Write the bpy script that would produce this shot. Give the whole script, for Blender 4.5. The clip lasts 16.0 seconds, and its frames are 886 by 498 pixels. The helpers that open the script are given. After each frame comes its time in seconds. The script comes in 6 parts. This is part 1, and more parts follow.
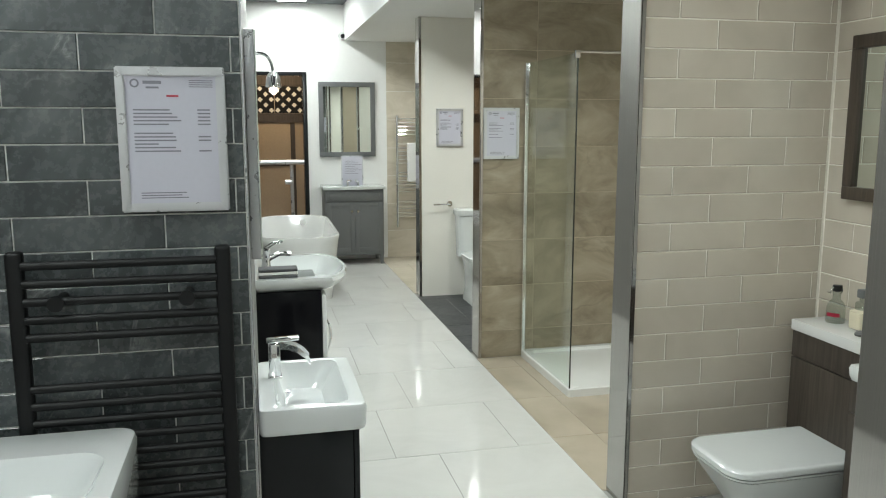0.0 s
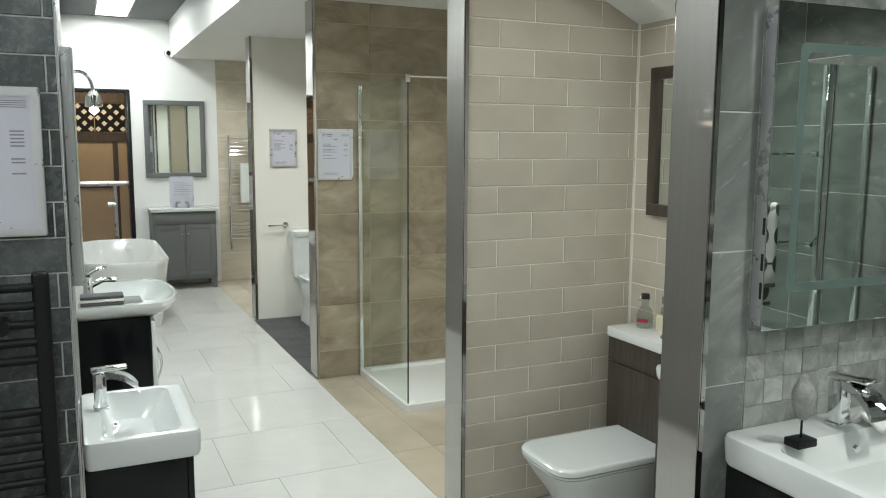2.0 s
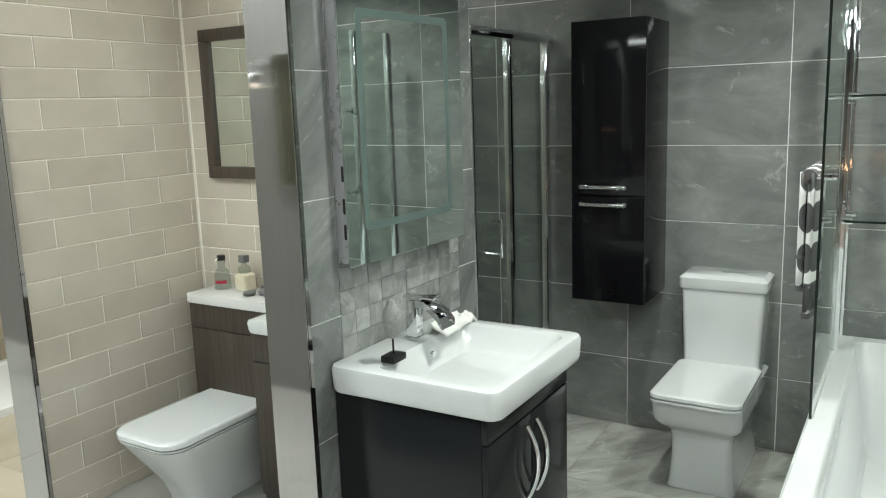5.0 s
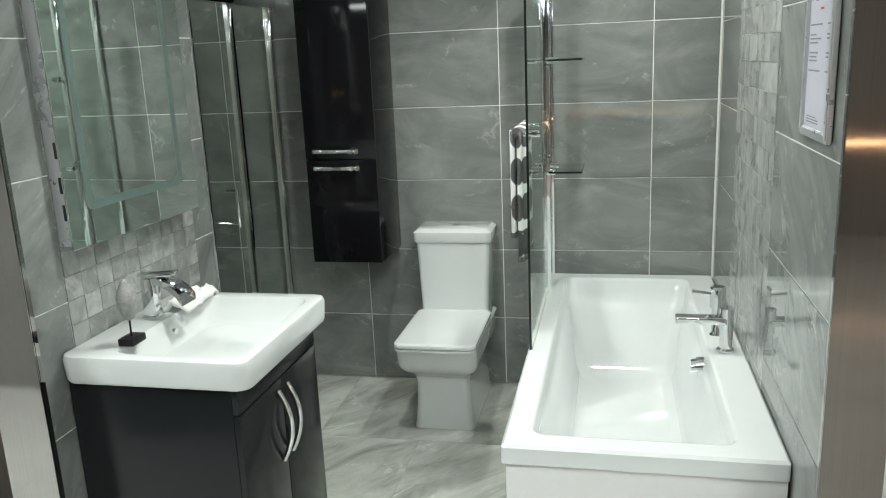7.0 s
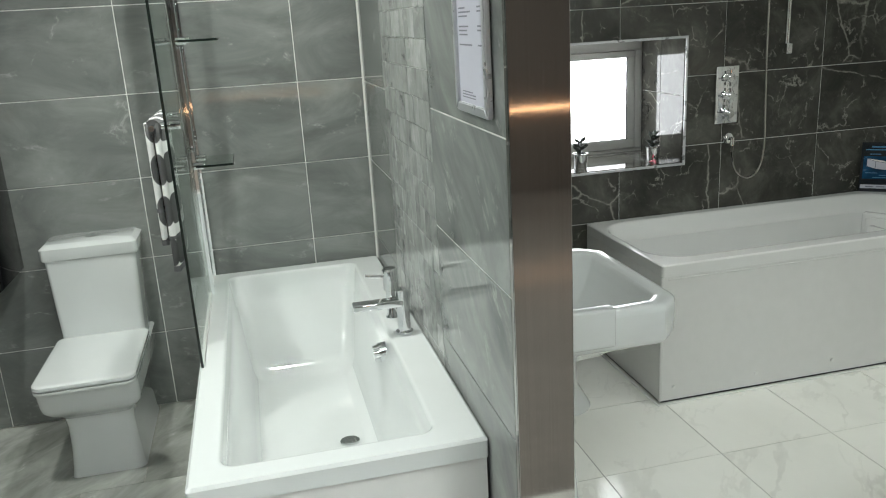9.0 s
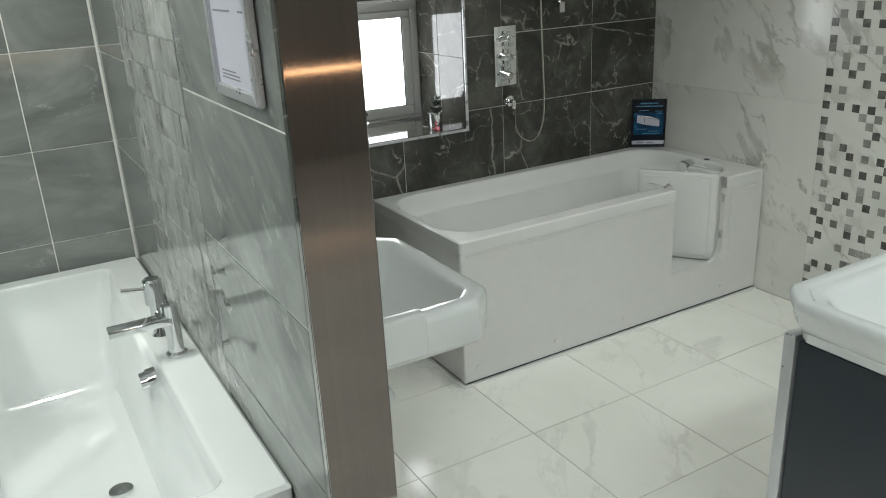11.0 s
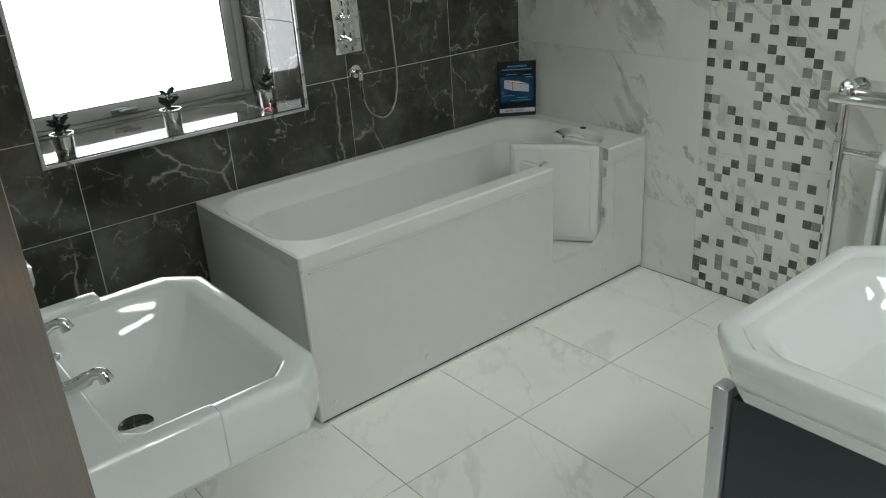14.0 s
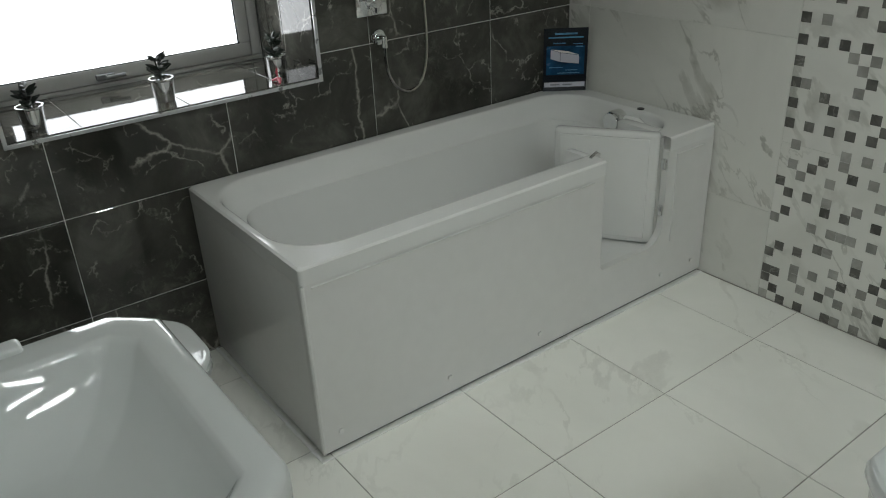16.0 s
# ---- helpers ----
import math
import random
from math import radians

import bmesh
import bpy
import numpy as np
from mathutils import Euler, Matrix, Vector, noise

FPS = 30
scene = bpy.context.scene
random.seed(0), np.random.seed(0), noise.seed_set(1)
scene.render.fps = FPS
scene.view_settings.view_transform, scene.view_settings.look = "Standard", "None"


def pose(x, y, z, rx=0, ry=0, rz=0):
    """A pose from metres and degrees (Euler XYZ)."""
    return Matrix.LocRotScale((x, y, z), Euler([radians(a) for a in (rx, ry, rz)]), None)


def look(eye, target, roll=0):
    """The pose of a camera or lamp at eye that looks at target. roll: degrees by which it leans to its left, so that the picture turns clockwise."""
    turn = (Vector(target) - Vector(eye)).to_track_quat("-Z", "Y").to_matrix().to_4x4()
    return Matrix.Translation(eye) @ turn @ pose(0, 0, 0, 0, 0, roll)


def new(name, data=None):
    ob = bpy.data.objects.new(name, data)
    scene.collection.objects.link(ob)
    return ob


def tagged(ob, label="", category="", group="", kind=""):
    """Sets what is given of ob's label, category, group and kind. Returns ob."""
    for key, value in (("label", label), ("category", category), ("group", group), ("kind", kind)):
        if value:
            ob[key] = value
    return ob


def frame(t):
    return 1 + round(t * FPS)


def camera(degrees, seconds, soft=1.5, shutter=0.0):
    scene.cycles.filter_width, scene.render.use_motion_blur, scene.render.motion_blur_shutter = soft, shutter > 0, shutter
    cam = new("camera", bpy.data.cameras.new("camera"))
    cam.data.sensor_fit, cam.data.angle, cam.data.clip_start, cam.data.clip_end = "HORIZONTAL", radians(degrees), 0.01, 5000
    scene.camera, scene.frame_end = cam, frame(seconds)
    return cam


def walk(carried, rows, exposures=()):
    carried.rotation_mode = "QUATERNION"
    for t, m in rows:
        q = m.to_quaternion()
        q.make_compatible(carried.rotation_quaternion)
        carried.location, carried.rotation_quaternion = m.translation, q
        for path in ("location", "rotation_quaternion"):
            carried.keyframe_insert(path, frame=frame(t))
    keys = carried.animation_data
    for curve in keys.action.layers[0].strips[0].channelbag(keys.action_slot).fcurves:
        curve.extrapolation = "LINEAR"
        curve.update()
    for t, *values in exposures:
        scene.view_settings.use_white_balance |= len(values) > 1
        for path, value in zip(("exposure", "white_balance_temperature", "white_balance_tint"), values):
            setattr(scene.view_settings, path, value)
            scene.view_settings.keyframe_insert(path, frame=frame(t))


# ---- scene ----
cam = camera(58.5, 16.0, 1.1)
PATH = [
    (0, (0.406, 0.542, 1.611), (0.864, 2.463, 1.297), -0.0),
    (0.5, (0.418, 0.52, 1.612), (0.968, 2.424, 1.34), -0.1),
    (1, (0.429, 0.497, 1.619), (1.066, 2.375, 1.357), -0.2),
    (1.5, (0.42, 0.483, 1.62), (1.149, 2.327, 1.358), 0.0),
    (2, (0.401, 0.476, 1.619), (1.244, 2.271, 1.355), 0.3),
    (2.5, (0.374, 0.486, 1.624), (1.37, 2.204, 1.381), 0.3),
    (3, (0.307, 0.553, 1.633), (1.468, 2.167, 1.415), -0.2),
    (3.5, (0.225, 0.625, 1.624), (1.541, 2.112, 1.386), -0.6),
    (4, (0.198, 0.64, 1.603), (1.678, 1.957, 1.326), -0.5),
    (4.5, (0.202, 0.599, 1.589), (1.813, 1.743, 1.277), -1.1),
    (4.7, (0.208, 0.571, 1.591), (1.851, 1.662, 1.261), -1.5),
    (6.8, (0.137, 0.518, 1.61), (2.017, 1.017, 1.142), -2.4),
    (7, (0.152, 0.511, 1.612), (2.049, 0.931, 1.139), -2.5),
    (7.5, (0.198, 0.521, 1.616), (2.125, 0.731, 1.125), -2.7),
    (8, (0.263, 0.529, 1.608), (2.195, 0.525, 1.088), -3.0),
    (8.5, (0.315, 0.537, 1.606), (2.228, 0.313, 1.07), -3.2),
    (9, (0.371, 0.55, 1.603), (2.243, 0.12, 1.045), -3.3),
    (9.2, (0.402, 0.554, 1.596), (2.252, 0.05, 1.028), -3.6),
    (11.3, (0.758, 0.422, 1.608), (2.342, -0.578, 0.907), -2.8),
    (11.5, (0.804, 0.398, 1.601), (2.345, -0.66, 0.891), -2.8),
    (12, (0.927, 0.375, 1.597), (2.349, -0.835, 0.88), -3.2),
    (12.5, (1.008, 0.35, 1.589), (2.362, -0.934, 0.871), -3.7),
    (13, (1.057, 0.304, 1.571), (2.407, -0.982, 0.848), -3.7),
    (13.5, (1.088, 0.187, 1.564), (2.471, -1.045, 0.81), -3.7),
    (14, (1.119, 0.05, 1.557), (2.553, -1.094, 0.759), -3.7),
    (14.5, (1.166, -0.022, 1.545), (2.638, -1.081, 0.701), -3.5),
    (15, (1.264, -0.103, 1.533), (2.732, -1.141, 0.657), -3.0),
    (15.5, (1.373, -0.183, 1.541), (2.825, -1.227, 0.646), -2.7),
    (16, (1.468, -0.237, 1.531), (2.913, -1.286, 0.63), -2.7),
]
EXPOSURES = [(0.0, 0.3), (3.0, 0.32), (4.5, 0.66), (7.0, 0.8), (8.0, 0.58), (9.0, 0.58), (11.5, 0.5), (12.0, 0.62), (12.5, 0.7), (13.0, 0.7), (13.5, 0.52), (14.0, 0.28), (14.5, 0.1), (15.2, 0.02), (16.0, 0.0)]
walk(cam, [(t, look(eye, target, roll)) for t, eye, target, roll in PATH], EXPOSURES)

# ---- world and lights ----
world = bpy.data.worlds.new("world")
scene.world = world
world.use_nodes = True
wn = world.node_tree.nodes
sky = wn.new("ShaderNodeTexSky")
sky.sky_type, sky.sun_disc, sky.sun_elevation = "NISHITA", False, radians(40)
world.node_tree.links.new(sky.outputs[0], wn["Background"].inputs[0])
wn["Background"].inputs[1].default_value = 0.1
X_WALL, X_WEST, Y_MARBLE, Y_FAR, SOFFIT, HIGH = 3.84, -3.5, -2.665, 9.93, 2.55, 2.95


def area(x, y, z, sx, sy, watts, colour=(1.0, 0.97, 0.92)):
    d = bpy.data.lights.new("lamp", "AREA")
    d.shape, d.size, d.size_y, d.energy, d.color = "RECTANGLE", sx, sy, watts, colour
    ob = new("area_light", d)
    ob.matrix_world = pose(x, y, z)
    return ob


# First panel is seen; the other five are added where more light is needed.
PANELS = [(0.87, 9.1, 17), (0.87, 6.2, 25), (0.87, 3.4, 24), (0.2, -0.35, 18), (-1.1, -1.2, 22), (-0.7, 1.75, 15)]
for px, py, watts in PANELS:
    area(px, py, HIGH - 0.03, 0.3, 1.2, watts, (0.9, 1.0, 0.98))
# One downlight is seen; the rest are added, set to brighten each bay.
SPOTS = [(3.05, 0.48, 10.0, 140), (2.5, 1.2, 10.0, 140), (3.45, 2.55, 1.6, 140), (2.25, 2.8, 2.2, 140), (2.5, 4.3, 11, 140), (2.5, 6.6, 10, 140), (2.4, 8.8, 7, 140), (3.1, -1.1, 1.3, 110), (2.55, -1.75, 2.0, 95), (1.6, -2.2, 0.5, 140)]
for px, py, watts, wide in SPOTS:
    area(px, py, SOFFIT - 0.012, 0.07, 0.07, watts, (0.96, 1.0, 0.94)).data.spread = radians(wide)

# ---- materials ----
def base(name):
    m = bpy.data.materials.new(name)
    m.use_nodes = True
    nt = m.node_tree
    return m, nt, nt.nodes["Principled BSDF"], nt.links.new


def coords(nt, link, shift=True):
    """World position, shifted for every object by its own random amount."""
    geo = nt.nodes.new("ShaderNodeNewGeometry")
    if not shift:
        return geo.outputs["Position"]
    info = nt.nodes.new("ShaderNodeObjectInfo")
    mul = nt.nodes.new("ShaderNodeMath")
    mul.operation = "MULTIPLY"
    mul.inputs[1].default_value = 37.0
    add = nt.nodes.new("ShaderNodeVectorMath")
    link(info.outputs["Random"], mul.inputs[0])
    link(geo.outputs["Position"], add.inputs[0])
    link(mul.outputs[0], add.inputs[1])
    return add.outputs[0]


def noise_tex(nt, link, vec, scale, detail=5, rough=0.6, warp=0.0):
    n = nt.nodes.new("ShaderNodeTexNoise")
    n.inputs["Scale"].default_value, n.inputs["Detail"].default_value = scale, detail
    n.inputs["Roughness"].default_value, n.inputs["Distortion"].default_value = rough, warp
    link(vec, n.inputs["Vector"])
    return n.outputs["Fac"]


def ramp(nt, link, fac, stops):
    r = nt.nodes.new("ShaderNodeValToRGB")
    while len(r.color_ramp.elements) < len(stops):
        r.color_ramp.elements.new(0.5)
    for e, (p, c) in zip(r.color_ramp.elements, stops):
        e.position, e.color = p, (*c, 1) if len(c) == 3 else c
    link(fac, r.inputs[0])
    return r.outputs[0]


def mix(nt, link, fac, a, b, kind="MIX"):
    m = nt.nodes.new("ShaderNodeMix")
    m.data_type, m.blend_type = "RGBA", kind
    for k, v in ((0, fac), (6, a), (7, b)):
        if isinstance(v, (int, float)):
            m.inputs[k].default_value = v
        elif isinstance(v, tuple):
            m.inputs[k].default_value = (*v, 1)
        else:
            link(v, m.inputs[k])
    return m.outputs[2]


def bump(nt, link, bsdf, height, strength, distance=0.002):
    b = nt.nodes.new("ShaderNodeBump")
    b.inputs["Strength"].default_value, b.inputs["Distance"].default_value = strength, distance
    link(height, b.inputs["Height"])
    link(b.outputs[0], bsdf.inputs["Normal"])


def stone(name, dark, mid, light, vein, scale=2.2, vein_scale=1.6, vein_width=0.03, vein_amount=0.6, rough=0.25, relief=0.05, tint=0.08, stretch=(1, 1, 1), warp=1.2, detail=7, turn=(0, 0, 0)):
    """Veined stone or stone-look porcelain; each piece has its own patch of it."""
    m, nt, bsdf, link = base(name)
    v = coords(nt, link)
    mp = nt.nodes.new("ShaderNodeMapping")
    mp.inputs["Scale"].default_value = stretch
    mp.inputs["Rotation"].default_value = [radians(a) for a in turn]
    link(v, mp.inputs[0])
    v = mp.outputs[0]
    cloud = noise_tex(nt, link, v, scale, detail, 0.62 if detail > 5 else 0.5, warp)
    col = ramp(nt, link, cloud, [(0.3, dark), (0.5, mid), (0.72, light)])
    thin = noise_tex(nt, link, v, vein_scale, 3.5, 0.5, warp)
    line = ramp(nt, link, thin, [(0.5 - vein_width, (0, 0, 0)), (0.5, (1, 1, 1)), (0.5 + vein_width, (0, 0, 0))])
    where = ramp(nt, link, noise_tex(nt, link, v, vein_scale * 0.8, 2), [(0.45, (0, 0, 0)), (0.62, (vein_amount,) * 3)])
    fac = mix(nt, link, 1.0, line, where, "MULTIPLY")
    col = mix(nt, link, fac, col, vein)
    info = nt.nodes.new("ShaderNodeObjectInfo")
    shade = ramp(nt, link, info.outputs["Random"], [(0, (1 - tint,) * 3), (1, (1, 1, 1))])
    col = mix(nt, link, 1.0, col, shade, "MULTIPLY")
    link(col, bsdf.inputs["Base Color"])
    if detail < 5:
        bsdf.inputs["Roughness"].default_value = rough
        return m
    fine = noise_tex(nt, link, v, 22, 2)
    link(ramp(nt, link, fine, [(0.3, (rough * 0.92,) * 3), (0.7, (rough * 1.1,) * 3)]), bsdf.inputs["Roughness"])
    bump(nt, link, bsdf, mix(nt, link, 0.15, cloud, fine), relief, 0.004)
    return m


def maths(nt, link, op, a, b=0.0, clamp=False):
    n = nt.nodes.new("ShaderNodeMath")
    n.operation, n.use_clamp = op, clamp
    for k, v in enumerate((a, b)):
        if isinstance(v, (int, float)):
            n.inputs[k].default_value = v
        else:
            link(v, n.inputs[k])
    return n.outputs[0]


def mapped(nt, link, v, scale, turn):
    mp = nt.nodes.new("ShaderNodeMapping")
    mp.vector_type = "POINT"
    turned = nt.nodes.new("ShaderNodeMapping")
    turned.inputs["Rotation"].default_value = [radians(a) for a in turn]
    link(v, turned.inputs[0])
    mp.inputs["Scale"].default_value = scale
    link(turned.outputs[0], mp.inputs[0])
    return mp.outputs[0]


def piece_shade(nt, link, col, tint):
    info = nt.nodes.new("ShaderNodeObjectInfo")
    return mix(nt, link, 1.0, col, ramp(nt, link, info.outputs["Random"], [(0, (1 - tint,) * 3), (1, (1, 1, 1))]), "MULTIPLY")


def cracked_marble(name, dark, mid, light, vein, rough):
    """Dark polished marble: mottled, with long pale cracks and scribbled finer ones."""
    m, nt, bsdf, link = base(name)
    v = coords(nt, link)
    cloud = noise_tex(nt, link, v, 3.6, 9, 0.66, 0.5)
    col = ramp(nt, link, cloud, [(0.34, dark), (0.52, mid), (0.72, light)])
    grit = noise_tex(nt, link, v, 20, 8, 0.75, 0.6)
    spread = ramp(nt, link, noise_tex(nt, link, v, 3.1, 3), [(0.5, (0, 0, 0)), (0.66, (1, 1, 1))])
    blotch = mix(nt, link, 1.0, ramp(nt, link, grit, [(0.5, (0, 0, 0)), (0.62, (0.45,) * 3)]), spread, "MULTIPLY")
    col = mix(nt, link, blotch, col, tuple(c * 1.25 for c in light))
    wob = nt.nodes.new("ShaderNodeTexNoise")
    wob.inputs["Scale"].default_value, wob.inputs["Detail"].default_value, wob.inputs["Roughness"].default_value = 7.0, 7.0, 0.65
    link(v, wob.inputs["Vector"])
    for scale, width, lo, amount, bent in ((1.5, 0.008, 0.45, 0.75, 0.07), (4.2, 0.016, 0.5, 0.75, 0.14), (9.0, 0.03, 0.54, 0.65, 0.12)):
        bend = nt.nodes.new("ShaderNodeVectorMath")
        bend.operation = "MULTIPLY_ADD"
        link(wob.outputs["Color"], bend.inputs[0])
        bend.inputs[1].default_value = (bent,) * 3
        link(v, bend.inputs[2])
        vo = nt.nodes.new("ShaderNodeTexVoronoi")
        vo.feature = "DISTANCE_TO_EDGE"
        vo.inputs["Scale"].default_value = scale
        link(bend.outputs[0], vo.inputs["Vector"])
        line = ramp(nt, link, vo.outputs["Distance"], [(0.0, (1, 1, 1)), (width * 0.4, (0.55, 0.55, 0.55)), (width, (0, 0, 0))])
        where = ramp(nt, link, noise_tex(nt, link, v, 2.0 + scale * 0.8, 4, 0.7), [(lo, (0, 0, 0)), (lo + 0.1, (amount,) * 3)])
        col = mix(nt, link, mix(nt, link, 1.0, line, where, "MULTIPLY"), col, vein)
    link(piece_shade(nt, link, col, 0.12), bsdf.inputs["Base Color"])
    fine = noise_tex(nt, link, v, 60, 4)
    link(ramp(nt, link, fine, [(0.3, (rough * 0.8,) * 3), (0.7, (rough * 1.25,) * 3)]), bsdf.inputs["Roughness"])
    bump(nt, link, bsdf, fine, 0.01, 0.004)
    return m


def brushed_stone(name, dark, mid, light, pale, rough, turn, tint=0.12):
    """Grey stone-look porcelain: clouds, slanting strokes and a few chalky smears."""
    m, nt, bsdf, link = base(name)
    v = coords(nt, link)
    slant = mapped(nt, link, v, (1.0, 1.0, 2.4) if turn[1] else (1.0, 2.4, 1.0), turn)
    cloud = noise_tex(nt, link, slant, 2.3, 8, 0.62, 0.9)
    col = ramp(nt, link, cloud, [(0.3, dark), (0.5, mid), (0.7, light)])
    stroke = noise_tex(nt, link, mapped(nt, link, v, (1.0, 1.0, 2.8) if turn[1] else (1.0, 2.8, 1.0), turn), 4.0, 7, 0.62, 1.4)
    col = mix(nt, link, ramp(nt, link, stroke, [(0.5, (0, 0, 0)), (0.74, (0.24,) * 3)]), col, dark)
    col = mix(nt, link, ramp(nt, link, stroke, [(0.24, (0.25,) * 3), (0.44, (0, 0, 0))]), col, light)
    ridge = maths(nt, link, "ABSOLUTE", maths(nt, link, "SUBTRACT", noise_tex(nt, link, slant, 1.9, 6, 0.6, 1.2), 0.5))
    smear = ramp(nt, link, ridge, [(0.0, (0.7,) * 3), (0.012, (0.25,) * 3), (0.035, (0, 0, 0))])
    where = ramp(nt, link, noise_tex(nt, link, v, 6.5, 4, 0.7), [(0.54, (0, 0, 0)), (0.64, (1, 1, 1))])
    col = mix(nt, link, mix(nt, link, 1.0, smear, where, "MULTIPLY"), col, pale)
    link(piece_shade(nt, link, col, tint), bsdf.inputs["Base Color"])
    fine = noise_tex(nt, link, v, 45, 4)
    link(ramp(nt, link, fine, [(0.3, (rough * 0.85,) * 3), (0.7, (rough * 1.2,) * 3)]), bsdf.inputs["Roughness"])
    bump(nt, link, bsdf, mix(nt, link, 0.3, cloud, fine), 0.02, 0.004)
    return m


def veined_marble(name, ground, shade, vein, rough, turn, stretch, amount, scale=0.9, tint=0.03):
    """White marble with long slanting grey veins that swell, fade and branch."""
    m, nt, bsdf, link = base(name)
    v = coords(nt, link)
    cloud = noise_tex(nt, link, v, 1.6, 6, 0.6, 0.8)
    col = ramp(nt, link, cloud, [(0.3, shade), (0.62, ground)])
    along = mapped(nt, link, v, stretch, turn)
    for k, (sc, width, lo, amt) in enumerate(((scale, 0.034, 0.42, amount), (scale * 2.1, 0.02, 0.5, amount * 0.75))):
        n = noise_tex(nt, link, along, sc, 7, 0.58, 0.35)
        ridge = maths(nt, link, "ABSOLUTE", maths(nt, link, "SUBTRACT", n, 0.5))
        swell = ramp(nt, link, noise_tex(nt, link, v, 4.5 + 3 * k, 3, 0.6), [(0.32, (0.12,) * 3), (0.66, (1, 1, 1))])
        line = maths(nt, link, "SUBTRACT", 1.0, maths(nt, link, "DIVIDE", ridge, maths(nt, link, "MULTIPLY", swell, width)), True)
        soft = ramp(nt, link, line, [(0.0, (0, 0, 0)), (0.35, (0.65,) * 3), (1.0, (1, 1, 1))])
        where = ramp(nt, link, noise_tex(nt, link, v, 1.9 + k, 3), [(lo, (0, 0, 0)), (lo + 0.14, (amt,) * 3)])
        mottle = ramp(nt, link, noise_tex(nt, link, v, 26, 5, 0.7), [(0.3, (0.55,) * 3), (0.65, (1, 1, 1))])
        fac = mix(nt, link, 1.0, mix(nt, link, 1.0, soft, where, "MULTIPLY"), mottle, "MULTIPLY")
        col = mix(nt, link, fac, col, vein)
    link(piece_shade(nt, link, col, tint), bsdf.inputs["Base Color"])
    fine = noise_tex(nt, link, v, 40, 3)
    link(ramp(nt, link, fine, [(0.3, (rough * 0.9,) * 3), (0.7, (rough * 1.15,) * 3)]), bsdf.inputs["Roughness"])
    bump(nt, link, bsdf, fine, 0.006, 0.004)
    return m


def paint(name, colour, rough=0.5, grain=0.03, scale=30, relief=0.05, metal=0.0, coat=0.0, shift=False):
    m, nt, bsdf, link = base(name)
    v = coords(nt, link, shift)
    n = noise_tex(nt, link, v, scale, 4)
    big = noise_tex(nt, link, v, 1.7, 3)
    lo = tuple(c * (1 - grain * 2) for c in colour)
    hi = tuple(min(1, c * (1 + grain)) for c in colour)
    a = ramp(nt, link, mix(nt, link, 0.5, n, big), [(0.35, lo), (0.65, hi)])
    link(a, bsdf.inputs["Base Color"])
    link(ramp(nt, link, n, [(0.3, (rough * 0.85,) * 3), (0.7, (min(1, rough * 1.15),) * 3)]), bsdf.inputs["Roughness"])
    bsdf.inputs["Metallic"].default_value = metal
    bsdf.inputs["Coat Weight"].default_value = coat
    bsdf.inputs["Coat Roughness"].default_value = 0.05
    if relief:
        bump(nt, link, bsdf, n, relief, 0.001)
    return m


def brushed(name, colour, rough, stretch):
    """Metal brushed along one way."""
    m, nt, bsdf, link = base(name)
    v = coords(nt, link, False)
    mp = nt.nodes.new("ShaderNodeMapping")
    mp.inputs["Scale"].default_value = stretch
    link(v, mp.inputs[0])
    n = noise_tex(nt, link, mp.outputs[0], 1.0, 4)
    link(ramp(nt, link, n, [(0.3, tuple(c * 0.88 for c in colour)), (0.7, colour)]), bsdf.inputs["Base Color"])
    link(ramp(nt, link, n, [(0.3, (rough * 0.8,) * 3), (0.7, (rough * 1.2,) * 3)]), bsdf.inputs["Roughness"])
    bsdf.inputs["Metallic"].default_value = 1.0
    bsdf.inputs["Anisotropic"].default_value = 0.75
    tan = nt.nodes.new("ShaderNodeTangent")
    tan.direction_type, tan.axis = "RADIAL", "Z"
    link(tan.outputs[0], bsdf.inputs["Tangent"])
    bump(nt, link, bsdf, n, 0.012, 0.0004)
    return m


def clear_glass(name, colour):
    """Thin pane: clear with a faint tint, gloss by Fresnel."""
    m, nt, bsdf, link = base(name)
    clear = nt.nodes.new("ShaderNodeBsdfTransparent")
    gloss = nt.nodes.new("ShaderNodeBsdfGlossy")
    edge = nt.nodes.new("ShaderNodeLayerWeight")
    power = nt.nodes.new("ShaderNodeMath")
    power.operation = "POWER"
    power.inputs[1].default_value = 4.5
    fres = nt.nodes.new("ShaderNodeMath")
    fres.operation = "MULTIPLY_ADD"
    fres.inputs[1].default_value, fres.inputs[2].default_value = 0.55, 0.035
    link(edge.outputs["Facing"], power.inputs[0])
    link(power.outputs[0], fres.inputs[0])
    blend = nt.nodes.new("ShaderNodeMixShader")
    clear.inputs[0].default_value = (*colour, 1)
    gloss.inputs["Roughness"].default_value = 0.01
    for a, b in ((fres.outputs[0], blend.inputs[0]), (clear.outputs[0], blend.inputs[1]), (gloss.outputs[0], blend.inputs[2]), (blend.outputs[0], nt.nodes["Material Output"].inputs[0])):
        link(a, b)
    return m


def glowing(name, colour, strength):
    m, nt, bsdf, link = base(name)
    bsdf.inputs["Base Color"].default_value = (*colour, 1)
    bsdf.inputs["Emission Color"].default_value = (*colour, 1)
    bsdf.inputs["Emission Strength"].default_value = strength
    return m


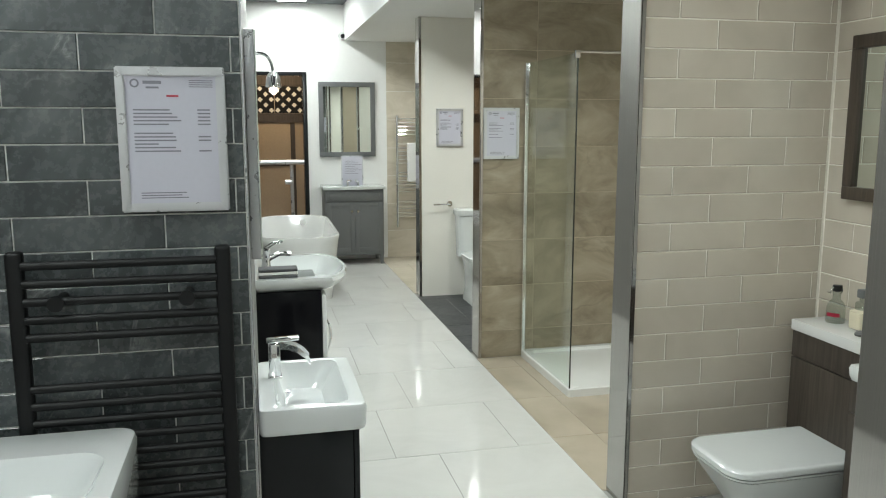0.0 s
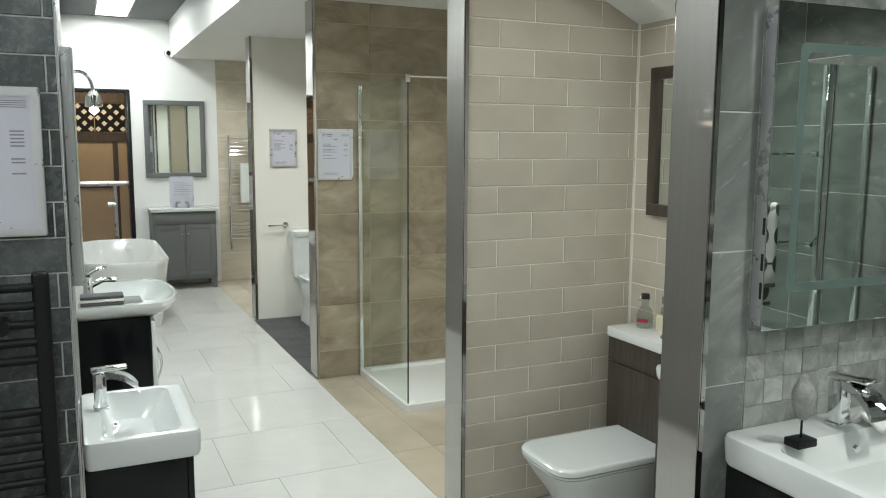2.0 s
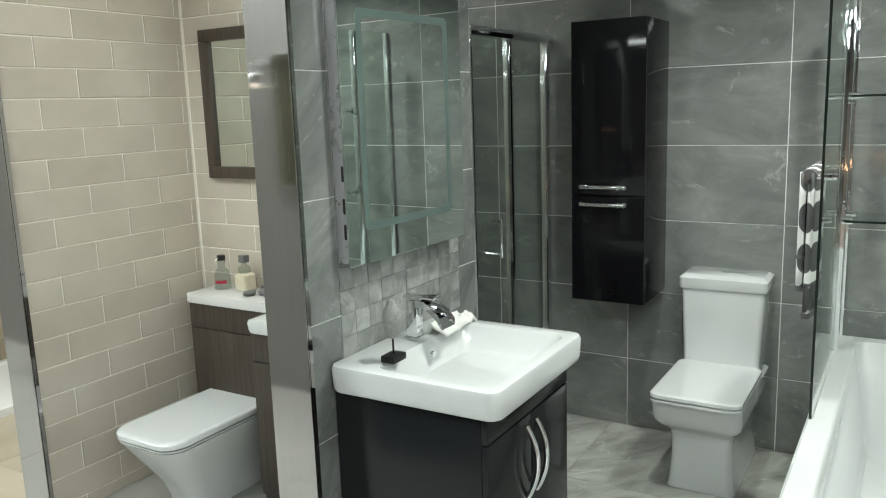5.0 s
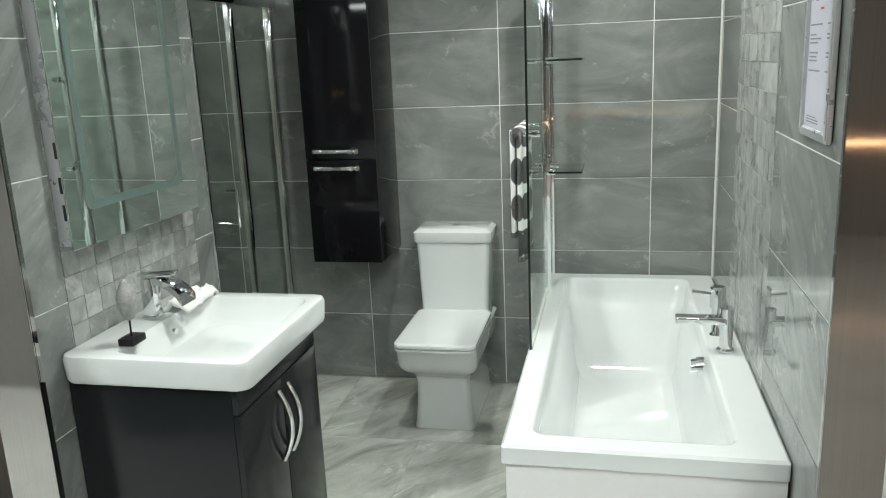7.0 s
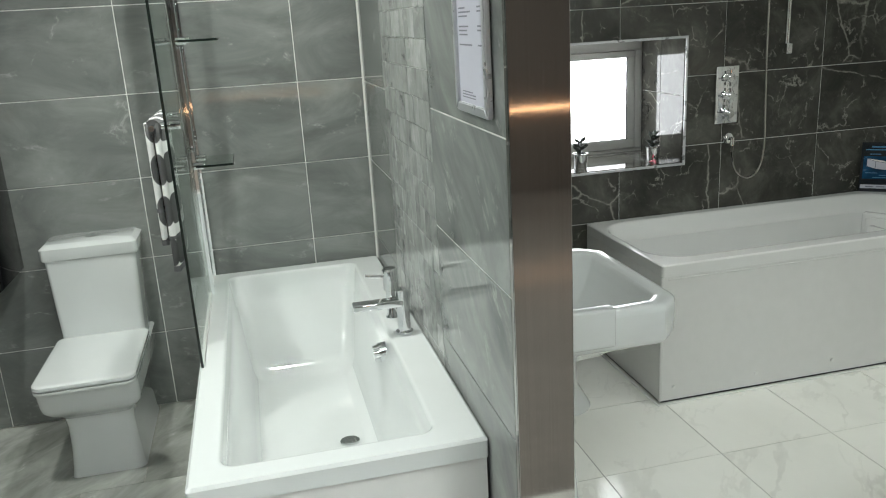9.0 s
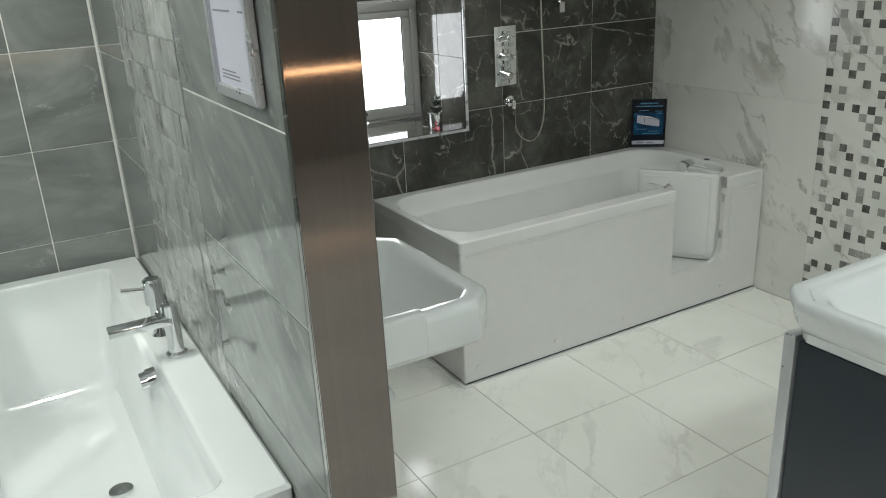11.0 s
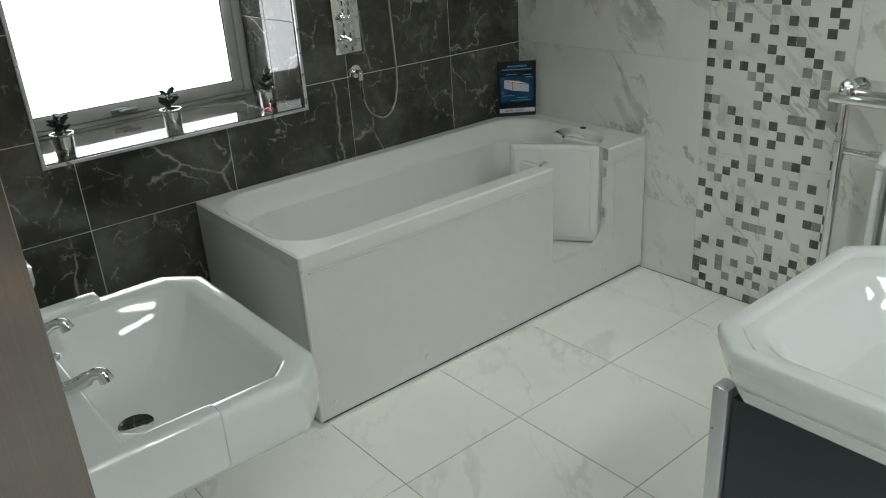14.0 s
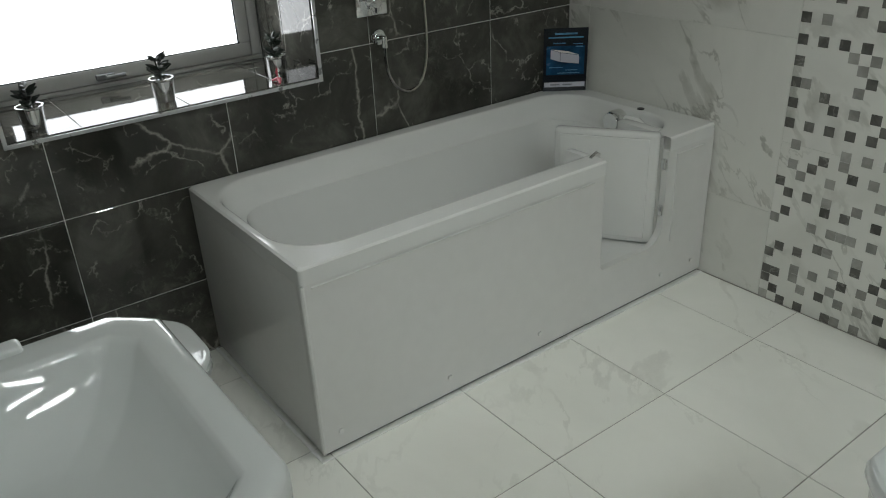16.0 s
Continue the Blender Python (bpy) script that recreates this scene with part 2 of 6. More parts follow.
def timber(name, dark, light, rough=0.45, stretch=(30, 30, 1.6)):
    m, nt, bsdf, link = base(name)
    mp = nt.nodes.new("ShaderNodeMapping")
    mp.inputs["Scale"].default_value = stretch
    link(coords(nt, link), mp.inputs[0])
    n = noise_tex(nt, link, mp.outputs[0], 2.2, 6, 0.6, 0.6)
    link(ramp(nt, link, n, [(0.3, dark), (0.7, light)]), bsdf.inputs["Base Color"])
    bsdf.inputs["Roughness"].default_value = rough
    bump(nt, link, bsdf, n, 0.12, 0.001)
    return m


GREY = brushed_stone("grey_stone_tile", (0.135, 0.145, 0.138), (0.2, 0.212, 0.202), (0.28, 0.294, 0.28), (0.42, 0.43, 0.41), 0.05, (0, 38, 0))
GREY_MOSAIC = stone("grey_stone_mosaic", (0.2, 0.21, 0.2), (0.31, 0.323, 0.31), (0.46, 0.47, 0.45), (0.54, 0.54, 0.52), 7, 5, 0.03, 0.5, 0.14, 0.05, 0.27)
BEIGE = stone("beige_ceramic_tile", (0.5, 0.45, 0.375), (0.56, 0.508, 0.428), (0.605, 0.552, 0.468), (0.6, 0.545, 0.462), 3, 3, 0.03, 0.1, 0.13, 0.015, 0.09, (1, 1, 1), 0.3, 4)
TAN = stone("tan_stone_tile", (0.19, 0.15, 0.1), (0.3, 0.25, 0.178), (0.42, 0.36, 0.268), (0.17, 0.135, 0.09), 3.2, 2.4, 0.03, 0.5, 0.3, 0.03, 0.12, (0.8, 1, 1.5), 0.7, 6, (0, 35, 0))
TAN_FLOOR = stone("tan_stone_floor", (0.3, 0.255, 0.192), (0.37, 0.32, 0.245), (0.43, 0.378, 0.298), (0.34, 0.29, 0.22), 2.2, 1.7, 0.02, 0.1, 0.28, 0.02, 0.06, (1, 1, 1), 0.5, 4)
SLATE = brushed_stone("dark_slate_tile", (0.034, 0.041, 0.043), (0.08, 0.093, 0.095), (0.165, 0.18, 0.182), (0.34, 0.35, 0.35), 0.26, (0, 62, 0), 0.35)
DARK = cracked_marble("dark_brown_marble_tile", (0.03, 0.0305, 0.026), (0.058, 0.0575, 0.049), (0.14, 0.138, 0.12), (0.42, 0.405, 0.36), 0.05)
MARBLE = veined_marble("white_marble_tile", (0.85, 0.85, 0.8), (0.79, 0.79, 0.74), (0.44, 0.43, 0.39), 0.1, (0, 0, 35), (0.7, 1.5, 1.0), 0.33, 1.1)
MARBLE_WALL = veined_marble("white_marble_wall_tile", (0.72, 0.715, 0.675), (0.63, 0.63, 0.59), (0.3, 0.295, 0.26), 0.12, (0, 52, 0), (0.55, 1.0, 1.5), 0.85, 1.25)
WHITE_FLOOR = stone("white_polished_tile", (0.53, 0.53, 0.505), (0.56, 0.56, 0.535), (0.59, 0.59, 0.565), (0.53, 0.525, 0.5), 2, 1.5, 0.02, 0.1, 0.09, 0.004, 0.03)
DARK_FLOOR = stone("charcoal_floor_tile", (0.03, 0.032, 0.034), (0.045, 0.047, 0.05), (0.065, 0.068, 0.07), (0.08, 0.08, 0.08), 5, 4, 0.02, 0.3, 0.4, 0.06, 0.15)
CREAM = stone("cream_stone_tile", (0.5, 0.44, 0.34), (0.58, 0.52, 0.42), (0.66, 0.6, 0.5), (0.46, 0.4, 0.3), 2, 1.5, 0.03, 0.4, 0.3, 0.03, 0.06, (1, 1, 2.5))
MOSAIC_DARK = stone("smoky_mosaic", (0.08, 0.078, 0.07), (0.135, 0.132, 0.12), (0.23, 0.225, 0.205), (0.42, 0.41, 0.38), 9, 12, 0.02, 0.6, 0.14, 0.02, 0.4)
MOSAIC_MID = stone("grey_mosaic", (0.25, 0.247, 0.23), (0.34, 0.335, 0.31), (0.46, 0.45, 0.42), (0.52, 0.5, 0.46), 9, 12, 0.02, 0.4, 0.14, 0.02, 0.35)
SLIVER = stone("slate_sliver_mosaic", (0.07, 0.06, 0.045), (0.14, 0.12, 0.09), (0.28, 0.24, 0.18), (0.3, 0.28, 0.2), 9, 9, 0.03, 0.4, 0.4, 0.1, 0.5)
GROUT_GREY = paint("grey_grout", (0.72, 0.72, 0.69), 0.8, 0.06, 120)
GROUT_PALE = paint("pale_grout", (0.84, 0.81, 0.74), 0.8, 0.05, 120)
GROUT_TAN = paint("tan_grout", (0.42, 0.35, 0.26), 0.8, 0.05, 120)
GROUT_WHITE = paint("pale_floor_grout", (0.3, 0.29, 0.265), 0.8, 0.05, 120)
GROUT_MARBLE = paint("marble_white_grout", (0.66, 0.655, 0.62), 0.7, 0.04, 120)
WALL_WHITE = paint("white_wall_paint", (0.78, 0.78, 0.76), 0.7, 0.02, 90, 0.08)
WALL_PALE = paint("pale_grey_wall_paint", (0.34, 0.34, 0.33), 0.5, 0.03, 90, 0.08)
WALL_CREAM = paint("cream_wall_paint", (0.74, 0.72, 0.66), 0.65, 0.02, 90, 0.08)
WALL_BROWN = paint("dark_brown_wall_paint", (0.17, 0.14, 0.12), 0.6, 0.03, 90, 0.08)
STRIP_GLOW = glowing("warm_strip_light", (1.0, 0.55, 0.28), 7.0)
GREY_FLOOR = brushed_stone("grey_stone_floor_tile", (0.22, 0.226, 0.205), (0.385, 0.396, 0.365), (0.54, 0.545, 0.505), (0.66, 0.66, 0.62), 0.15, (0, 0, 40), 0.2)
FLOOR_BROWN = paint("unseen_floor_brown", (0.26, 0.235, 0.21), 0.16, 0.08, 25, 0.03)
CEILING_DARK = paint("dark_grey_ceiling_paint", (0.12, 0.125, 0.13), 0.8, 0.04, 60, 0.1)
CERAMIC = paint("white_glazed_ceramic", (0.62, 0.643, 0.636), 0.07, 0.01, 9, 0.0, 0.0, 0.6)
ACRYLIC = paint("white_acrylic", (0.7, 0.705, 0.69), 0.13, 0.01, 9, 0.01, 0.0, 0.4)
PANEL_WHITE = paint("white_bath_panel", (0.66, 0.66, 0.645), 0.12, 0.015, 20, 0.0, 0.0, 0.2)
CHROME = paint("polished_chrome", (0.8, 0.81, 0.82), 0.06, 0.02, 40, 0.0, 1.0)
SATIN = paint("satin_aluminium", (0.58, 0.59, 0.61), 0.3, 0.01, 20, 0.0, 0.6)
STEEL = brushed("brushed_steel", (0.47, 0.455, 0.44), 0.07, (420, 420, 1.2))
BLACK_GLOSS = paint("black_gloss_lacquer", (0.006, 0.006, 0.007), 0.07, 0.02, 15, 0.0)
BLACK_GLOSS.node_tree.nodes["Principled BSDF"].inputs["Specular IOR Level"].default_value = 0.22
CHARCOAL = paint("charcoal_gloss_lacquer", (0.014, 0.0155, 0.0165), 0.16, 0.03, 20, 0.0)
CHARCOAL.node_tree.nodes["Principled BSDF"].inputs["Specular IOR Level"].default_value = 0.25
NAVY = paint("dark_blue_grey_paint", (0.02, 0.026, 0.034), 0.4, 0.04, 60, 0.03)
BLACK_MATT = paint("matt_black_powder_coat", (0.006, 0.0065, 0.007), 0.5, 0.05, 200, 0.05)
BLACK_MATT.node_tree.nodes["Principled BSDF"].inputs["Specular IOR Level"].default_value = 0.25
GREY_PAINT = paint("grey_painted_timber", (0.13, 0.135, 0.135), 0.45, 0.03, 60, 0.05)
WENGE = timber("dark_brown_wood_grain", (0.035, 0.026, 0.02), (0.075, 0.06, 0.048))
WOOD_FRAME = timber("dark_brown_frame_wood", (0.04, 0.03, 0.022), (0.075, 0.057, 0.043))
MIRROR = paint("mirror_silver", (0.78, 0.84, 0.81), 0.012, 0.0, 3, 0.0, 1.0)
FROST = paint("frosted_mirror_band", (0.26, 0.355, 0.33), 0.4, 0.02, 40, 0.0, 0.8)
GLASS = clear_glass("clear_glass", (0.93, 0.97, 0.95))
BOTTLE_GLASS = clear_glass("bottle_glass", (0.8, 0.84, 0.82))
GLASS_EDGE = paint("dark_green_glass_edge", (0.01, 0.016, 0.014), 0.1, 0.02, 40, 0.0)
PAPER = paint("white_paper", (0.54, 0.54, 0.615), 0.4, 0.015, 80, 0.03)
INK = paint("grey_ink", (0.22, 0.22, 0.26), 0.8, 0.03, 80, 0.0)
RED_INK = paint("red_ink", (0.45, 0.07, 0.1), 0.8, 0.03, 80, 0.0)
PVC = paint("grey_white_pvc", (0.48, 0.48, 0.46), 0.35, 0.02, 60, 0.03)
PANE_GLOW = glowing("frosted_window_pane", (0.93, 0.97, 1.0), 4.2)
LED = glowing("led_diffuser", (0.97, 1.0, 0.98), 9.0)
BULB = glowing("warm_bulb", (1.0, 0.9, 0.75), 2.5)
RUBBER = paint("black_rubber", (0.012, 0.012, 0.012), 0.6, 0.05, 90, 0.05)
CLOTH_GREY = paint("grey_towel_cloth", (0.1, 0.1, 0.105), 0.95, 0.2, 400, 0.6)
CLOTH_WHITE = paint("white_towel_cloth", (0.72, 0.72, 0.7), 0.95, 0.05, 400, 0.6)
SILVER_POT = paint("hammered_silver_pot", (0.7, 0.7, 0.7), 0.14, 0.03, 60, 0.3, 1.0)
LEAF = paint("dark_succulent_leaf", (0.016, 0.024, 0.018), 0.4, 0.2, 40, 0.1)
WAX = paint("cream_liquid_soap", (0.72, 0.66, 0.5), 0.35, 0.03, 30, 0.02)
CARVED = paint("pale_grey_carved_stone", (0.3, 0.3, 0.29), 0.6, 0.2, 90, 0.3)
PEBBLE = paint("grey_pebble", (0.14, 0.14, 0.14), 0.6, 0.15, 60, 0.2)
RED = paint("red_paint", (0.4, 0.02, 0.05), 0.35, 0.05, 40, 0.0)
BOX_BLACK = paint("black_leaflet_board", (0.008, 0.011, 0.018), 0.2, 0.03, 30, 0.0)
BLUE_PRINT = paint("blue_print", (0.012, 0.075, 0.17), 0.25, 0.5, 14, 0.0)
BLUE_TEXT = paint("pale_blue_print", (0.1, 0.3, 0.5), 0.3, 0.1, 30, 0.0)
CLAY = paint("beige_render", (0.4, 0.32, 0.23), 0.6, 0.05, 40, 0.05)

# ---- mesh helpers ----
def part(name, bm, material, parent=None, label="", smooth=True):
    me = bpy.data.meshes.new(name)
    bmesh.ops.recalc_face_normals(bm, faces=bm.faces)
    bm.to_mesh(me)
    bm.free()
    me.materials.append(material)
    if smooth:
        me.shade_smooth()
        me.set_sharp_from_angle(angle=radians(38))
    ob = new(name, me)
    ob.parent = parent
    if label:
        tagged(ob, label)
    return ob


def thing(name, at, label, category, group="", kind="", rz=0.0):
    ob = new(name)
    ob.empty_display_size = 0.1
    ob.matrix_basis = pose(*at, 0, 0, rz)
    return tagged(ob, label, category, group, kind)


def box(x0, x1, y0, y1, z0, z1, bevel=0.003, seg=2):
    bm = bmesh.new()
    bmesh.ops.create_cube(bm, size=1)
    for v in bm.verts:
        v.co = Vector(((x0 + x1) / 2 + v.co.x * (x1 - x0), (y0 + y1) / 2 + v.co.y * (y1 - y0), (z0 + z1) / 2 + v.co.z * (z1 - z0)))
    if bevel:
        b = min(bevel, 0.45 * min(abs(x1 - x0), abs(y1 - y0), abs(z1 - z0)))
        bmesh.ops.bevel(bm, geom=list(bm.edges), offset=b, segments=seg, profile=0.6, affect="EDGES")
    return bm


def join(*bms):
    out = bmesh.new()
    for b in bms:
        me = bpy.data.meshes.new("tmp")
        b.to_mesh(me)
        b.free()
        out.from_mesh(me)
        bpy.data.meshes.remove(me)
    return out


def ring(cx, cy, w, d, r, z, n=6):
    """A rounded rectangle as a loop of points."""
    r = min(r, w / 2 - 1e-4, d / 2 - 1e-4)
    out = []
    for k, (sx, sy) in enumerate(((1, 1), (-1, 1), (-1, -1), (1, -1))):
        for i in range(n + 1):
            a = radians(90 * k + 90 * i / n)
            out.append((cx + sx * (w / 2 - r) + r * math.cos(a), cy + sy * (d / 2 - r) + r * math.sin(a), z))
    return out


def loft(loops, cap_start=True, cap_end=True):
    bm = bmesh.new()
    rows = [[bm.verts.new(p) for p in loop] for loop in loops]
    n = len(rows[0])
    for a, b in zip(rows, rows[1:]):
        for i in range(n):
            bm.faces.new((a[i], a[(i + 1) % n], b[(i + 1) % n], b[i]))
    if cap_start:
        bm.faces.new(rows[0][::-1])
    if cap_end:
        bm.faces.new(rows[-1])
    return bm


def tube(points, r, n=10, ends=True):
    """A round tube along points; r may be a list."""
    pts = [Vector(p) for p in points]
    rs = r if isinstance(r, (list, tuple)) else [r] * len(pts)
    loops, up = [], None
    for i, p in enumerate(pts):
        t = (pts[min(i + 1, len(pts) - 1)] - pts[max(i - 1, 0)]).normalized()
        side = t.orthogonal().normalized() if up is None else (up - t * up.dot(t)).normalized()
        up = side
        other = t.cross(side)
        loops.append([tuple(p + (side * math.cos(2 * math.pi * k / n) + other * math.sin(2 * math.pi * k / n)) * rs[i]) for k in range(n)])
    return loft(loops, ends, ends)


def lathe(profile, at=(0, 0, 0), n=20):
    """Turned round z; profile of (radius, height)."""
    loops = [[(at[0] + max(r, 1e-4) * math.cos(2 * math.pi * k / n), at[1] + max(r, 1e-4) * math.sin(2 * math.pi * k / n), at[2] + z) for k in range(n)] for r, z in profile]
    return loft(loops)


def arc(a, b, c, n=10):
    """Points on a quadratic curve from a to c, drawn towards b."""
    a, b, c = Vector(a), Vector(b), Vector(c)
    return [tuple((1 - t) ** 2 * a + 2 * t * (1 - t) * b + t * t * c) for t in (i / n for i in range(n + 1))]


SLABS = {}


def slab(w, h, t, e, material):
    """Shared mesh of one tile lying in its own xy plane, face towards +z, with eased edges."""
    key = (round(w, 4), round(h, 4), t, e, material.name)
    if key not in SLABS:
        v = [(x, y, z) for z, k in ((-0.004, 0), (t - e, 0), (t, e)) for x, y in ((k, k), (w - k, k), (w - k, h - k), (k, h - k))]
        f = [(8, 9, 10, 11)] + [(r + i, r + (i + 1) % 4, r + 4 + (i + 1) % 4, r + 4 + i) for r in (0, 4) for i in range(4)]
        me = bpy.data.meshes.new("tile")
        me.from_pydata(v, [], f)
        me.materials.append(material)
        SLABS[key] = me
    return SLABS[key]


def cuts(lo, hi, start, pitch):
    """Joint places between lo and hi, on a grid of that pitch through start."""
    k = math.ceil((lo - start) / pitch + 1e-6)
    out = [lo]
    while start + k * pitch < hi - 1e-6:
        if start + k * pitch - lo > 0.004:
            out.append(start + k * pitch)
        k += 1
    return out + [hi]


def cut_tile(name, parent, m, cell, hole, t, material):
    """One tile with the part that lies in the hole cut away."""
    c, d, a, b = cell
    h0, h1, k0, k1 = hole
    lo, hi = max(a, k0), min(b, k1)
    rects = [(c, d, a, k0), (c, d, k1, b), (c, h0, lo, hi), (h1, d, lo, hi)]
    bms = [box(p, min(q, d), r, min(u, b), -0.004, t, 0) for p, q, r, u in rects if min(q, d) - p > 0.002 and min(u, b) - r > 0.002]
    if bms:
        part(name, join(*bms), material, parent, smooth=False).matrix_basis = m


def tiled(parent, m, u0, u1, v0, v1, su, sv, pu, pv, material, gap=0.004, t=0.0022, e=0.001, bond=0.0, name="tile", skip=None, wobble=0.0006, hole=None):
    """Lays tiles as children of parent on the plane of pose m (u along its x, v along its y), on a grid through su, sv."""
    rnd = random.Random(int(abs(u0 * 97 + v0 * 31 + su * 13) * 100) + len(SLABS))
    vs = cuts(v0, v1, sv, pv)
    for a, b in zip(vs, vs[1:]):
        row = round(((a + b) / 2 - sv) / pv - 0.5)
        us = cuts(u0, u1, su + bond * pu * (row % 2), pu)
        for c, d in zip(us, us[1:]):
            if d - c < 0.012 or b - a < 0.012 or (skip and skip((c + d) / 2, (a + b) / 2)):
                continue
            if hole and c < hole[1] and d > hole[0] and a < hole[3] and b > hole[2]:
                cut_tile(name, parent, m, (c + gap / 2, d - gap / 2, a + gap / 2, b - gap / 2), hole, t, material)
                continue
            ob = new(name, slab(d - c - gap, b - a - gap, t, e, material))
            ob.parent = parent
            ob.matrix_basis = m @ pose(c + gap / 2, a + gap / 2, rnd.uniform(0, wobble))


def facing(nx, ny, x, y):
    """Pose of an upright plane through (x, y) that faces (nx, ny); u runs to its right as seen from the front, v up."""
    return Matrix(((-ny, 0, nx, x), (nx, 0, ny, y), (0, 1, 0, 0), (0, 0, 0, 1)))


def structure(name, bm, material, label, category):
    return tagged(part(name, bm, material, smooth=False), label, category, kind="structure")


# ---- floors ----
floor = structure("floor", box(X_WEST, 4.4, Y_MARBLE - 0.2, Y_FAR + 3.2, -0.2, -0.0015, 0), GROUT_WHITE, "tiled showroom floor with pale grout joints", "floor")
# Unseen slab over the tiles, added to darken what the steel ends mirror.
floor_west = structure("floor_west", join(box(X_WEST, 1.05, Y_MARBLE, 1.6, -0.0012, 0.0035, 0), box(X_WEST, 0.38, 1.6, 2.62, -0.0012, 0.0035, 0)), FLOOR_BROWN, "unseen brown floor slab added for the steel ends to mirror", "floor")

# ---- walls ----
def wall(name, x0, x1, y0, y1, z0, z1, material, label):
    return structure(name, box(x0, x1, y0, y1, z0, z1, 0), material, label, "wall")


def steel_cap(parent, x, y0, y1, top):
    """Brushed steel channel that wraps the end of a partition."""
    part("end_cap", join(box(x - 0.004, x + 0.004, y0 - 0.003, y1 + 0.003, 0.0, top, 0.0012), box(x, x + 0.018, y0 - 0.003, y0 - 0.001, 0, top, 0), box(x, x + 0.018, y1 + 0.001, y1 + 0.003, 0, top, 0)), STEEL, parent, "brushed steel end channel", smooth=False)


wall_marble = wall("wall_south", X_WEST, X_WALL + 0.5, Y_MARBLE - 0.2, Y_MARBLE - 0.006, 0, HIGH, GROUT_MARBLE, "white marble tiled wall with a grey mosaic strip")
wall_grey = wall("wall_east", X_WALL + 0.006, X_WALL + 0.25, 0.06, Y_FAR + 0.2, 0, HIGH, GROUT_GREY, "grey marble tiled wall with pale joints")
WY0, WY1, WZ0, WZ1 = -1.478, -0.509, 0.86, 1.452
dark_bm = join(box(X_WALL + 0.006, X_WALL + 0.5, Y_MARBLE, WY0, 0, HIGH, 0), box(X_WALL + 0.006, X_WALL + 0.5, WY1, 0.06, 0, HIGH, 0), box(X_WALL + 0.006, X_WALL + 0.5, WY0, WY1, 0, WZ0, 0), box(X_WALL + 0.006, X_WALL + 0.5, WY0, WY1, WZ1, HIGH, 0))
wall_dark = structure("wall_east_dark", dark_bm, GROUT_GREY, "dark brown marble tiled wall with a window recess", "wall")
part0 = wall("partition_1", 1.85, X_WALL, -0.054, 0.058, 0, SOFFIT, GROUT_GREY, "grey tiled partition with a brushed steel end")
part1 = wall("partition_2", 1.95, 3.012, 2.098, 2.24, 0, SOFFIT, GROUT_GREY, "grey tiled partition with a mosaic panel and steel end")
part2 = wall("partition_3", 1.885, X_WALL, 3.438, 3.58, 0, SOFFIT, GROUT_PALE, "beige tiled partition with a brushed steel end")
part3 = wall("partition_4", 1.88, X_WALL, 5.648, 5.79, 0, SOFFIT, GROUT_TAN, "tan stone tiled partition with a brushed steel end")
part4 = wall("partition_5", 1.89, X_WALL, 7.68, 7.83, 0, SOFFIT, WALL_CREAM, "cream painted partition with a brushed steel end")
for p, x, y0, y1 in ((part0, 1.85, -0.06, 0.063), (part1, 1.95, 2.09, 2.245), (part2, 1.885, 3.43, 3.585), (part3, 1.88, 5.64, 5.795), (part4, 1.89, 7.678, 7.832)):
    steel_cap(p, x - 0.004, y0, y1, SOFFIT)
beige_side = wall("wall_beige_back", 2.773, 2.98, 2.24, 3.438, 0, SOFFIT, GROUT_PALE, "beige tiled back wall of the small bay")
shower_back = wall("wall_shower_back", 2.98, X_WALL, 3.0, 3.438, 0, SOFFIT, GROUT_GREY, "grey tiled back of the shower recess")
slate = wall("wall_slate", X_WEST, 0.384, 2.628, 2.9, 0, HIGH, GROUT_GREY, "dark slate tiled wall with pale joints")
wall_left = wall("wall_corridor", 0.2, 0.388, 2.9, Y_FAR, 0, HIGH, WALL_PALE, "pale grey painted wall along the corridor")
far_bm = join(box(1.03, X_WALL, Y_FAR, Y_FAR + 0.15, 0, HIGH, 0), box(0.2, 1.03, Y_FAR, Y_FAR + 0.15, 2.18, HIGH, 0))
wall_far = structure("wall_far", far_bm, WALL_WHITE, "white painted end wall with a doorway", "wall")
# Unseen closing wall; its brown follows the tone mirrored in the steel ends.
wall_west = wall("wall_west", X_WEST - 0.15, X_WEST, Y_MARBLE - 0.2, 2.9, 0, HIGH, WALL_BROWN, "dark brown painted wall behind the camera")
back_room = structure("wall_back_room", join(box(-0.4, 2.2, Y_FAR + 2.9, Y_FAR + 3.05, 0, HIGH, 0), box(-0.5, -0.4, Y_FAR, Y_FAR + 3.05, 0, HIGH, 0), box(2.2, 2.3, Y_FAR + 0.15, Y_FAR + 3.05, 0, HIGH, 0), box(-0.4, 0.2, Y_FAR, Y_FAR + 0.15, 0, HIGH, 0)), CLAY, "beige walls of the room behind the doorway", "wall")
ceiling = structure("ceiling", box(X_WEST - 0.15, 1.47, Y_MARBLE - 0.2, Y_FAR + 3.05, HIGH, HIGH + 0.15, 0), CEILING_DARK, "dark grey painted ceiling", "ceiling")
soffit = structure("ceiling_soffit", box(1.47, 4.4, Y_MARBLE - 0.2, Y_FAR + 0.0, SOFFIT, HIGH + 0.15, 0), WALL_WHITE, "white dropped ceiling over the display bays", "ceiling")

